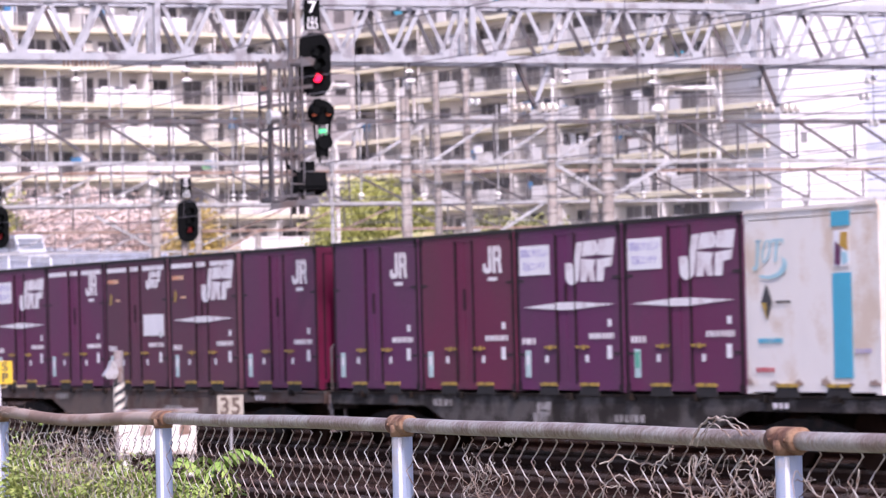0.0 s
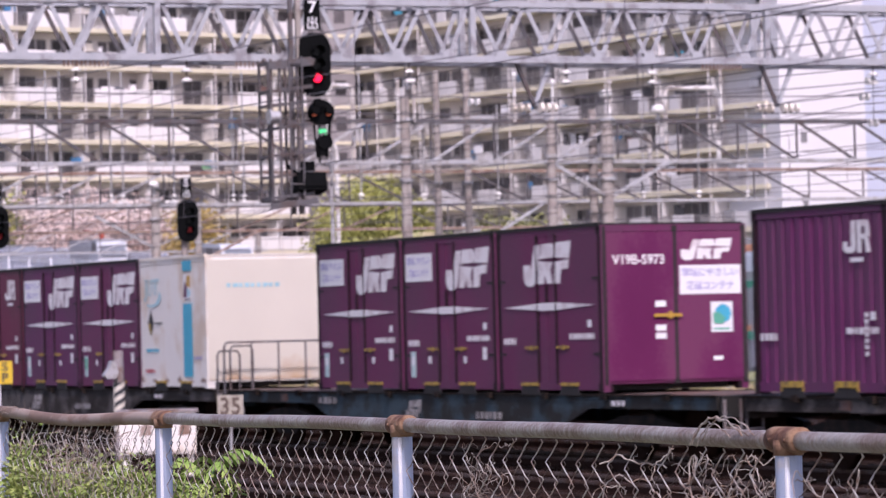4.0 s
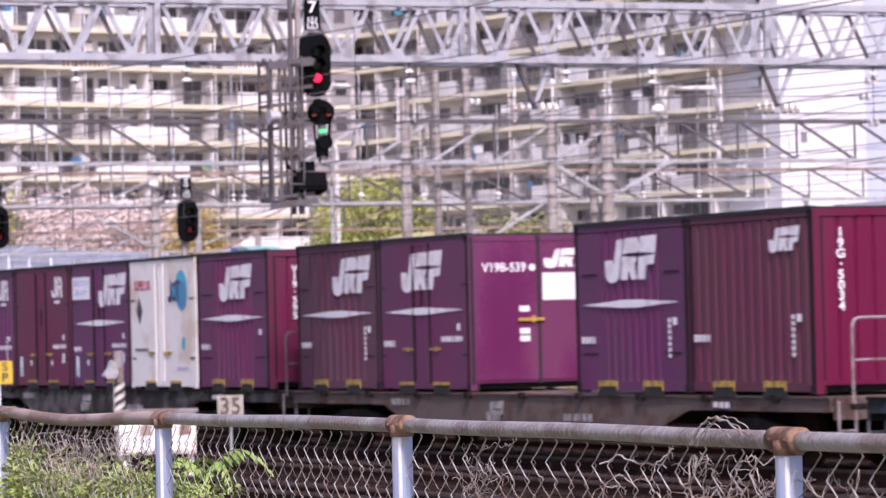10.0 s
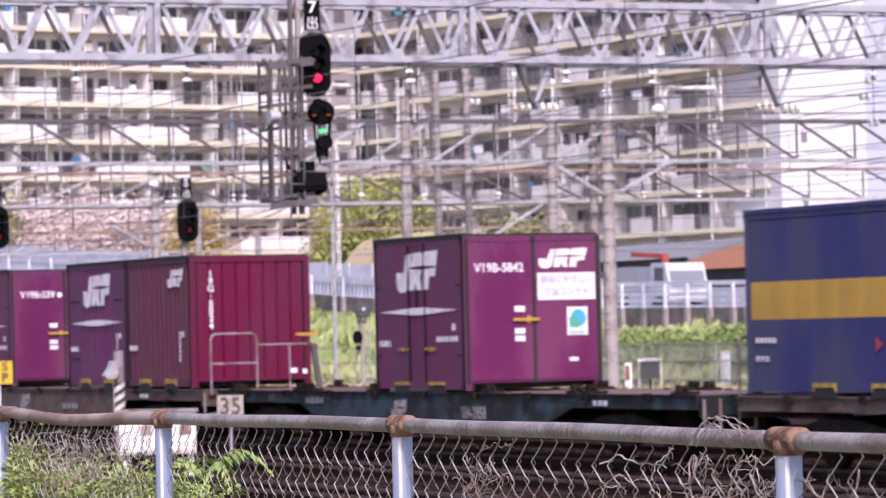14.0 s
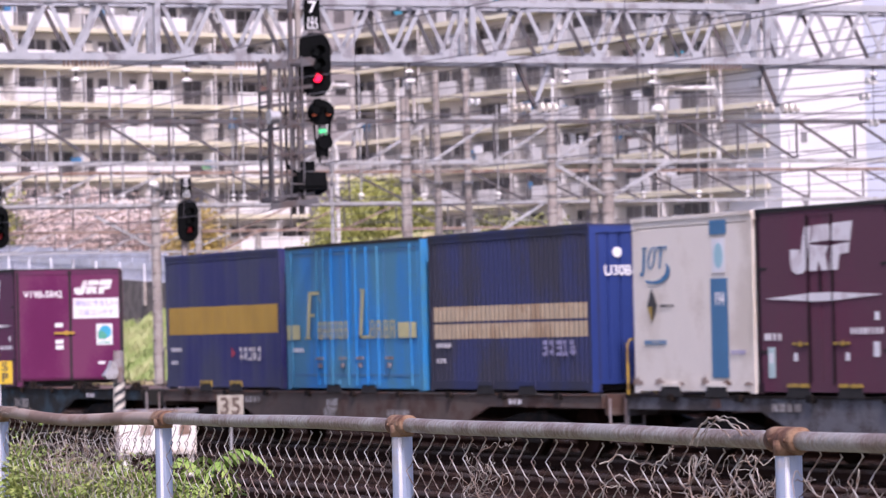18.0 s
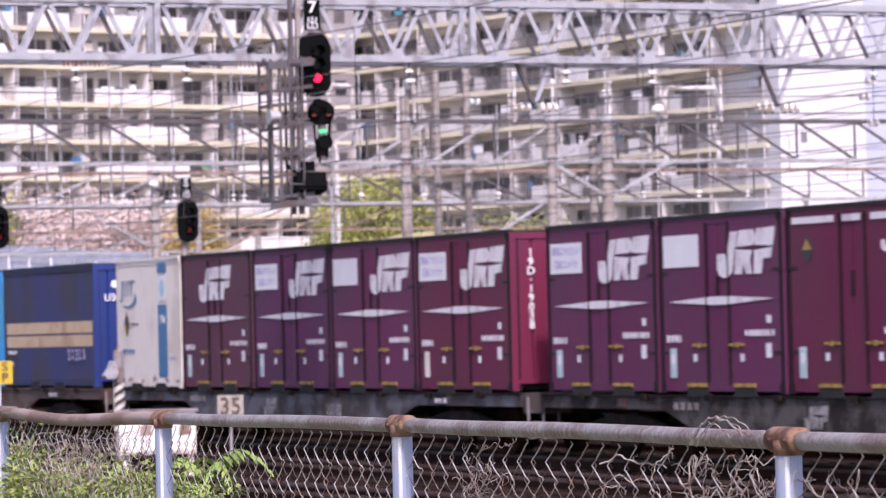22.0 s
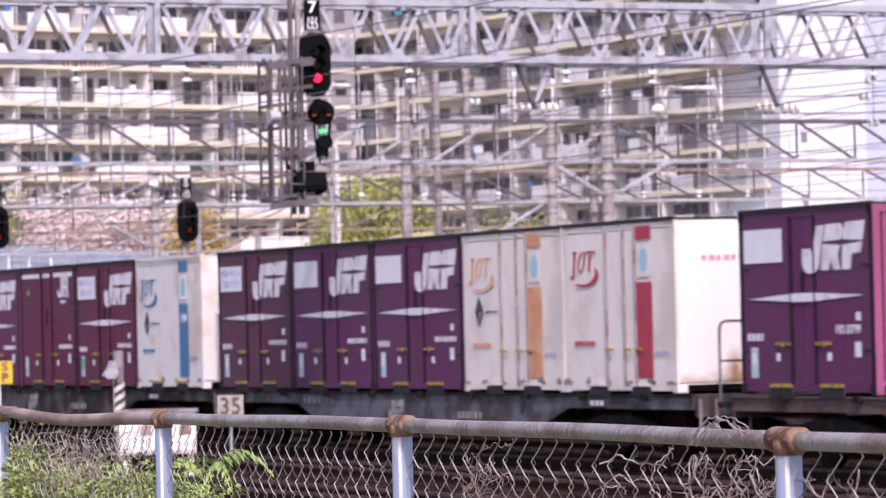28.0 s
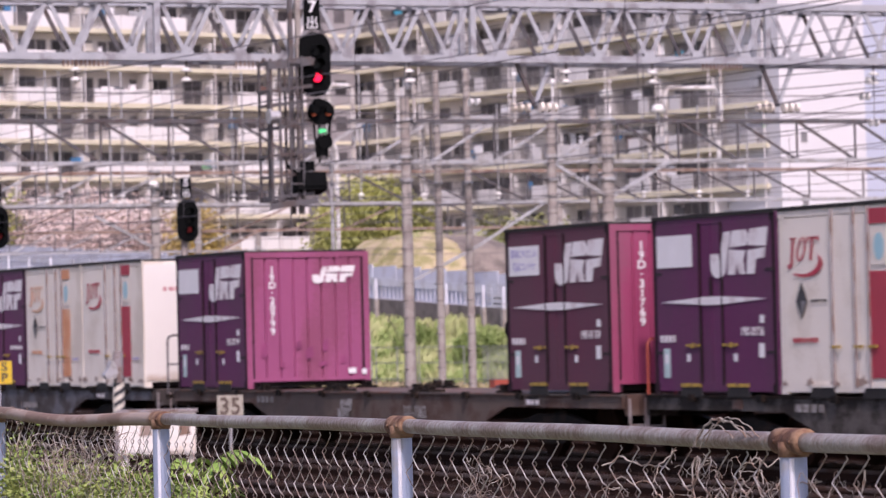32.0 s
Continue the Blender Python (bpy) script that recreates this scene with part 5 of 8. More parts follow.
def leafy(name, centre, size, count, leaf, seed, label, material="weed", stems=14):
    """A weed clump: stems with many small pointed leaves."""
    rnd = random.Random(seed)
    t = thing(name, Matrix.Translation((centre[0], centre[1], 0.0)), label, "weed", "weeds behind the fence")
    bm = bmesh.new()
    vs, fs = [], []
    z0, z1 = 0.55, centre[2]
    for _ in range(stems):
        a = rnd.uniform(0, math.tau)
        base = Vector((rnd.gauss(0, size * 0.3), rnd.gauss(0, size * 0.3), z1 - 0.75))
        bar(bm, (base.x, base.y, z0 - 0.3), base, 0.0035, 5)
        tip = Vector((math.cos(a) * size * rnd.uniform(0.2, 1), math.sin(a) * size * rnd.uniform(0.2, 1), z1 - abs(rnd.gauss(0, 0.13))))
        pts = [base.lerp(tip, u) + Vector((0, 0, 0.12 * math.sin(u * math.pi))) for u in (0, 0.25, 0.5, 0.75, 1)]
        tube(bm, pts, 0.0035, 5)
        for _ in range(count // stems):
            u = rnd.uniform(0.35, 1) if rnd.random() < 0.8 else rnd.uniform(0.1, 1)
            c = base.lerp(tip, u) + Vector((rnd.gauss(0, 0.05), rnd.gauss(0, 0.05), 0.12 * math.sin(u * math.pi) + rnd.gauss(0, 0.03)))
            q = Euler((rnd.uniform(-0.9, 0.9), rnd.uniform(-0.9, 0.9), rnd.uniform(0, 6.3))).to_matrix()
            s = leaf * rnd.uniform(0.6, 1.3)
            i = len(vs)
            for x, y, z in ((0, 0, 0), (0.32, 0.45, 0.05), (0, 1.0, -0.1), (-0.32, 0.45, 0.05)):
                vs.append(tuple(c + q @ Vector((x * s, y * s, z * s))))
            fs += [(i, i + 1, i + 2), (i, i + 2, i + 3)]
    part("stalk", bm, "weed", t)["kind"] = "stuff"
    me = bpy.data.meshes.new("leaves")
    me.from_pydata(vs, [], fs)
    me.materials.append(M[material])
    ob = new("leaves", me)
    ob.parent = t
    ob["kind"] = "stuff"


fence()
dry_vines("dry_vine", (3.02, 5.80, 1.780), 0.16, 62, 5, "tangled dry vine stems caught on the wire mesh", 0.0006, 0.0017, top=1.787, wild=0.52, lift=0.03, step=0.009)
dry_vines("dry_vine", (2.975, 5.24, 1.760), 0.06, 16, 25, "dry vine stems wound down the mesh beside the post", 0.0006, 0.0015, top=1.780, wild=0.52, lift=0.03, step=0.009)
for u, v, high, r in ((5.72, 5.55, 0.034, 0.0017), (5.70, 5.52, 0.030, 0.0011), (5.68, 5.50, 0.036, 0.0009), (5.73, 5.60, 0.026, 0.0009)):
    # loops thrown over the rail: up behind it, along its top, and down the near side
    bm = bmesh.new()
    arc = []
    for i in range(21):
        w = i / 20
        y = u + (v - u) * min(1, w * 1.15)
        rail_z = 1.819 + (5.399 - y) * 0.0063
        arc.append((2.9715 + (y - 5.399) * 0.0999 - 0.030 + 0.05 * abs(w - 0.5) * (1 if w > 0.5 else -0.2), y, rail_z - 0.055 + (0.055 + high) * math.sin(min(1, 0.12 + w) * math.pi * 0.86) ** 0.6 + 0.002 * math.sin(i * 2.1 + u * 90)))
    tube(bm, arc, r, 6)
    solid("dry_vine", bm, "vine", "dry vine stem looped over the top rail", "vine")
dry_vines("dry_vine", (3.12, 6.93, 1.765), 0.05, 13, 6, "small dry vine tuft on the wire mesh", 0.0005, 0.0011, top=1.785, depth=0.12, wild=0.6, lift=0.02, step=0.006)
dry_vines("dry_vine", (3.45, 10.27, 1.735), 0.18, 46, 7, "thick dry vine tangle on the old fence", 0.0005, 0.0013, top=1.755, depth=0.14, wild=0.42, lift=0.05)
dry_vines("dry_vine", (3.50, 10.40, 1.62), 0.36, 22, 17, "dry stems standing among the weeds", 0.0006, 0.0014, top=1.72, depth=0.16, wild=0.16, lift=0.3)
dry_vines("dry_vine", (3.55, 11.12, 1.785), 0.07, 7, 9, "dry vine stems wound over the rail", top=1.812, depth=0.04, wild=0.5, lift=0.02)
leafy("green_weed", (3.72, 12.3, 1.655), 0.30, 15000, 0.020, 3, "yellow-green weeds growing up behind the mesh", stems=60)
leafy("green_weed", (3.66, 11.1, 1.645), 0.26, 15000, 0.020, 4, "yellow-green weeds growing up behind the mesh", stems=60)
leafy("green_weed", (3.58, 10.15, 1.640), 0.20, 12000, 0.019, 14, "yellow-green weeds growing up behind the mesh", stems=50)
leafy("green_weed", (3.70, 11.7, 1.735), 0.10, 1300, 0.014, 15, "spray of pale yellow-green leaves below the rail", stems=16)
leafy("green_weed", (3.72, 10.5, 1.560), 0.26, 10000, 0.019, 16, "low yellow-green weeds behind the mesh", stems=40)


def fronds(centre, count, seed):
    """A young shrub of arching leaf stalks, each with paired drooping leaflets."""
    rnd = random.Random(seed)
    t = thing("green_shrub", Matrix.Translation((centre[0], centre[1], 0.0)), "young shrub with paired bright green pointed leaflets", "shrub")
    bm, vs, fs = bmesh.new(), [], []
    bar(bm, (0, 0, 0.2), (0, 0, centre[2] - 0.22), 0.006, 6)
    for k in range(count):
        a = k * 2.4 + rnd.uniform(-0.3, 0.3)
        out = Vector((math.cos(a), math.sin(a), 0))
        root = Vector((0, 0, centre[2] - 0.34 + 0.30 * k / count))
        reach, up = rnd.uniform(0.10, 0.19), rnd.uniform(0.08, 0.13)
        rib = [root + out * reach * w + Vector((0, 0, up * math.sin(w * 2.5) - 0.04 * w * w)) for w in (i / 10 for i in range(11))]
        tube(bm, rib, 0.0018, 5)
        cross = out.cross(Vector((0, 0, 1)))
        for i in range(2, 11):
            for side in (-1, 1):
                d = (cross * side * 0.8 + out * 0.5 + Vector((0, 0, -0.45 + rnd.uniform(-0.2, 0.2)))).normalized()
                w = d.cross(Vector((0, 0, 1))).normalized()
                size = 0.062 * (1.1 - 0.05 * i) * rnd.uniform(0.85, 1.15)
                n = len(vs)
                for x, y, z in ((0, 0, 0), (0.20, 0.3, 0.03), (0.17, 0.62, -0.02), (0, 1.0, -0.2), (-0.17, 0.62, -0.02), (-0.20, 0.3, 0.03)):
                    vs.append(tuple(rib[i] + (w * x + d * y + Vector((0, 0, z))) * size))
                fs += [(n, n + 1, n + 2, n + 3), (n, n + 3, n + 4, n + 5)]
    part("stalk", bm, "weed", t)["kind"] = "stuff"
    me = bpy.data.meshes.new("leaves")
    me.from_pydata(vs, [], fs)
    me.materials.append(M["weed_fresh"])
    ob = new("leaves", me)
    ob.parent = t
    ob["kind"] = "stuff"


fronds((3.985, 10.75, 1.665), 14, 5)



# ---- overhead line structures ----
def lattice_gantry(y, x0, x1, z0, z1, columns):
    """Square box truss across the tracks, silver grey."""
    g = thing("overhead_gantry", pose(0, y, 0), "silver-grey steel lattice gantry spanning the tracks", "gantry", "line gantries", "structure")
    depth = 0.79
    posts = [27.61 + 5.69 * k for k in range(-3, 4)]
    for yy in (-depth / 2, depth / 2):
        shift = 0.0 if yy < 0 else 0.15
        for z, h in ((z0, 0.115), (z1, 0.11)):
            bm = bmesh.new()
            box(bm, (x0 + x1) / 2, yy, z - h / 2, x1 - x0, 0.10, h)
            box(bm, (x0 + x1) / 2, yy + 0.052, z - h / 2 - 0.012, x1 - x0, 0.012, h + 0.024)
            part("chord", bm, "truss", g)
        for p0, p1 in zip(posts, posts[1:]):
            feet = [p0 + 0.52 + 0.943 * j + shift for j in range(6)]
            heads = [p0 + 0.07 + shift] + [f + 0.472 for f in feet[:-1]] + [p1 - 0.07 + shift]
            for i, f in enumerate(feet):
                for hx, side in ((heads[i], -1), (heads[i + 1], 1)):
                    bm = bmesh.new()
                    beam(bm, (f + side * 0.022, yy, z0 + 0.05), (hx - side * 0.022, yy, z1 - 0.05), 0.016, 0.074)
                    beam(bm, (f + side * 0.022, yy + 0.028, z0 + 0.05), (hx - side * 0.022, yy + 0.028, z1 - 0.05), 0.055, 0.012)
                    # far-face bars leaning one way are darkened to paint their shaded side
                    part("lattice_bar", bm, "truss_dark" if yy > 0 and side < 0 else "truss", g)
            for q in feet:
                bm = bmesh.new()
                prism(bm, [(q - 0.13, z0 + 0.03), (q + 0.13, z0 + 0.03), (q + 0.06, z0 + 0.17), (q - 0.06, z0 + 0.17)], 0.012, Matrix(((1, 0, 0, 0), (0, 0, -1, yy - 0.034), (0, 1, 0, 0), (0, 0, 0, 1))))
                part("gusset_plate", bm, "truss", g)
            bm = bmesh.new()
            box(bm, p0 + shift, yy, z0, 0.10, 0.09, z1 - z0)
            part("upright", bm, "truss", g)
    bm = bmesh.new()
    for i in range(int((x1 - x0) / 1.902)):
        for z in (z0, z1):
            a = x0 + i * 1.902
            beam(bm, (a, -depth / 2, z), (a + 0.951, depth / 2, z), 0.04, 0.04)
            beam(bm, (a + 0.951, depth / 2, z), (a + 1.902, -depth / 2, z), 0.04, 0.04)
    part("wind_bracing", bm, "truss", g)
    for x in columns:
        bm = bmesh.new()
        for dx in (-0.4, 0.4):
            for dy in (-0.4, 0.4):
                box(bm, x + dx, dy, -0.6, 0.10, 0.10, z1 + 0.6)
        for k in range(9):
            for dy in (-0.4, 0.4):
                beam(bm, (x - 0.4, dy, -0.4 + k * 0.9), (x + 0.4, dy, 0.5 + k * 0.9), 0.05, 0.05)
        part("column", bm, "truss", g)
    # insulator combs on the lower chord
    for x in (23.3, 32.0, 20.3):
        for k in range(11):
            bm = bmesh.new()
            bar(bm, (x + k * 0.075, -depth / 2 - 0.02, z0 - 0.16), (x + k * 0.075, -depth / 2 - 0.02, z0 - 0.06), 0.018, 6)
            part("peg", bm, "truss_rust", g)
    return g


def bell_insulator(x, y, ztop, s=1.0):
    t = thing("insulator", pose(x, y, ztop), "white porcelain bell insulators hanging from the gantry", "insulator", "hanging insulators")
    bm = bmesh.new()
    bar(bm, (0, 0, 0), (0, 0, -0.62 * s), 0.018, 6)
    part("rod", bm, "truss_dark", t)
    for k in range(2):
        z = -0.20 * s - k * 0.26 * s
        bm = bmesh.new()
        bar(bm, (0, 0, z), (0, 0, z - 0.08 * s), 0.05 * s, 12, 0.16 * s)
        bar(bm, (0, 0, z - 0.08 * s), (0, 0, z - 0.11 * s), 0.16 * s, 12, 0.15 * s)
        part("bell", bm, "porcelain", t)


def vee_hanger(x, y, ztop):
    t = thing("wire_hanger", pose(x, y, ztop), "vee-shaped steel drop bracket with white insulators", "bracket", "drop brackets")
    bm = bmesh.new()
    beam(bm, (-0.32, 0, 0), (0.0, 0, -0.74), 0.06, 0.06)
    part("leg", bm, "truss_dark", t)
    bm = bmesh.new()
    beam(bm, (0.32, 0, 0), (0.0, 0, -0.74), 0.06, 0.06)
    part("leg", bm, "truss", t)
    for k in (-3, -2, -1, 1, 2, 3):
        bm = bmesh.new()
        bar(bm, (k * 0.13 - 0.03, 0, -0.77), (k * 0.13 + 0.03, 0, -0.77), 0.10 - 0.008 * abs(k), 10)
        part("insulator_disc", bm, "grey_panel", t)


def flat_gantry(y, x0, x1, z0, z1, poles, top, low, step, brace=(), flip=1, left=None):
    """A light two-chord girder with single diagonals on concrete poles."""
    g = thing("overhead_gantry", pose(0, y, 0), "slender two-chord steel girder on round concrete poles", "gantry", "line gantries", "structure")
    for z, m in ((z0, low), (z1, top)):
        bm = bmesh.new()
        beam(bm, (x0, 0, z), (x1, 0, z), 0.09, 0.10)
        beam(bm, (x0, 0.5, z), (x1, 0.5, z), 0.09, 0.10)
        part("chord", bm, m, g)
    n = int((x1 - x0) / step)
    for i in range(n):
        a = x0 + i * step
        s = flip if a < brace[0] else -flip
        if left is not None and a < left:
            s = -flip
        if s < 0:
            p, q = (a, z1), (a + step, z0)
        else:
            p, q = (a, z0), (a + step, z1)
        bm = bmesh.new()
        beam(bm, (p[0], 0, p[1]), (q[0], 0, q[1]), 0.06, 0.075)
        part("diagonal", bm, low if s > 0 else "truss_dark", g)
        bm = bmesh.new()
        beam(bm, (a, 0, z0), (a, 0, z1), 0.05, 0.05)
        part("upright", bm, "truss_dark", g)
    for x, ry, zt, w in poles:
        bm = bmesh.new()
        bar(bm, (x, ry, -0.6), (x, ry, zt), w, 16, w * 0.82)
        pole = part("pole", bm, "concrete", g, "tapered concrete pole")
        bm = bmesh.new()
        for k in range(int(zt * 2)):
            bar(bm, (x - w - 0.10, ry - w * 0.5, 0.5 + k * 0.48), (x + w * 0.4, ry - w * 0.9, 0.5 + k * 0.48), 0.016, 5)
        part("step_bolts", bm, "truss_dark", pole)
        bm = bmesh.new()
        for z in (z0 - 0.55, z0 + 0.1, z1):
            bar(bm, (x, ry, z), (x, ry, z + 0.09), w + 0.03, 16)
        part("band", bm, "galv", pole)
    for xa, za, xb, zb in brace[1:]:
        bm = bmesh.new()
        beam(bm, (xa, -0.05, za), (xb, -0.05, zb), 0.09, 0.10)
        part("knee_brace", bm, low, g)
    return g


lattice_gantry(61.3, 10.5, 45.6, 6.625, 7.575, (10.9, 45.2))
for x in (20.51, 22.43, 26.43, 29.37, 31.03, 35.44):
    bell_insulator(x, 60.92, 6.58, 0.62)
vee_hanger(28.79, 61.0, 6.58)
vee_hanger(33.53, 61.0, 6.58)
flat_gantry(101.0, 28.83, 66.0, 6.78, 7.93, [(43.65, 0, 8.6, 0.17), (45.50, 2.0, 9.5, 0.115), (46.45, 2.0, 9.5, 0.12), (48.16, 0, 8.0, 0.16), (49.78, 0.6, 8.3, 0.15), (49.93, 0, 8.0, 0.205), (66, 0, 8.0, 0.19)],
            "truss_dark", "galv", 1.95, (50.2, (48.16, 6.75, 49.93, 5.72), (51.9, 6.75, 49.95, 5.72)), left=40.4)
flat_gantry(133.0, 36.0, 79.8, 6.8, 7.95, [(47.66, 0, 7.3, 0.19), (79.5, 0, 8, 0.19)], "truss_rust", "galv", 2.4, (47, (60.0, 5.0, 57.6, 3.9), (60.0, 5.0, 63.0, 6.7), (45.4, 6.4, 47.66, 5.2)), flip=1)
flat_gantry(166.0, 40.0, 80.0, 6.8, 7.9, [(61.5, 0, 8, 0.18), (79.5, 0, 8, 0.19)], "truss_dark", "truss_rust", 2.6, (70, (61.5, 5.4, 64.5, 6.8)))
flat_gantry(205.0, 52.0, 80.0, 6.8, 7.9, [(61.5, 0, 8, 0.18), (79.5, 0, 8, 0.19)], "truss_rust", "galv", 2.6, (80, (61.5, 5.4, 64.5, 6.8)))


# slim drop rods and small insulators below the girders
for x in (33.21, 33.6, 35.03, 35.37, 36.84, 38.57, 38.88, 42.38, 44.3, 46.6, 51.2, 53.0, 54.6):
    t = thing("drop_rod", pose(x, 101.25, 0), "slim galvanised drop rod on the girder", "rod", "drop rods")
    bm = bmesh.new()
    bar(bm, (0, 0, 5.95), (0, 0, 9.3 if x < 43 else 8.4), 0.026, 6)
    part("rod", bm, "galv", t)
    bm = bmesh.new()
    for k in range(2):
        bar(bm, (0, 0, 5.86 - k * 0.12), (0, 0, 5.94 - k * 0.12), 0.10 - 0.03 * k, 10, 0.03)
    part("insulator", bm, "porcelain", t)
for x, z in ((35.38, 6.30), (35.25, 6.02), (35.41, 5.55), (30.1, 6.05), (27.6, 5.9)):
    t = thing("strain_insulator", pose(x, 61.0, z), "small white ball insulator on the span wires", "insulator", "strain insulators")
    for k in range(2):
        bm = bmesh.new()
        bar(bm, (k * 0.12 - 0.03, 0, 0), (k * 0.12 + 0.03, 0, 0), 0.075, 12, 0.06)
        part("disc", bm, "porcelain", t)


def wires():
    rnd = random.Random(21)
    spots = [0.0, 61.3, 101.0, 133.0, 166.0, 205.0, 260.0]
    for x in TRACKS[1:]:
        for kind, z, sag, r in (("messenger_wire", 6.15, 0.35, 0.008), ("contact_wire", 5.15, 0.02, 0.008)):
            pts = []
            for a, b in zip(spots, spots[1:]):
                for i in range(8):
                    u = i / 8
                    pts.append((x + rnd.uniform(-0.02, 0.02), a + (b - a) * u, z - sag * 4 * u * (1 - u)))
            pts.append((x, spots[-1], z))
            bm = bmesh.new()
            tube(bm, pts, r, 5)
            if kind == "messenger_wire":
                for a, b in zip(spots, spots[1:]):
                    for i in range(1, 8):
                        u = i / 8
                        yy = a + (b - a) * u
                        bar(bm, (x, yy, 5.16), (x, yy, z - sag * 4 * u * (1 - u)), 0.006, 4)
            solid(kind, bm, "wire", "dark overhead line wire", "wire", "overhead wires")
    for x, z, r in ((33.0, 8.5, 0.009), (37.2, 9.0, 0.01), (44.7, 9.2, 0.009), (45.6, 8.8, 0.009),
                    (30.2, 5.9, 0.008), (35.4, 5.9, 0.008), (40.2, 5.6, 0.01), (46.5, 7.4, 0.009), (52.5, 6.3, 0.009), (54.0, 7.0, 0.009), (56.0, 8.1, 0.009)):
        pts = []
        for a, b in zip(spots, spots[1:]):
            for i in range(8):
                u = i / 8
                pts.append((x, a + (b - a) * u, z - 0.5 * 4 * u * (1 - u)))
        bm = bmesh.new()
        tube(bm, pts, r, 5)
        solid("feeder_wire", bm, "wire", "dark feeder cable along the line", "wire", "overhead wires")
    # span wires across the tracks
    for y, z, x0, x1 in ((61.0, 5.8, 12.5, 45), (61.0, 6.1, 12.5, 45), (101, 5.9, 30, 62), (101, 5.2, 30, 62), (133, 5.6, 38, 84), (133, 5.0, 38, 84), (166, 6.0, 42, 104)):
        bm = bmesh.new()
        tube(bm, [(x0, y, z), ((x0 + x1) / 2, y, z - 0.12), (x1, y, z)], 0.011, 5)
        solid("span_wire", bm, "wire", "dark span wire across the tracks", "wire", "overhead wires")


wires()


# ---- signals ----
def colour_signal(name, x, y, z, s=1.0, number="7", lit=True, pole=None):
    """Three-lamp colour light signal; z is the middle of the oval board."""
    t = thing(name, pose(x, y, z), "black oval three-lamp railway signal showing " + ("red" if lit else "dim red"), "signal", "colour signals")
    bm = bmesh.new()
    out = [(0.31 * s * math.cos(a), (0.28 if 1 else 0) * s * (1 if math.sin(a) >= 0 else -1) + 0.31 * s * math.sin(a)) for a in np.linspace(0.001, math.tau, 33)[:-1]]
    m = Matrix(((1, 0, 0, 0), (0, 0, -1, 0), (0, 1, 0, 0), (0, 0, 0, 1)))
    prism(bm, out, 0.03, m)
    box(bm, 0, 0.14, -0.5 * s, 0.36 * s, 0.24, 1.0 * s)
    part("backboard", bm, "black", t)
    for k, zz in enumerate((0.24, 0.0, -0.24)):
        mat_l = ("red_on" if lit else "red_dim") if k == 2 else "lens"
        bm = bmesh.new()
        bar(bm, (0.02, -0.11 * s if k == 2 else -0.05, zz * s - (0.01 if k == 2 else 0)), (0.02, -0.035, zz * s), 0.072 * s, 20)
        ln = part("lens", bm, mat_l, t, "lit red lens" if k == 2 else "dark lens")
        bm = bmesh.new()
        r = 0.105 * s
        ring = [(0.02 + r * math.cos(a), zz * s + r * math.sin(a)) for a in np.linspace(-0.3, math.pi + 0.3, 15)]
        for (xa, za), (xb, zb) in zip(ring, ring[1:]):
            bm.faces.new([bm.verts.new(p) for p in ((xa, -0.03, za), (xb, -0.03, zb), (xb, -0.24 * s, zb * 1.0), (xa, -0.24 * s, za))])
        part("hood", bm, "black", t, "black visor")
    bm = bmesh.new()
    box(bm, -0.03, 0.0, 0.63 * s, 0.31 * s, 0.03, 0.56 * s)
    pl = part("number_plate", bm, "black", t, "black number plate")
    mm = Matrix(((1, 0, 0, -0.03), (0, 0, -1, -0.02), (0, 1, 0, 1.04 * s), (0, 0, 0, 1)))
    words("numeral", number, 0.30 * s, mm, "sticker", pl, 1.1)
    # the character under the numeral, of plain strokes
    bm = bmesh.new()
    for a, b, w, h in ((-0.012, 0.66, 0.024, 0.22), (-0.085, 0.775, 0.024, 0.09), (0.061, 0.775, 0.024, 0.09), (-0.085, 0.76, 0.17, 0.024), (-0.105, 0.665, 0.024, 0.09), (0.081, 0.665, 0.024, 0.09), (-0.105, 0.655, 0.21, 0.024)):
        box(bm, -0.03 + (a + w / 2) * s, -0.02, b * s, w * s, 0.006, h * s)
    part("character", bm, "sticker", pl)
    if pole:
        bm = bmesh.new()
        bar(bm, (-0.03, 0.2, -z - 0.5), (-0.03, 0.2, 0.9 * s), pole, 12)
        part("pole", bm, "concrete", t, "grey signal pole")
    return t


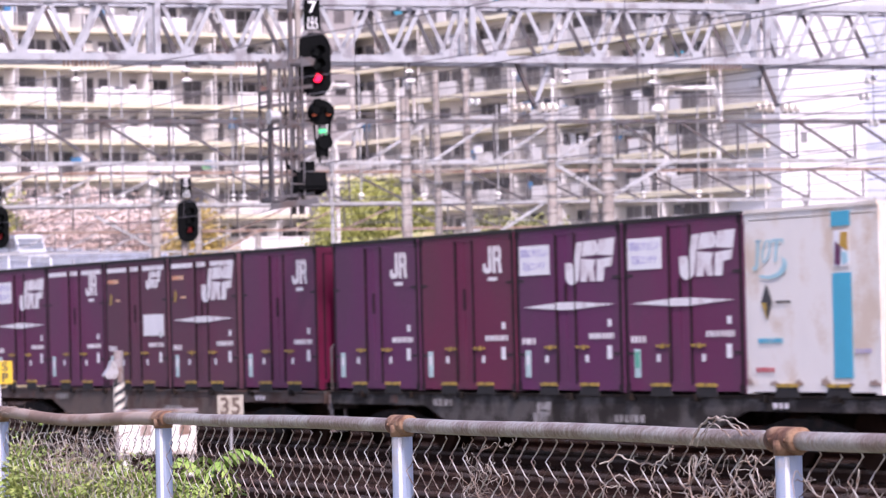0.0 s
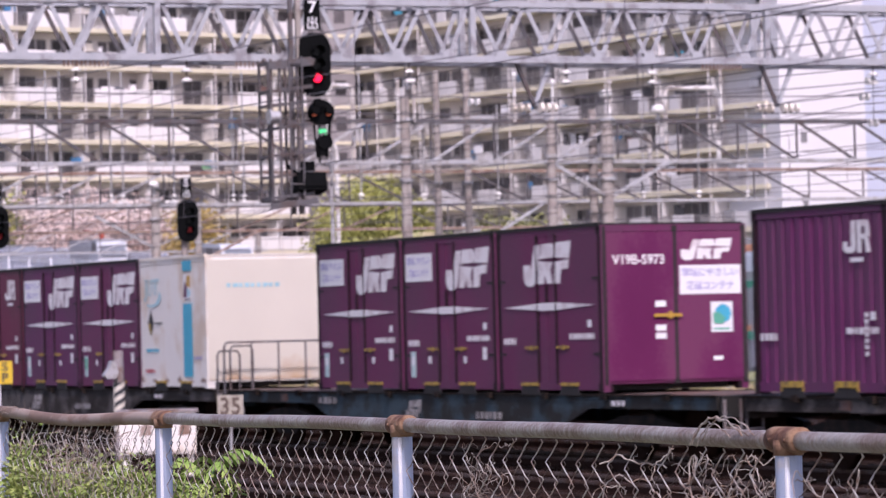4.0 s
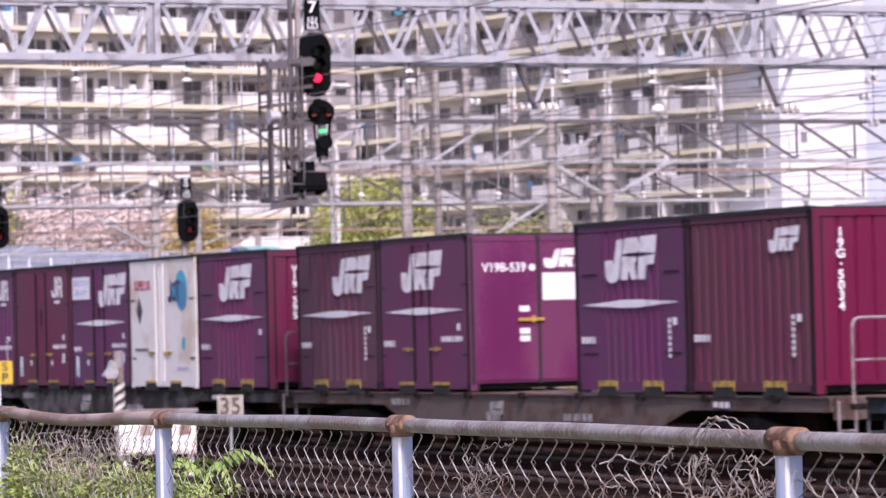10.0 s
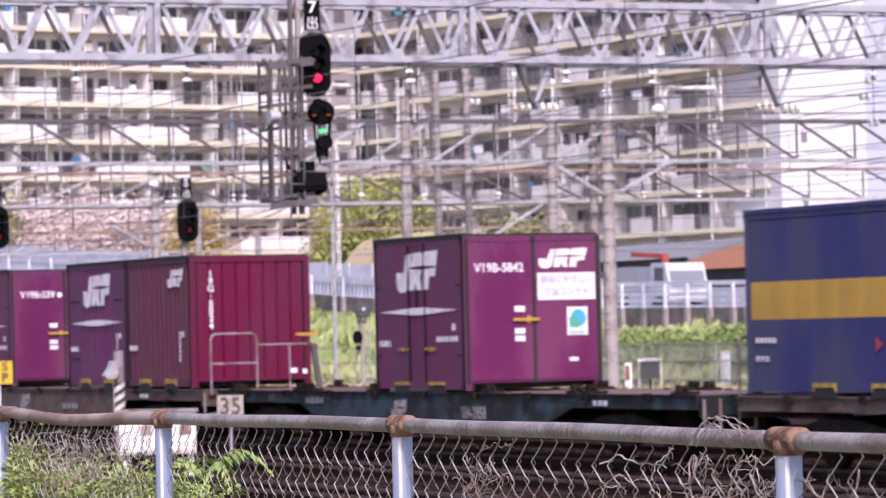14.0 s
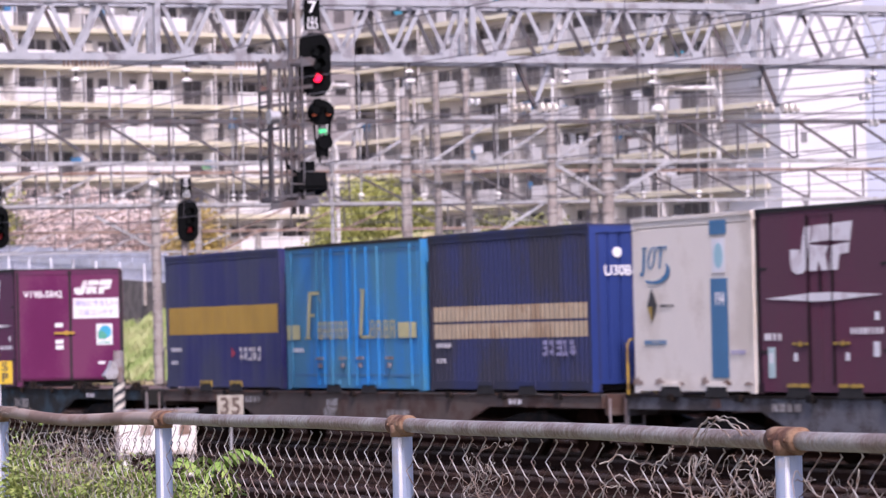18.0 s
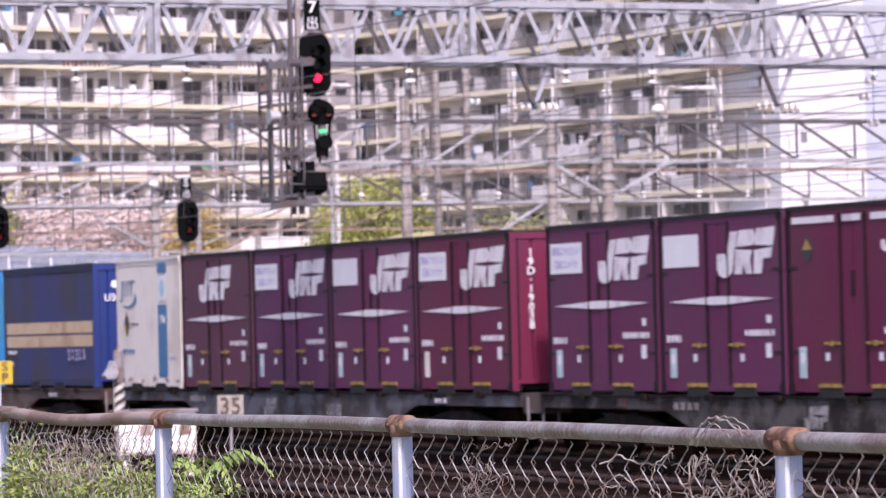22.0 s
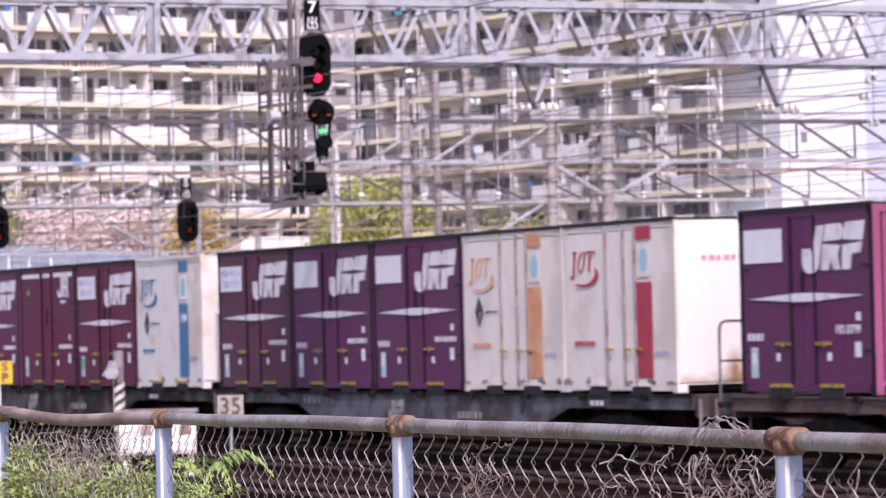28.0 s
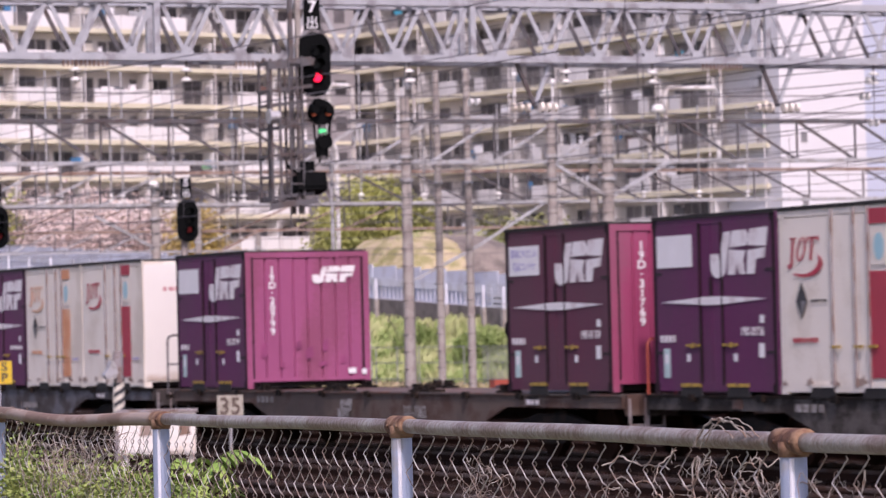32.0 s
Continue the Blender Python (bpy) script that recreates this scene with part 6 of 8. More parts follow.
def hanging_cage():
    """The basket and mast that carry the main signal under the gantry."""
    t = thing("signal_cage", pose(23.79, 60.45, 0.084) @ Matrix.Scale(0.958, 4), "dark steel access cage and mast hung under the gantry", "cage")
    y0, y1 = -0.30, 0.25
    for x in (-0.18, -0.02, 0.30):
        for yy in (y0, y1):
            bm = bmesh.new()
            beam(bm, (x, yy, 4.33), (x, yy, 6.75), 0.04, 0.04)
            part("upright", bm, "truss_dark", t)
    for z in (4.36, 4.72, 5.08, 5.55, 5.95, 6.2, 6.68):
        for yy in (y0, y1):
            bm = bmesh.new()
            beam(bm, (-0.20, yy, z), (0.58, yy, z + 0.09), 0.045, 0.055)
            part("rail", bm, "truss_dark", t)
        bm = bmesh.new()
        beam(bm, (-0.19, y0, z), (-0.19, y1, z), 0.045, 0.05)
        part("rail", bm, "truss_dark", t)
    for x in (-0.02, 0.30):
        bm = bmesh.new()
        beam(bm, (x, y1, 6.70), (x, 0.55, 6.86), 0.05, 0.05)
        part("hanger", bm, "truss_dark", t)
    bm = bmesh.new()
    for k in range(7):
        box(bm, -0.16 + k * 0.115, 0.0, 4.30, 0.09, 0.62, 0.03)
    part("floor_grate", bm, "truss_dark", t)
    for z, h in ((6.62, 0.12), (4.22, 0.10)):
        bm = bmesh.new()
        beam(bm, (-0.24, -0.34, z), (0.62, -0.34, z + 0.09), 0.06, h)
        part("edge_beam", bm, "truss_dark", t, "deep dark edge beam")
    for x, m, w in ((0.36, "truss_dark", 0.07), (0.50, "concrete", 0.08)):
        bm = bmesh.new()
        beam(bm, (x, 0.1, 4.1), (x, 0.1, 7.9), w, w)
        part("mast", bm, m, t)
    bm = bmesh.new()
    for k in range(9):
        bar(bm, (0.12, -0.4, 4.6 + k * 0.26), (0.36, -0.4, 4.6 + k * 0.26), 0.014, 5)
    for x in (0.12, 0.36):
        bar(bm, (x, -0.4, 4.4), (x, -0.4, 6.8), 0.018, 6)
    part("ladder", bm, "truss_dark", t)
    bm = bmesh.new()
    bar(bm, (-0.26, -0.45, 5.75), (-0.10, -0.45, 5.75), 0.10, 14)
    bar(bm, (-0.29, -0.45, 5.75), (-0.26, -0.45, 5.75), 0.13, 14)
    part("lamp_drum", bm, "galv", t, "pale drum-shaped lamp housing")
    bm = bmesh.new()
    for k in range(4):
        beam(bm, (0.50, -0.05, 5.2 + k * 0.5), (0.82, -0.05, 5.2 + k * 0.5), 0.04, 0.05)
    part("bracket", bm, "truss_dark", t)


def round_signal(x, y, z, r):
    t = thing("call_on_signal", pose(x, y, z), "black round auxiliary signal with two amber lamps", "signal")
    bm = bmesh.new()
    bar(bm, (0, 0, 0), (0, 0.14, 0), r, 24)
    part("backboard", bm, "black", t)
    for dx, dz, m in ((-0.7, -0.1, "amber_dim"), (0.5, -0.08, "amber_dim"), (-0.45, 0.45, "lens")):
        bm = bmesh.new()
        bar(bm, (dx * r, -0.03, dz * r), (dx * r, 0, dz * r), 0.042, 12)
        part("lens", bm, m, t)
        bm = bmesh.new()
        bar(bm, (dx * r, -0.10, dz * r + 0.06), (dx * r, 0.0, dz * r + 0.06), 0.075, 10, 0.08)
        part("hood", bm, "black", t)
    bm = bmesh.new()
    for dx in (-0.14, 0.14):
        beam(bm, (dx, 0.05, -r * 0.8), (dx * 0.6, 0.05, -r - 0.55), 0.03, 0.03)
    part("bracket", bm, "black", t)


colour_signal("main_signal", 24.44, 60.26, 6.47, 0.91, "7")
hanging_cage()
round_signal(24.56, 60.26, 5.68, 0.212)
t = thing("small_round_signal", pose(24.59, 60.26, 5.22), "small black round signal below the call-on lamps", "signal")
bm = bmesh.new()
bar(bm, (0.02, 0, -0.03), (0.02, 0.12, -0.03), 0.125, 20)
part("backboard", bm, "black", t)
bm = bmesh.new()
box(bm, -0.02, 0.03, 0.105, 0.13, 0.03, 0.08)
part("green_lamp", bm, glow("lit green lens", (0.05, 0.75, 0.25), 0.35), t, "small green lamp")
bm = bmesh.new()
beam(bm, (0.12, 0.08, 0.06), (0.15, 0.08, 0.5), 0.03, 0.03)
beam(bm, (-0.06, 0.08, -0.38), (-0.06, 0.08, 0.5), 0.03, 0.03)
box(bm, -0.02, 0.08, -0.26, 0.12, 0.10, 0.16)
part("bracket", bm, "black", t)
t = thing("flood_lamp", pose(24.32, 60.26, 4.55), "black box flood lamp on the signal cage", "lamp")
bm = bmesh.new()
box(bm, -0.04, 0, -0.2, 0.52, 0.36, 0.30, pose(0, 0, 0, -14, 0, 0))
part("housing", bm, "black", t)
bm = bmesh.new()
box(bm, 0.0, -0.195, -0.15, 0.38, 0.02, 0.22, pose(0, 0, 0, -14, 0, 0))
part("glass", bm, "black", t)
bm = bmesh.new()
box(bm, -0.06, 0.0, 0.06, 0.22, 0.16, 0.26)
beam(bm, (-0.16, 0.0, 0.08), (-0.42, 0.0, 0.26), 0.05, 0.05)
part("bracket", bm, "black", t)
colour_signal("starting_signal", 36.75, 100.0, 5.17, 0.98, "5", False, 0.10)
colour_signal("starting_signal", 31.40, 100.0, 5.05, 0.98, "4", False, 0.10)


def dwarf_signal(x, y, z, r, ladder=True, label="grey dwarf signal seen from behind on a ladder post"):
    t = thing("dwarf_signal", pose(x, y, 0), label, "signal")
    m = Matrix(((1, 0, 0, 0), (0, 0, -1, 0), (0, 1, 0, z), (0, 0, 0, 1)))
    bm = bmesh.new()
    prism(bm, [(r * math.cos(a), r * 0.98 * max(-0.72 if ladder else -1, math.sin(a))) for a in np.linspace(0, math.tau, 28)[:-1]], 0.16, m)
    head = part("head", bm, "signal_grey" if ladder else "black", t)
    bm = bmesh.new()
    bar(bm, (0, 0.05, -0.6), (0, 0.05, z - 0.2), 0.085 if ladder else 0.06, 10)
    part("post", bm, "concrete", t)
    if not ladder:
        return
    bm = bmesh.new()
    box(bm, 0.02, -0.17, z + 0.02, 0.11, 0.03, 0.09)
    part("lamp_cover", bm, "sticker", head, "small white cover plate")
    bm = bmesh.new()
    box(bm, 0, 0.02, z - r * 0.86, r * 1.3, 0.20, 0.07)
    for dx in (-0.2, 0.2):
        bar(bm, (dx * 0.6, 0.02, z - r * 1.3), (dx, 0.02, z - r * 0.8), 0.03, 6)
    box(bm, 0, 0.05, z - r * 1.5, 0.30, 0.22, 0.12)
    part("bracket", bm, "truss_dark", t)
    bm = bmesh.new()
    for dx in (0.14, 0.36):
        tube(bm, [(dx + 0.10, 0.1, -0.6), (dx + 0.02, 0.1, z - 0.9), (dx - 0.02, 0.1, z - 0.72), (dx - 0.12, 0.1, z - 0.66)], 0.02, 6)
    for k in range(9):
        bar(bm, (0.20, 0.1, -0.3 + k * 0.3), (0.43, 0.1, -0.3 + k * 0.3), 0.018, 6)
    part("ladder", bm, "galv", t)
    bm = bmesh.new()
    prism(bm, ngon(18, 0.19, 0.27), 0.16, Matrix(((1, 0, 0, -0.23), (0, 0, -1, 0.05), (0, 1, 0, z - 1.08), (0, 0, 0, 1))))
    bar(bm, (-0.23, 0.0, z - 1.1), (0, 0.05, z - 1.1), 0.03, 6)
    box(bm, -0.20, 0.0, z - 1.62, 0.14, 0.14, 0.20)
    part("lower_disc", bm, "black", t)


# ---- apartment block ----
def apartment():
    corner = Vector((118.2, 286.9, 0))
    t = thing("apartment_block", Matrix.Translation(corner + Vector((0, 0, -0.15))), "large pale apartment block with long balconies and yellowish slab edges", "building", kind="structure")
    e1, e2 = Vector((-0.966, -0.259, 0)), Vector((0.174, -0.985, 0))
    n1, n2 = Vector((0.259, -0.966, 0)), Vector((-0.985, -0.174, 0))
    rnd = random.Random(31)
    pane = bmesh.new()
    box(pane, 0, 0, 0, 1, 0.06, 1)
    pane_me = finish("pane", pane, "window")
    fr = bmesh.new()
    for x, z, sx, sz in ((0, 0, 1.0, 0.05), (0, 0.95, 1.0, 0.05), (-0.48, 0, 0.05, 1), (0.48, 0, 0.05, 1), (0, 0, 0.04, 1)):
        box(fr, x, 0, z, sx, 0.12, sz)
    frame_me = finish("window_frame", fr, "winframe")
    pan = bmesh.new()
    box(pan, 0, 0, 0, 1, 0.08, 1)
    panel_me = finish("balcony_panel", pan, "parapet")
    # right wing's panels carry that wing's shade in their colour
    shade_pan = bmesh.new()
    box(shade_pan, 0, 0, 0, 1, 0.08, 1)
    shade_panel_me = finish("balcony_panel", shade_pan, "parapet_shade")
    rl = bmesh.new()
    box(rl, 0, 0, 0.95, 1, 0.06, 0.05)
    for k in range(9):
        box(rl, -0.5 + (k + 0.5) / 9, 0, 0, 0.014, 0.03, 0.95)
    rail_me = finish("railing", rl, "winframe")
    ac = bmesh.new()
    box(ac, 0, 0, 0, 0.8, 0.32, 0.6)
    bar(ac, (-0.12, -0.165, 0.3), (-0.12, 0.165, 0.3), 0.22, 10)
    ac_me = finish("air_conditioner", ac, "grey_panel")
    floors, storey, unit = 11, 2.8, 6.0
    for e, n, length in ((e1, n1, 48.0), (e2, n2, 54.0)):
        ang = math.atan2(e.y, e.x)
        rot = Matrix.Rotation(ang, 4, "Z")
        up = 1 if e.cross(n).z > 0 else -1      # which local side faces out
        at = lambda u, v, z: e * u + n * v + Vector((0, 0, z))
        bm = bmesh.new()
        box(bm, 0, 0, -0.3, length, 11.0, floors * storey + 1.2, Matrix.Translation(at(length / 2, -6.9, 0)) @ rot)
        part("wall", bm, "facade", t)
        for k in range(floors + 1):
            z = 0.3 + k * storey
            bm = bmesh.new()
            box(bm, 0, 0, -0.20, length, 1.55, 0.34, Matrix.Translation(at(length / 2, -0.72, z)) @ rot)
            part("floor_slab", bm, "band", t)
            if k == floors:
                continue
            for j in range(int(length / unit)):
                u0 = j * unit
                # solid white panels on one half of each flat, open railing before the tall doors on the other
                flip = (lambda q: unit - q) if j % 2 else (lambda q: q)
                for a, b, solid_part in ((0.12, 1.05, 0.1), (1.1, 2.3, 0.25), (2.36, 3.6, 0.93), (3.65, 4.75, 0.97), (4.8, 5.9, 0.8)):
                    open_rail = rnd.random() > solid_part - (0.4 if e is e2 else 0)
                    ob = new("railing" if open_rail else "balcony_panel", rail_me if open_rail else panel_me if e is e1 else shade_panel_me)
                    ob.parent = t
                    ob.matrix_local = Matrix.Translation(at(u0 + flip((a + b) / 2), -0.02, z + 0.16)) @ rot @ Matrix.Diagonal((b - a, 1, 1.02, 1))
                for a, w, h, zz in ((1.0, 1.7, 1.95, 0.16), (2.75, 0.8, 0.95, 1.12), (4.2, 1.75, 1.95, 0.16), (5.5, 0.6, 0.8, 1.25)):
                    if rnd.random() < 0.06:
                        continue
                    win = new("window", frame_me)
                    win.parent = t
                    win.matrix_local = Matrix.Translation(at(u0 + flip(a), -1.36, z + zz)) @ rot @ Matrix.Diagonal((w, 1, h, 1))
                    ob = new("pane", pane_me)
                    ob.parent = win
                if rnd.random() < 0.55:
                    ob = new("air_conditioner", ac_me)
                    ob.parent = t
                    ob.matrix_local = Matrix.Translation(at(u0 + rnd.uniform(4.7, 5.6), -0.9, z + rnd.choice((0.2, 1.3)))) @ rot
                ob = new("partition", panel_me if e is e1 else shade_panel_me)
                ob.parent = t
                ob.matrix_local = Matrix.Translation(at(u0, -0.72, z + 0.2)) @ rot @ Matrix.Rotation(math.pi / 2, 4, "Z") @ Matrix.Diagonal((1.35, 1, 2.3 if j % 2 else 1.9, 1))
        for j in range(int(length / unit) + 1):
            bm = bmesh.new()
            bar(bm, at(j * unit - 0.25, 0.02, 0), at(j * unit - 0.25, 0.02, floors * storey), 0.055, 6)
            part("drain_pipe", bm, "facade", t, "white drain pipe")
        # washing, blinds and boxes on the balconies
        for _ in range(110 if e is e1 else 190):
            k, u = rnd.randrange(floors), rnd.uniform(0.5, length - 0.5)
            z = 0.3 + k * storey
            m = rnd.choice(("sticker", "parapet", "house_dark", "sticker", "house_wall", "charcoal", "winframe", "roof_brown", "steel_blue", "sticker") + (("mint", "sky_blue") if _ % 6 == 0 else ()))
            w, h = rnd.uniform(0.3, 1.3), rnd.uniform(0.4, 0.9)
            bm = bmesh.new()
            box(bm, 0, 0, 0, w, 0.12, h, Matrix.Translation(at(u, -0.35, z + rnd.uniform(0.5, 1.3))) @ rot)
            part("laundry", bm, m, t)
    bm = bmesh.new()
    box(bm, -1.2, -1.0, 0, 3.5, 3.0, 32.5)
    tower = part("stair_tower", bm, "tower_wall", t)
    for k in range(floors):
        z = 0.3 + k * storey
        bm = bmesh.new()
        box(bm, -1.2, -2.52, z - 0.12, 3.54, 0.10, 0.28)
        part("slab_edge", bm, "band", tower)
        for dx, w in ((-2.1, 0.8), (-0.7, 0.9)):
            bm = bmesh.new()
            box(bm, dx, -2.49, z + 1.0, w, 0.06, 1.1)
            part("stair_window", bm, "window", tower, "dark stairwell window")


def white_tower():
    t = thing("white_tower", pose(0, 0, 0), "plain white end wall of a tall apartment slab", "building", kind="structure")
    bm = bmesh.new()
    box(bm, 131.1, 236.2, -0.3, 6.6, 8, 38)
    part("wall", bm, "white_wall", t)
    # the return wall's bluish grey paints its shade into the colour
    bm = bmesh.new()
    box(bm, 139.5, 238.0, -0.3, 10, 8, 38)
    part("wall", bm, "blue_wall", t, "return wall, its shade put into a bluish tone")
    for z in (10.0, 14.2):
        bm = bmesh.new()
        box(bm, 129.6, 232.17, z, 0.45, 0.06, 0.7)
        part("vent", bm, "winframe", t)


apartment()
white_tower()


# ---- trees and slope ----
def tree(x, y, z, h, r, leaf, seed, n=2600, size=0.35, label="", flat=0.75):
    rnd = random.Random(seed)
    t = thing("tree", pose(x, y, z), label, "tree", "trees before the block")
    bm = bmesh.new()
    bar(bm, (0, 0, -0.4), (0.1, 0.05, h * 0.5), 0.05 * h * 0.5, 8, 0.03 * h * 0.5)
    tips = []
    for k in range(11):
        a = rnd.uniform(0, math.tau)
        b = Vector((0.08, 0.04, h * rnd.uniform(0.3, 0.5)))
        tip = Vector((math.cos(a) * r * rnd.uniform(0.4, 0.85), math.sin(a) * r * rnd.uniform(0.4, 0.85), h * rnd.uniform(0.55, 0.95)))
        mid = b.lerp(tip, 0.5) + Vector((0, 0, 0.1 * h))
        bar(bm, b, mid, 0.012 * h, 6, 0.008 * h)
        bar(bm, mid, tip, 0.008 * h, 6, 0.003 * h)
        tips += [tip, mid, b.lerp(tip, 0.75)]
    tips.append(Vector((0, 0, h * 0.85)))
    part("trunk", bm, "bark", t)
    vs, fs = [], []
    for _ in range(n):
        c = rnd.choice(tips) + Vector((rnd.gauss(0, r * 0.24), rnd.gauss(0, r * 0.24), rnd.gauss(0, r * 0.24 * flat)))
        q = Euler((rnd.uniform(-1.2, 1.2), rnd.uniform(-1.2, 1.2), rnd.uniform(0, 6.3))).to_matrix()
        s = size * rnd.uniform(0.5, 1.3)
        i = len(vs)
        for px, py in ((-0.5, -0.1), (0, -0.5), (0.5, 0), (0.1, 0.5)):
            vs.append(tuple(c + q @ Vector((px * s, py * s, rnd.uniform(-0.1, 0.1) * s))))
        fs.append((i, i + 1, i + 2, i + 3))
    me = bpy.data.meshes.new("crown")
    me.from_pydata(vs, [], fs)
    me.materials.append(M[leaf])
    ob = new("crown", me)
    ob.parent = t


tree(94.6, 226, 0, 12.5, 3.0, "leaf_yellow", 1, 36000, 0.20, "spreading tree with yellow-green spring leaves")
tree(92.9, 224, 0, 9.9, 2.0, "leaf_yellow", 2, 15000, 0.20, "young tree with yellow-green spring leaves")
tree(95.7, 222, 0, 10.4, 1.9, "leaf_yellow", 12, 14000, 0.20, "young tree with yellow-green spring leaves")
tree(99.3, 214, 0, 9.2, 2.0, "leaf_olive", 3, 11000, 0.20, "low tree with olive green spring leaves")
tree(101.4, 214, 0, 8.8, 1.6, "leaf_olive", 13, 8000, 0.20, "low tree with olive green spring leaves")
tree(84.3, 226, 0, 10.2, 2.3, "leaf_amber", 4, 13000, 0.20, "rounded tree with amber yellow leaves")
for k, (x, y, h, r) in enumerate(((83.5, 252, 12.0, 3.4), (81.5, 247, 11.0, 3.0), (85.5, 247, 12.0, 3.0), (82.0, 258, 12.0, 3.2), (84.5, 240, 10.8, 2.8), (86.5, 238, 10.0, 2.6))):
    tree(x, y, 0, h, r, "blossom", 20 + k, 8000, 0.20, "cherry tree in pale pink blossom")
tree(80.6, 255, 0, 13.2, 2.0, "leaf_yellow", 41, 1500, 0.28, "tree with yellow-green spring leaves")


def ramp_z(y):
    return min(8.5, 2.45 + 0.012 * max(0, y - 122) + max(0, y - 150) * 0.035)


def wall_drop(y):
    """How far the bank's top lies below the road: further along it gives way to a bare wall."""
    return 0.70 + 2.5 * min(1.0, max(0.0, (y - 184) / 20))


def embankment():
    ys = list(range(-240, 96, 16)) + list(range(96, 262, 4)) + list(range(262, 560, 16))
    bm = bmesh.new()
    rows = []
    for y in ys:
        z = ramp_z(y)
        rows.append([bm.verts.new(p) for p in ((63.2, y, -0.22), (64.6, y, 0.25), (69.2, y, z - wall_drop(y)), (69.4, y, z - wall_drop(y)), (69.6, y, z), (76.4, y, z), (76.6, y, -0.22))])
    for a, b in zip(rows, rows[1:]):
        for i in range(6):
            bm.faces.new((a[i], a[i + 1], b[i + 1], b[i]))
    bm.faces.new(rows[0])
    bm.faces.new(rows[-1][::-1])
    solid("embankment", bm, "soil", "grassy earth bank carrying the ramp road", "bank", kind="structure")
    bm = bmesh.new()
    ra = [[bm.verts.new((x, y, ramp_z(y) + 0.02)) for x in (69.9, 76.2)] for y in ys]
    for a, b in zip(ra, ra[1:]):
        bm.faces.new((a[0], a[1], b[1], b[0]))
    solid("ramp_road", bm, "asphalt", "grey asphalt ramp road on the bank", "road", kind="structure")
    bm = bmesh.new()
    ra = [[bm.verts.new((x, y, ramp_z(y) + dz)) for x, dz in ((69.28, -0.6 - wall_drop(y)), (69.28, 0.12), (69.6, 0.12), (69.6, -0.2))] for y in ys]
    for a, b in zip(ra, ra[1:]):
        for i in range(3):
            bm.faces.new((a[i], a[i + 1], b[i + 1], b[i]))
    solid("kerb_wall", bm, "retaining", "stained grey-brown concrete retaining wall along the ramp", "kerb", kind="structure")
    # guard fence: steel rails on posts, pickets and panels further along
    g = thing("guard_fence", pose(0, 0, 0), "white steel guard fence along the ramp road", "fence", kind="structure")
    near_posts = [100.0 + 1.1 * k for k in range(28)] + [131.55 + 1.86 * k for k in range(11)]
    for y in near_posts + [152.2 + 3.9 * k for k in range(26)]:
        z = ramp_z(y)
        bm = bmesh.new()
        box(bm, 69.20, y, z + 0.10, 0.12, 0.14, 0.94)
        post = part("post", bm, "guard", g)
        if y > 126:
            bm = bmesh.new()
            box(bm, 69.2, y, z - 1.15, 0.16, 0.26, 1.24)
            part("post_foot", bm, "concrete", post, "pale concrete post foot")
    near_ys, far_ys = [100 + 4 * k for k in range(14)], [152 + 4 * k for k in range(25)]
    for dz, h, w in ((0.17, 0.11, 0.06), (0.40, 0.15, 0.05), (0.64, 0.15, 0.05), (0.84, 0.05, 0.05), (1.05, 0.17, 0.07)):
        bm = bmesh.new()
        for a, b in zip(near_ys, near_ys[1:]):
            beam(bm, (69.32, a, ramp_z(a) + dz), (69.32, b, ramp_z(b) + dz), w, h)
        part("guard_rail", bm, "guard", g)
    for dz, h in ((0.12, 0.10), (0.88, 0.34)):
        bm = bmesh.new()
        for a, b in zip(far_ys, far_ys[1:]):
            beam(bm, (69.5, a, ramp_z(a) + dz), (69.5, b, ramp_z(b) + dz), 0.05, h)
        part("rail", bm, "guard", g)
    bm = bmesh.new()
    for k in range(210):
        y = 152 + k * 0.46
        box(bm, 69.5, y, ramp_z(y) + 0.1, 0.04, 0.09, 0.7)
    part("pickets", bm, "guard", g, "row of white pickets")["kind"] = "stuff"
    for a in far_ys[:-1]:
        bm = bmesh.new()
        beam(bm, (69.58, a + 0.02, ramp_z(a) + 0.42), (69.58, a + 3.98, ramp_z(a + 4) + 0.42), 0.02, 0.6)
        part("infill_panel", bm, "blue_wall", g, "pale blue infill panel")
    w = thing("noise_panel", pose(0, 0, 0), "pale blue-grey panels on the far side of the ramp", "panel", kind="structure")
    for k in range(48):
        y = 118 + k * 3.0
        z = ramp_z(y + 1.5)
        bm = bmesh.new()
        box(bm, 76.3, y + 1.5, z, 0.06, 2.9, 0.80 if y < 152 else 1.15)
        part("panel", bm, "blue_wall" if y < 152 else "guard", w)
    # grass and weeds on the slope
    rnd = random.Random(51)
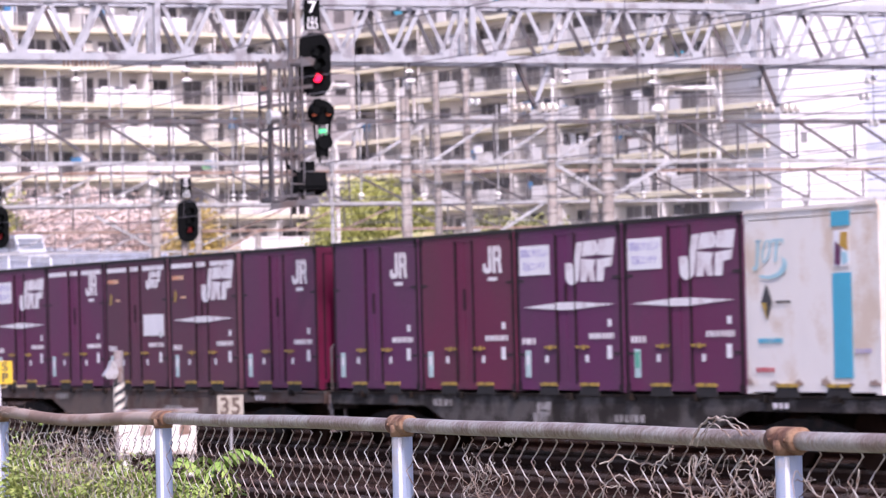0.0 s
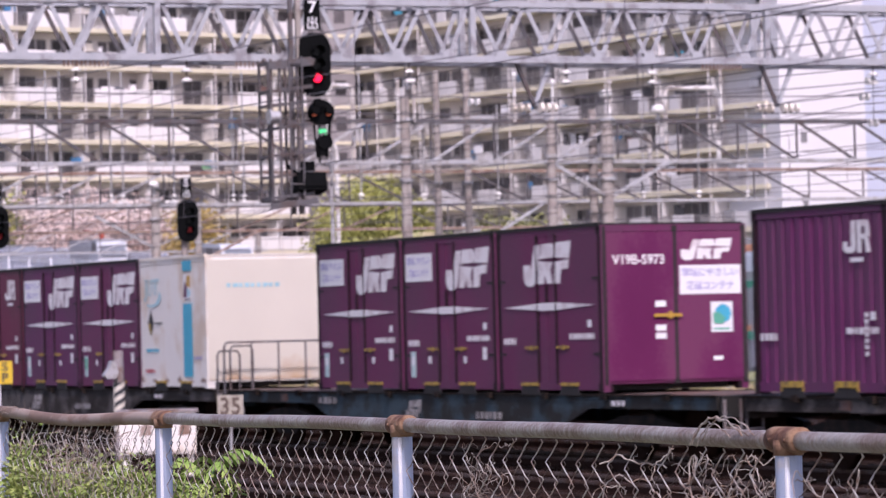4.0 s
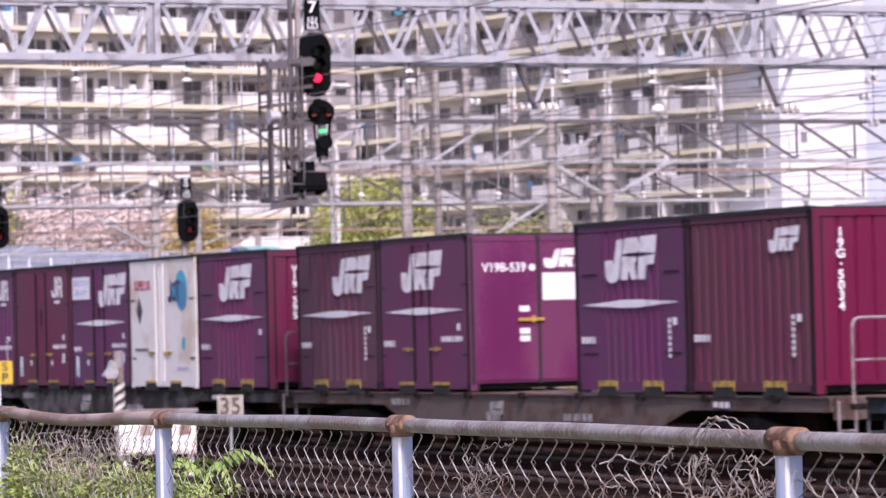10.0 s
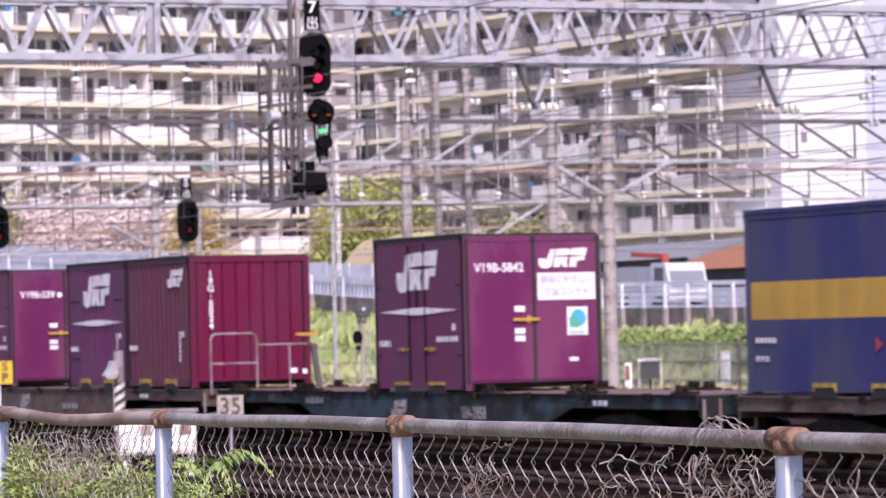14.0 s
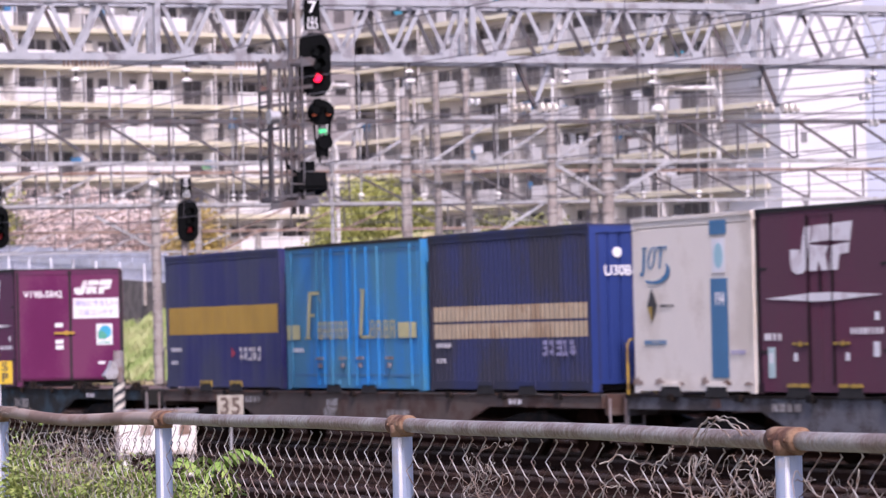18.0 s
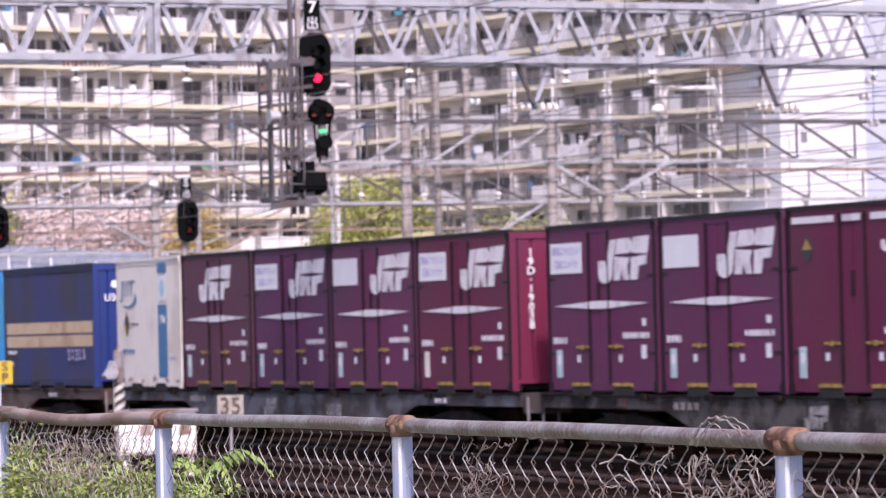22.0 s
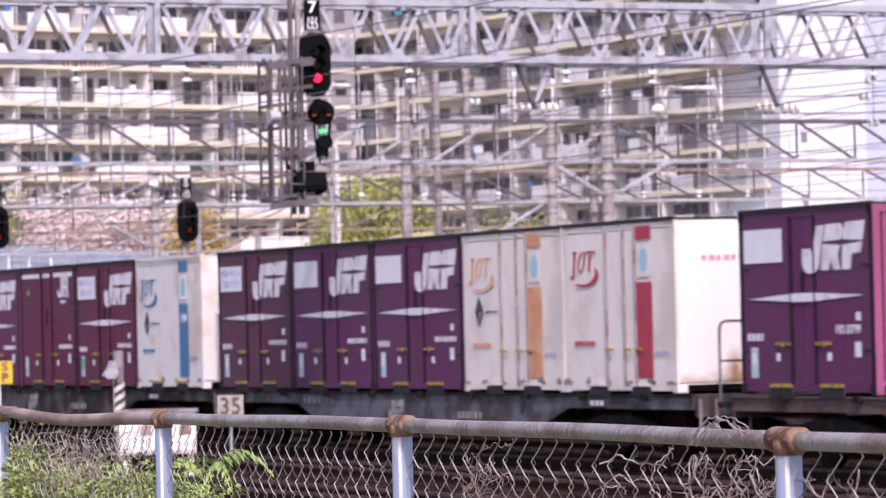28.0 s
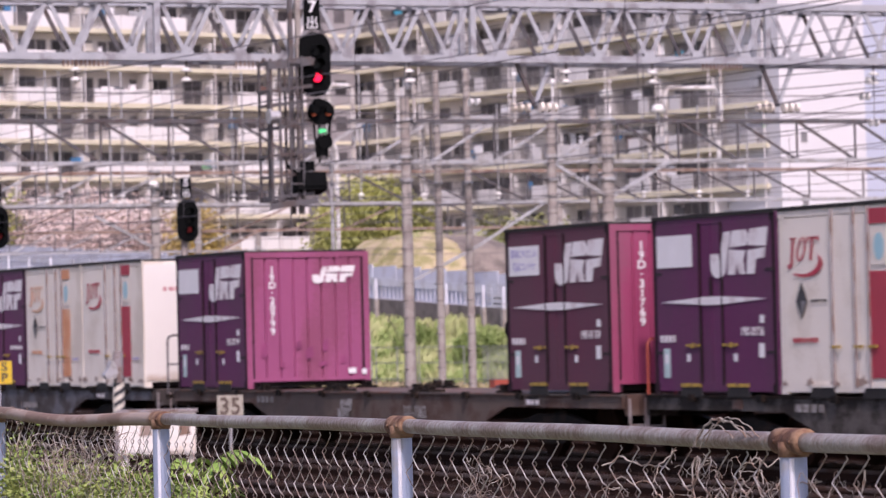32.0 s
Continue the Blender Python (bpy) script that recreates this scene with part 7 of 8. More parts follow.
    for name, m, n, lab in (("bank_grass", "grass", 52000, "lush green grass and weeds on the bank"), ("bank_dry_grass", "dry_grass", 9000, "pale dry grass at the foot of the bank")):
        vs, fs = [], []
        for _ in range(n):
            y = rnd.uniform(100, 212)
            if m == "grass":
                u = rnd.uniform(0, 1)
                x = 63.4 + 5.9 * u
                z = u * (ramp_z(y) - wall_drop(y) - 0.1)
                hh = rnd.uniform(0.15, 0.55) * (1.4 if noise.noise((x * 0.5, y * 0.25, 0)) > 0.1 else 0.7)
            else:
                x = rnd.uniform(53, 63.6)
                z = -0.25
                hh = rnd.uniform(0.08, 0.36)
            a = rnd.uniform(0, math.tau)
            w = rnd.uniform(0.03, 0.09)
            lx, ly = rnd.gauss(0, 0.3) * hh, rnd.gauss(0, 0.3) * hh
            i = len(vs)
            vs += [(x - w * math.cos(a), y - w * math.sin(a), z), (x + w * math.cos(a), y + w * math.sin(a), z), (x + lx + w * 0.6, y + ly, z + hh), (x + lx * 0.6 - w * 0.5, y + ly, z + hh * 0.8)]
            fs.append((i, i + 1, i + 2, i + 3))
        me = bpy.data.meshes.new(name)
        me.from_pydata(vs, [], fs)
        me.materials.append(M[m])
        tagged(new(name, me), lab, "grass", kind="stuff")
    # low net fence at the foot of the bank
    f = thing("net_fence", pose(62.6, 0, 0), "thin dark green wire fence at the foot of the bank", "fence", kind="structure")
    for k in range(32):
        bm = bmesh.new()
        bar(bm, (0, 100 + k * 2.2, -0.3), (0, 100 + k * 2.2, 1.45), 0.03, 6)
        part("post", bm, "net", f)
    for z in (1.42, 0.80, 0.15):
        bm = bmesh.new()
        beam(bm, (0, 98, z), (0, 170, z), 0.03, 0.035)
        part("rail", bm, "net", f)
    bm = bmesh.new()
    for k in range(400):
        y = 98 + k * 0.10
        beam(bm, (0.02, y, -0.2), (0.02, y, 1.42), 0.014, 0.014)
    part("netting", bm, "net", f, "fine grey-green wire netting")["kind"] = "stuff"


def bush(x, y, z, rx, h, leaf, seed, label, n=1500, size=0.22):
    rnd = random.Random(seed)
    t = thing("bush", pose(x, y, z), label, "bush", "bushes by the bank")
    bm = bmesh.new()
    vs, fs = [], []
    for k in range(14 if leaf != "twig" else 60):
        tip = Vector((rnd.uniform(-rx, rx), rnd.uniform(-rx, rx), h * rnd.uniform(0.6, 1)))
        bar(bm, (tip.x * 0.3, tip.y * 0.3, -0.1), tip, 0.025, 5, 0.008)
    part("stalk", bm, "bark", t)
    for _ in range(n):
        a, u = rnd.uniform(0, math.tau), math.sqrt(rnd.random())
        c = Vector((rx * u * math.cos(a), rx * u * math.sin(a), h * rnd.random() ** 0.7 * (1 - 0.4 * u * u)))
        q = Euler((rnd.uniform(-1.2, 1.2), rnd.uniform(-1.2, 1.2), rnd.uniform(0, 6.3))).to_matrix()
        s = size * rnd.uniform(0.5, 1.4)
        i = len(vs)
        for px, py in ((-0.5, 0), (0, -0.35), (0.5, 0), (0, 0.35)):
            vs.append(tuple(c + q @ Vector((px * s, py * s, 0))))
        fs.append((i, i + 1, i + 2, i + 3))
    me = bpy.data.meshes.new("leaves")
    me.from_pydata(vs, [], fs)
    me.materials.append(M[leaf])
    ob = new("leaves", me)
    ob.parent = t
    ob["kind"] = "stuff"


def far_bank():
    """A low dry-grass rise behind the ramp, before the trees."""
    bm = bmesh.new()
    rows = []
    for k in range(25):
        x = 84.0 + k * 0.75
        top = 7.6 * max(0.02, math.sin(min(1.0, k / 7) * math.pi / 2)) - max(0, k - 12) * 0.16 + 0.25 * noise.noise((x * 0.7, 0, 3))
        rows.append([bm.verts.new((x, y, z)) for y, z in ((196, -0.3), (199, top * 0.45), (203, top * 0.9), (206, top), (211, top), (213, -0.3))])
    for a, b in zip(rows, rows[1:]):
        for i in range(5):
            bm.faces.new((a[i], a[i + 1], b[i + 1], b[i])).material_index = 0 if a[0].co.x < 90.4 else 1
    bm.faces.new(rows[0])
    bm.faces.new(rows[-1][::-1]).material_index = 1
    bank = solid("dry_bank", bm, "dry_grass", "low bank of dry tan grass turning to brown scrub behind the ramp", "bank", kind="structure")
    bank.data.materials.append(M["scrub"])
    rnd = random.Random(88)
    vs, fs = [], []
    for _ in range(7000):
        x, u = rnd.uniform(85, 101), rnd.random()
        k = (x - 84.0) / 0.75
        top = 7.6 * max(0.02, math.sin(min(1.0, k / 7) * math.pi / 2)) - max(0, k - 12) * 0.16
        y, z = 197 + 9 * u, top * (0.1 + 0.88 * u)
        h, w, a = rnd.uniform(0.2, 0.5), rnd.uniform(0.05, 0.12), rnd.uniform(0, math.tau)
        i = len(vs)
        vs += [(x - w * math.cos(a), y - w * math.sin(a), z), (x + w * math.cos(a), y + w * math.sin(a), z), (x + rnd.gauss(0, 0.1), y, z + h)]
        fs.append((i, i + 1, i + 2))
    me = bpy.data.meshes.new("bank_tufts")
    me.from_pydata(vs, [], fs)
    me.materials.append(M["grass"])
    tagged(new("bank_tufts", me), "green tufts on the dry bank", "grass", kind="stuff")


embankment()
far_bank()
t = thing("cable_box", pose(62.9, 118.55, -0.25, 0, 0, -24), "white trackside cable box by the wire fence", "box")
bm = bmesh.new()
box(bm, 0, 0, 0.0, 0.36, 0.26, 1.32)
part("body", bm, "sticker", t)
bm = bmesh.new()
box(bm, 0, 0, 1.32, 0.42, 0.32, 0.05)
part("lid", bm, "grey_panel", t)
bm = bmesh.new()
box(bm, 0.04, -0.135, 0.75, 0.20, 0.015, 0.42)
part("door", bm, "guard", t)
bm = bmesh.new()
bar(bm, (-0.32, 0, -0.2), (-0.32, 0, 1.32), 0.035, 8)
solid("fence_post", bm, "galv", "grey steel post beside the cable box", "post", m=pose(62.9, 118.55, 0, 0, 0, -24))
for y, w in ((118.5, 0.74), (121.8, 0.62)):
    # pale pipe frames beside the track
    t = thing("pipe_stand", pose(60.0, y, -0.3, 0, 0, -24), "low pale pipe frame beside the track", "frame", "low pipe frames")
    for x in (-w / 2, w / 2):
        bm = bmesh.new()
        bar(bm, (x, 0, 0), (x, 0, 1.17), 0.04, 8)
        part("leg", bm, "pipe_white", t)
    bm = bmesh.new()
    bar(bm, (-w / 2 - 0.04, 0, 1.19), (w / 2 + 0.04, 0, 1.19), 0.045, 8)
    part("crossbar", bm, "pipe_white", t)
t = thing("point_box", pose(59.9, 118.30, -0.3, 0, 0, -24), "black equipment box on a short stem", "box")
bm = bmesh.new()
box(bm, 0, 0, 0.56, 0.60, 0.34, 0.52)
part("body", bm, "charcoal", t)
bm = bmesh.new()
box(bm, 0, 0, 1.08, 0.66, 0.40, 0.04)
part("lid", bm, "charcoal", t)
bm = bmesh.new()
bar(bm, (0, 0, 0), (0, 0, 0.56), 0.05, 8)
part("stem", bm, "charcoal", t)
t = thing("marker_board", pose(60.0, 120.15, -0.3, 0, 0, -24), "white marker board with an orange face", "marker")
bm = bmesh.new()
box(bm, 0, 0, 0.1, 0.24, 0.05, 1.0)
part("board", bm, "sticker", t)
bm = bmesh.new()
box(bm, -0.03, -0.03, 0.50, 0.15, 0.012, 0.50)
part("face", bm, "roof_tile", t, "orange-brown face")
for k in range(6):
    bm = bmesh.new()
    box(bm, 0, 0, -0.3, 0.13, 0.03, 2.55 + 0.12 * math.sin(k * 2.3))
    solid("white_stake", bm, "pipe_white", "weathered white upright board beside the far track", "stake", "white boards", m=pose(58.0, 178.0 - k * 0.85, -0.25, 0, 0, -20))
for k, (x, y, r, h) in enumerate(((64.6, 119, 1.5, 1.55), (65.2, 123, 1.7, 1.35), (65.0, 127, 1.6, 1.25), (65.6, 131, 1.7, 1.30), (64.4, 116, 1.3, 1.55), (66, 138, 1.2, 1.35), (66, 145, 1.4, 1.5), (66.4, 153, 1.0, 1.8))):
    bush(x, y, 0.7, r, h, "bush_leaf", 60 + k, "broad green bush on the bank", 5000, 0.10)
bush(63.4, 108.5, -0.2, 1.2, 3.0, "twig", 71, "bare brown shrub beside the bank", 1500, 0.09)
bush(65.2, 109, 0.1, 1.2, 2.6, "twig", 72, "bare brown shrub beside the bank", 1200, 0.09)
dwarf_signal(49.31, 106.0, 3.12, 0.36)
dwarf_signal(61.85, 148.0, 2.95, 0.34, True, "far grey dwarf signal on a ladder post")
dwarf_signal(54.77, 96.0, 4.5, 0.25, False, "black round signal on a slim pale post")


# ---- houses beyond the ramp ----
def house(x, y, z, w, d, h, rise, roof, wall, label, turn=0.0, hip=0.0):
    t = thing("house", pose(x, y, z, 0, 0, turn), label, "house", "houses beyond the ramp")
    bm = bmesh.new()
    box(bm, 0, 0, -3.0, w, d, h + 3.0)
    part("wall", bm, wall, t)
    bm = bmesh.new()
    m = Matrix(((1, 0, 0, 0), (0, 0, -1, d / 2 + 0.5), (0, 1, 0, h), (0, 0, 0, 1)))
    prism(bm, [(-w / 2 - 0.6, 0), (w / 2 + 0.6, 0), (0, rise)], d + 1.0, m)
    for v in bm.verts:
        if v.co.z > h + rise - 0.01:
            v.co.y -= math.copysign(hip, v.co.y)
    rf = part("roof", bm, roof, t)
    bm = bmesh.new()
    box(bm, 0, -d / 2 - 0.45, h - 0.12, w + 1.3, 0.12, 0.16)
    part("gutter", bm, "winframe", rf)
    for k in (-1, 1):
        bm = bmesh.new()
        box(bm, k * w * 0.25, -d / 2 - 0.03, h * 0.45, w * 0.22, 0.08, h * 0.35)
        wn_ = part("window", bm, "winframe", t)
        bm = bmesh.new()
        box(bm, k * w * 0.25, -d / 2 - 0.06, h * 0.47, w * 0.20, 0.06, h * 0.31)
        part("pane", bm, "window", wn_)


house(97.0, 179.0, 0.3, 5.0, 9.4, 4.6, 1.25, "roof_tile", "house_dark", "low house with hipped orange tiled roof", hip=2.4)
house(97.2, 168.2, 0.3, 5.0, 8.6, 4.5, 1.2, "roof_brown", "house_dark", "low house with hipped brown tiled roof", hip=2.0)
house(108.0, 184, 0.3, 9.0, 9, 5.6, 2.6, "roof_grey", "house_wall", "tall grey gabled house beyond the ramp", 8)
house(101.0, 196, 0.3, 6.0, 16, 5.4, 1.0, "roof_grey", "house_dark", "long dark low house beyond the ramp")


# ---- small things by the near tracks ----
def kilo_sign():
    t = thing("speed_board", pose(23.6, 62.33, -0.04, 0, 0, -24), "cream speed board with dark figures beside the track", "sign")
    bm = bmesh.new()
    box(bm, 0, 0, 0.66, 0.44, 0.02, 0.40)
    part("board", bm, "sign_white", t)
    for ch, dx in (("3", -0.095), ("5", 0.095)):
        words("figure", ch, 0.40, Matrix(((1, 0, 0, dx), (0, 0, -1, -0.013), (0, 1, 0, 0.86), (0, 0, 0, 1))), "bark", t, 0.85)
    bm = bmesh.new()
    bar(bm, (0, 0.03, -0.3), (0, 0.03, 1.0), 0.025, 8)
    part("post", bm, "galv", t)


def track_cabinet():
    t = thing("track_cabinet", pose(20.6, 57.6, 0, 0, 0, -20), "white trackside cabinet with faded red stickers", "cabinet")
    bm = bmesh.new()
    box(bm, 0, 0, 0.22, 1.18, 0.55, 0.64)
    for fx in (-0.5, 0.5):
        box(bm, fx, 0, -0.25, 0.1, 0.4, 0.47)
    part("body", bm, "white", t)
    bm = bmesh.new()
    box(bm, 0, 0, 0.86, 1.26, 0.62, 0.05)
    part("lid", bm, "hand_rail", t, "dull brownish grey lid")
    for x in (-0.30, 0.30):
        bm = bmesh.new()
        box(bm, x, -0.285, 0.26, 0.54, 0.02, 0.56)
        d = part("door", bm, "white", t)
        bm = bmesh.new()
        prism(bm, [(0, 0), (0.2, 0.02), (0.17, 0.1), (0.2, 0.16), (0.1, 0.21), (0.02, 0.15)], 0.004, Matrix.Translation((x + 0.02, -0.296, 0.5)) @ Matrix.Rotation(math.pi / 2, 4, "X"))
        part("sticker", bm, "truss_rust", d)
    q = thing("warning_post", pose(21.3, 61.4, 0), "grey post with a black and white striped foot and lamp box", "post")
    bm = bmesh.new()
    bar(bm, (0, 0, -0.3), (0, 0, 1.82), 0.085, 12)
    part("post", bm, "hand_rail", q)
    bm = bmesh.new()
    bar(bm, (0, 0, 0.5), (0, 0, 1.30), 0.098, 16)
    sl = part("sleeve", bm, "cream", q, "cream white sleeve")
    for k in range(5):
        bm = bmesh.new()
        pts = []
        for i in range(9):
            a = -math.pi * 0.98 + i * math.pi / 8
            pts.append((0.100 * math.cos(a + 0.2), 0.100 * math.sin(a + 0.2), 0.56 + k * 0.16 + i * 0.022))
        for p, r in zip(pts, pts[1:]):
            bm.faces.new([bm.verts.new(v) for v in ((*p[:2], p[2]), (*r[:2], r[2]), (*r[:2], min(1.3, r[2] + 0.075)), (*p[:2], min(1.3, p[2] + 0.075)))])
        part("stripe", bm, "charcoal", sl)
    bm = bmesh.new()
    prism(bm, [(-0.30, 1.42), (-0.24, 1.36), (-0.10, 1.36), (-0.06, 1.46), (-0.10, 1.62), (-0.16, 1.66), (-0.20, 1.56)], 0.16, Matrix(((1, 0, 0, 0), (0, 0, 1, -0.16), (0, 1, 0, 0), (0, 0, 0, 1))))
    part("lamp_box", bm, "galv", q, "pale bluish lamp box")
    s = thing("yellow_sign", pose(21.83, 69.35, 0, 0, 0, -20), "yellow sign board with black letters on a white post", "sign")
    bm = bmesh.new()
    box(bm, -0.15, 0, 1.24, 0.62, 0.02, 0.42)
    part("board", bm, "sign_yellow", s)
    for ch, z in (("S", 1.55), ("P", 1.35)):
        words("letter", ch, 0.22, Matrix(((1, 0, 0, 0.02), (0, 0, -1, -0.013), (0, 1, 0, z), (0, 0, 0, 1))), "charcoal", s, 1.1)
    bm = bmesh.new()
    bar(bm, (-0.10, 0.03, -0.3), (-0.10, 0.03, 1.6), 0.04, 8)
    part("post", bm, "sticker", s)


kilo_sign()
track_cabinet()


# ---- a standing crate, lamps on the far girder ----
def street_lamp(x, y, z0, z1, arm, label):
    t = thing("yard_lamp", pose(x, y, 0), label, "lamp", "yard lamps")
    bm = bmesh.new()
    tube(bm, [(0, 0, z0), (0, 0, z1 - 0.4), (-arm * 0.15, 0, z1 - 0.1), (-arm * 0.5, 0, z1), (-arm, 0, z1)], 0.06, 8)
    part("pole", bm, "galv", t)
    bm = bmesh.new()
    box(bm, -arm - 0.2, 0, z1 - 0.1, 0.5, 0.2, 0.12)
    part("head", bm, "sticker", t)


street_lamp(41.6, 101.5, -0.5, 7.4, 0.3, "slim grey lamp post between the tracks")
for x, y, z in ((51.6, 101.0, 8.29), (47.58, 132.9, 7.53)):
    t = thing("flood_lamp", pose(x, y, z), "white dome flood lamp on the girder", "lamp", "dome lamps")
    bm = bmesh.new()
    bar(bm, (0, 0, -0.12), (0, 0, 0.1), 0.24, 14, 0.14)
    part("dome", bm, "porcelain", t, smooth=True)
    bm = bmesh.new()
    bar(bm, (0, 0.0, -0.45), (0, 0.0, 0.0), 0.05, 8)
    part("stem", bm, "galv", t)
for x0, x1, z in ((52.0, 53.7, 8.9), (50.1, 51.45, 7.6), (41.47, 42.2, 8.93)):
    t = thing("pipe_hoop", pose(0, 101.3, 0), "white pipe hoop standing on the girder", "hoop", "pipe hoops")
    bm = bmesh.new()
    tube(bm, [(x0, 0, 6.8), (x0, 0, z - 0.15), (x0 + 0.05, 0, z - 0.04), (x0 + 0.15, 0, z), (x1 - 0.15, 0, z), (x1 - 0.05, 0, z - 0.04), (x1, 0, z - 0.15), (x1, 0, 6.8)], 0.075, 8)
    part("pipe", bm, "pipe_white", t)
for x, zt in ((47.0, 9.2), (48.2, 9.0), (50.0, 9.0), (53.6, 9.5), (43.4, 9.0), (43.9, 9.0)):
    bm = bmesh.new()
    bar(bm, (x, 100.9, 7.9), (x, 100.9, zt), 0.05, 8)
    bar(bm, (x, 100.9, zt), (x, 100.9, zt + 0.12), 0.09, 8, 0.05)
    solid("terminal_post", bm, "pipe_white", "white insulated terminal post on the girder", "post", "terminal posts")
t = thing("crate", pose(50.5, 110.0, -0.5), "red plastic crate on the ground", "crate")
bm = bmesh.new()
box(bm, 0, 0, 0, 0.5, 0.4, 1.0)
part("body", bm, "crate", t)
bm = bmesh.new()
for k in range(3):
    box(bm, 0, -0.21, 0.15 + k * 0.28, 0.44, 0.03, 0.12)
part("slots", bm, "house_dark", t)


t = thing("pole_bracket", pose(0, 100.75, 0), "dark steel cross arm with slanted white insulators on the pole", "bracket")
bm = bmesh.new()
beam(bm, (47.9, 0, 3.50), (49.65, 0, 3.55), 0.09, 0.12)
part("cross_arm", bm, "truss_dark", t)
for xa in (48.52, 48.85, 49.2):
    bm = bmesh.new()
    for k in range(6):
        a = Vector((xa + 0.045 * k, 0, 3.62 + 0.075 * k))
        bar(bm, a, a + Vector((0.02, 0, 0.035)), 0.06, 10)
    bar(bm, (xa, 0, 3.55), (xa + 0.27, 0, 4.05), 0.025, 6)
    part("insulator", bm, "porcelain", t, "ribbed white insulator")
t = thing("white_post", pose(70.2, 170.6, ramp_z(170.6)), "slim white post with a bent top behind the signal", "post")
bm = bmesh.new()
tube(bm, [(0, 0, 0), (0, 0, 6.6), (-0.06, 0, 7.0), (-0.22, 0, 7.25), (-0.5, 0, 7.3)], 0.115, 8)
part("pole", bm, "pipe_white", t)


# ---- road vehicles on the ramp and a coach on the far track ----
def car(kind, paint, label, lane):
    """A small box van or saloon, its nose at -y."""
    t = thing(kind, pose(lane, 0, 0), label, "car" if "truck" not in kind else "truck", "vehicles on the ramp")
    L, W, H = (4.7, 1.75, 1.95) if kind == "minivan" else (4.3, 1.7, 1.45) if kind == "saloon_car" else (5.2, 1.8, 1.75)
    m = Matrix(((0, 0, 1, -W / 2), (1, 0, 0, 0), (0, 1, 0, 0), (0, 0, 0, 1)))
    bm = bmesh.new()
    if "truck" in kind:
        top = H if kind == "box_truck" else 1.15
        prism(bm, [(-L / 2 + 1.65, 0.55), (L / 2, 0.55), (L / 2, top), (-L / 2 + 1.65, top)], W, m)
        cab = bmesh.new()
        prism(cab, [(-L / 2, 0.35), (-L / 2 + 1.6, 0.35), (-L / 2 + 1.6, 1.9), (-L / 2 + 0.3, 1.88), (-L / 2, 1.1)], W, m)
        cab = part("cab", cab, "car_white" if kind == "box_truck" else "car_teal", t)
        for sx in (-1, 1):
            g = bmesh.new()
            box(g, sx * (W / 2 + 0.005), -L / 2 + 0.85, 1.15, 0.02, 0.8, 0.55)
            part("window", g, "window", cab)
        boom = bmesh.new()
        beam(boom, (0, -L / 2 + 1.9, top + 0.42), (0, L / 2 - 0.2, top + 0.55), 0.20, 0.20)
        bar(boom, (0, -L / 2 + 2.0, top), (0, -L / 2 + 2.0, top + 0.5), 0.16, 10)
        part("boom", boom, "crate" if kind == "box_truck" else "car_blue", t, "folded crane boom")
    else:
        prism(bm, [(-L / 2, 0.3), (L / 2, 0.3), (L / 2 + 0.02, 0.95), (L / 2 - 0.2, H - 0.05), (L / 2 - 0.5, H), (-L / 2 + 1.5, H), (-L / 2 + 0.7, 1.0), (-L / 2 + 0.05, 0.8)], W, m)
    part("body", bm, paint, t)
    for sx in (-1, 1):
        for a, b in ((-0.9, 0.1), (0.2, 1.2), (1.3, 2.0)):
            if "truck" in kind:
                continue
            bm = bmesh.new()
            box(bm, sx * (W / 2 + 0.005), (a + b) / 2, H * 0.56, 0.02, b - a, H * 0.34)
            part("window", bm, "window", t)
        for y in (-L / 2 + 0.85, L / 2 - 0.85):
            bm = bmesh.new()
            bar(bm, (sx * (W / 2 - 0.2), y, 0.31), (sx * (W / 2 + 0.02), y, 0.31), 0.31, 16)
            part("wheel", bm, "tyre", t)
    bm = bmesh.new()
    box(bm, 0, -L / 2 + (0.94 if "truck" not in kind else 0.02), H * 0.56, W * 0.86, 0.03, H * 0.33, None)
    for v in bm.verts:
        v.co.y += (v.co.z - H * 0.7) * (0.84 if "truck" not in kind else 0.38)
    part("windscreen", bm, "windscreen", t, "pale reflecting windscreen")
    bm = bmesh.new()
    box(bm, 0, L / 2 + 0.01, H * 0.56, W * 0.8, 0.03, H * 0.28)
    part("rear_window", bm, "window", t)
    for sx in (-1, 1):
        bm = bmesh.new()
        box(bm, sx * W * 0.36, -L / 2 + 0.02, 0.62, 0.3, 0.06, 0.15)
        part("headlight", bm, "porcelain", t)
    return t


ROAD = []
for kind, paint, label, lane, way in (
        ("minivan", "car_white", "white minivan driving down the ramp", 74.8, ((0, 233), (2, 214.5), (6, 180), (11.5, 142), (13.5, 130.2), (32, 25))),
        ("box_truck", "house_wall", "grey truck with white cab and red folded crane on the ramp", 74.8, ((0, 258), (3.3, 225.4), (6, 200), (8, 186.2), (14, 146.7), (32, 30))),
        ("flat_truck", "house_wall", "grey flatbed truck with blue boom and teal cab on the ramp", 74.8, ((0, 300), (7, 227.1), (8, 213.5), (9.5, 198), (16, 152), (32, 40)))):
    ROAD.append((car(kind, paint, label, lane), lane, way))


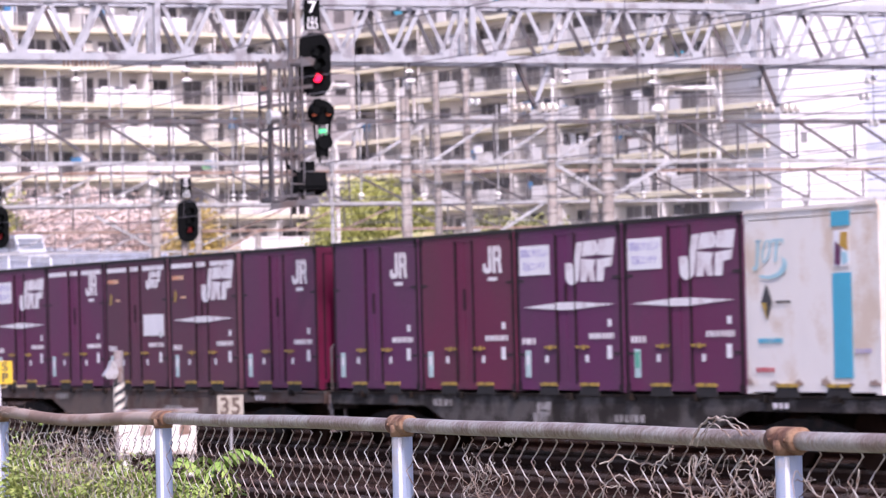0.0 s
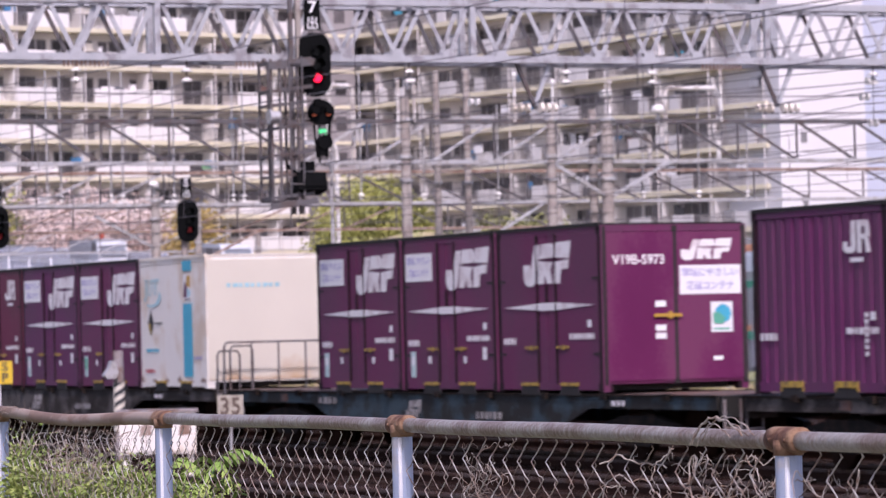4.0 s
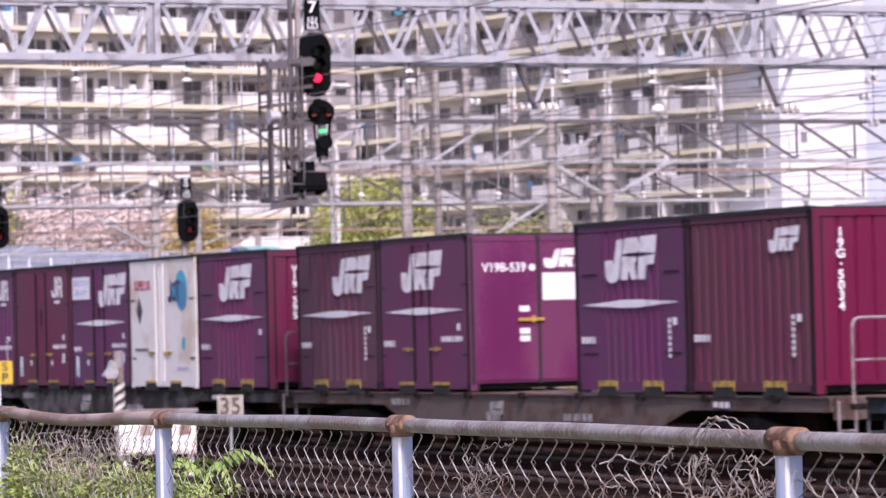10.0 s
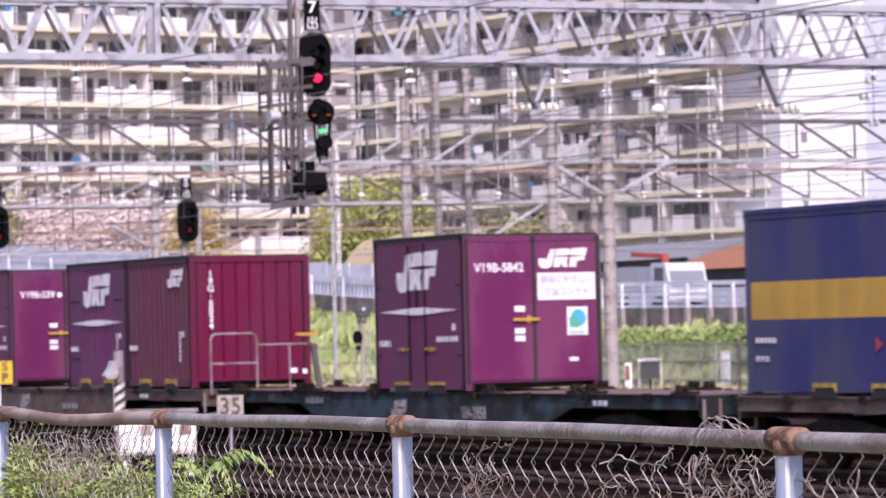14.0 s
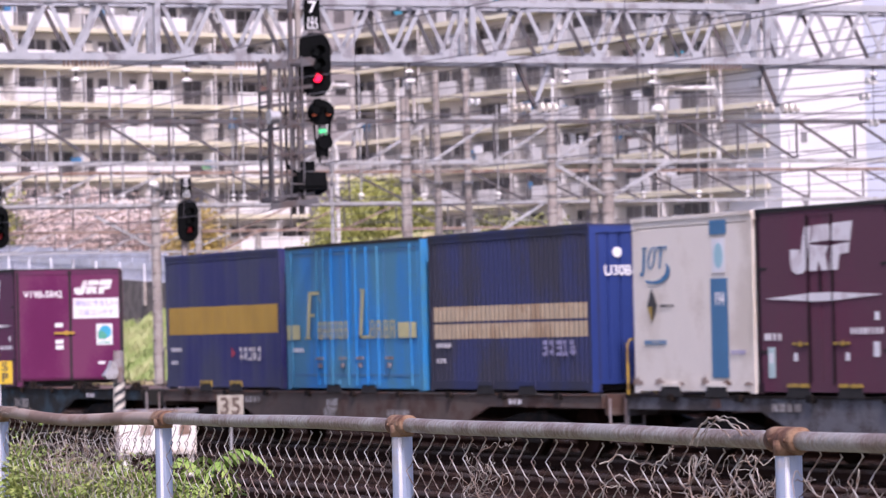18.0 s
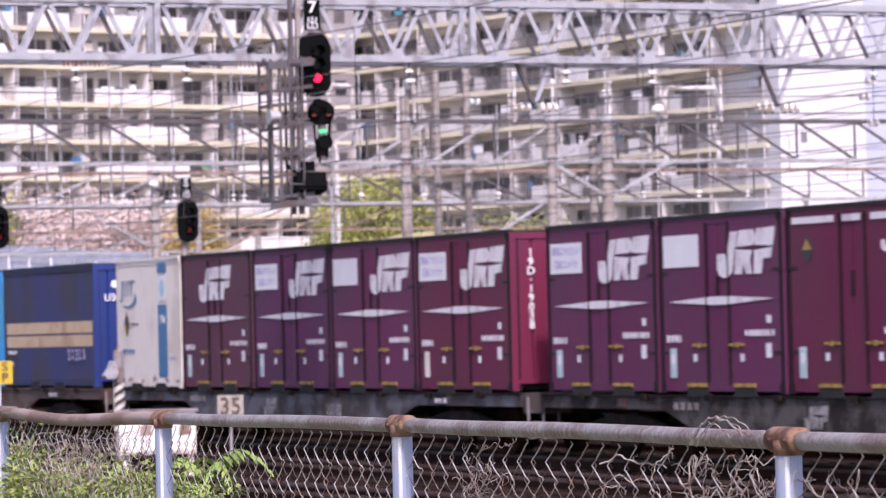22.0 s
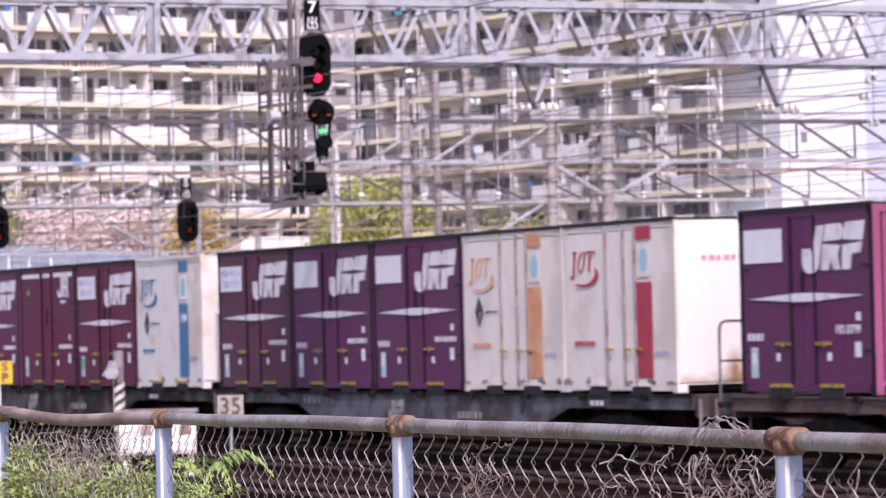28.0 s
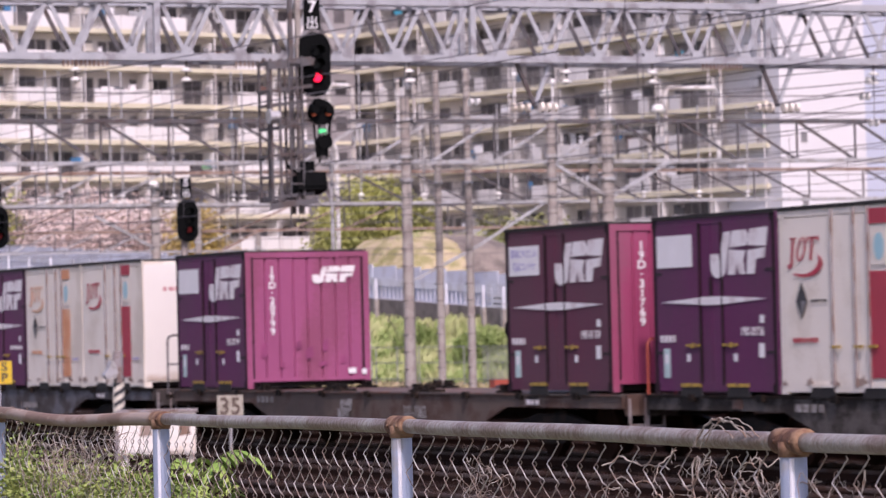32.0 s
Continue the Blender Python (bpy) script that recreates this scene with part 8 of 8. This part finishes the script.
def coach_train():
    """Stainless suburban coaches with green and orange bands, on the far track."""
    t = thing("passenger_train", pose(43.6, 80, 0), "silver suburban train with green and orange bands", "train")
    for k in range(3):
        y = (k - 1) * 20.0
        bm = bmesh.new()
        m = Matrix(((1, 0, 0, 0), (0, 0, 1, y - 9.75), (0, 1, 0, 0), (0, 0, 0, 1)))
        prism(bm, [(-1.42, 0.95), (1.42, 0.95), (1.45, 3.2), (1.2, 3.55), (0.6, 3.68), (-0.6, 3.68), (-1.2, 3.55), (-1.45, 3.2)], 19.5, m)
        body = part("coach_body", bm, "train_silver", t)
        for z, h, mt in ((2.83, 0.16, "train_green"), (1.86, 0.14, "orange"), (1.66, 0.20, "train_green")):
            bm = bmesh.new()
            box(bm, -1.45, y, z, 0.03, 19.4, h)
            part("band", bm, mt, body)
        for j in range(4):
            for dy, w, z, h, mt in ((0, 1.3, 1.05, 1.85, "house_wall"), (0, 0.9, 1.9, 0.8, "window"), (2.4, 1.5, 1.85, 0.85, "window")):
                bm = bmesh.new()
                box(bm, -1.455 - (0.012 if mt == "window" else 0), y - 7.2 + j * 4.9 + dy, z, 0.02, w, h)
                part("window" if mt == "window" else "door", bm, mt, body)
        for dy in (-6.8, 6.8):
            bm = bmesh.new()
            box(bm, 0, y + dy, 0.25, 1.9, 2.6, 0.6)
            for dx in (-1.0, 1.0):
                bar(bm, (-0.7, y + dy + dx, 0.43), (0.7, y + dy + dx, 0.43), 0.43, 16)
            part("bogie", bm, "bogie", t)
        bm = bmesh.new()
        box(bm, 0, y, 0.4, 2.4, 8, 0.5)
        part("underframe", bm, "bogie", body)
    return t


COACH = coach_train()


# ---- what moves ----
def motions():
    for ob, x, y, z in MOVING:
        # the second wagon leads by 0.38 m, fitted to the camera's view, easing out over the first two seconds
        view_lead = 0.38 if -16.0 < START - y < 4.5 else 0.0
        walk(ob, [(t, pose(x, y + d + (view_lead if t == 0 else 0.0), z)) for t, d in TRAVEL])
    for ob, lane, way in ROAD:
        rows = []
        for t in range(0, 33, 2):
            y = float(np.interp(t, [w[0] for w in way], [w[1] for w in way]))
            rise = math.degrees(math.atan2(ramp_z(y + 2) - ramp_z(y - 2), 4))
            rows.append((t, pose(lane, y, ramp_z(y) + 0.02, rise, 0, 0)))
        walk(ob, rows)
    walk(COACH, [(t, pose(43.6, 94.0 - 11.0 * t, 0)) for t in (0, 8, 16, 24, 32)])


motions()
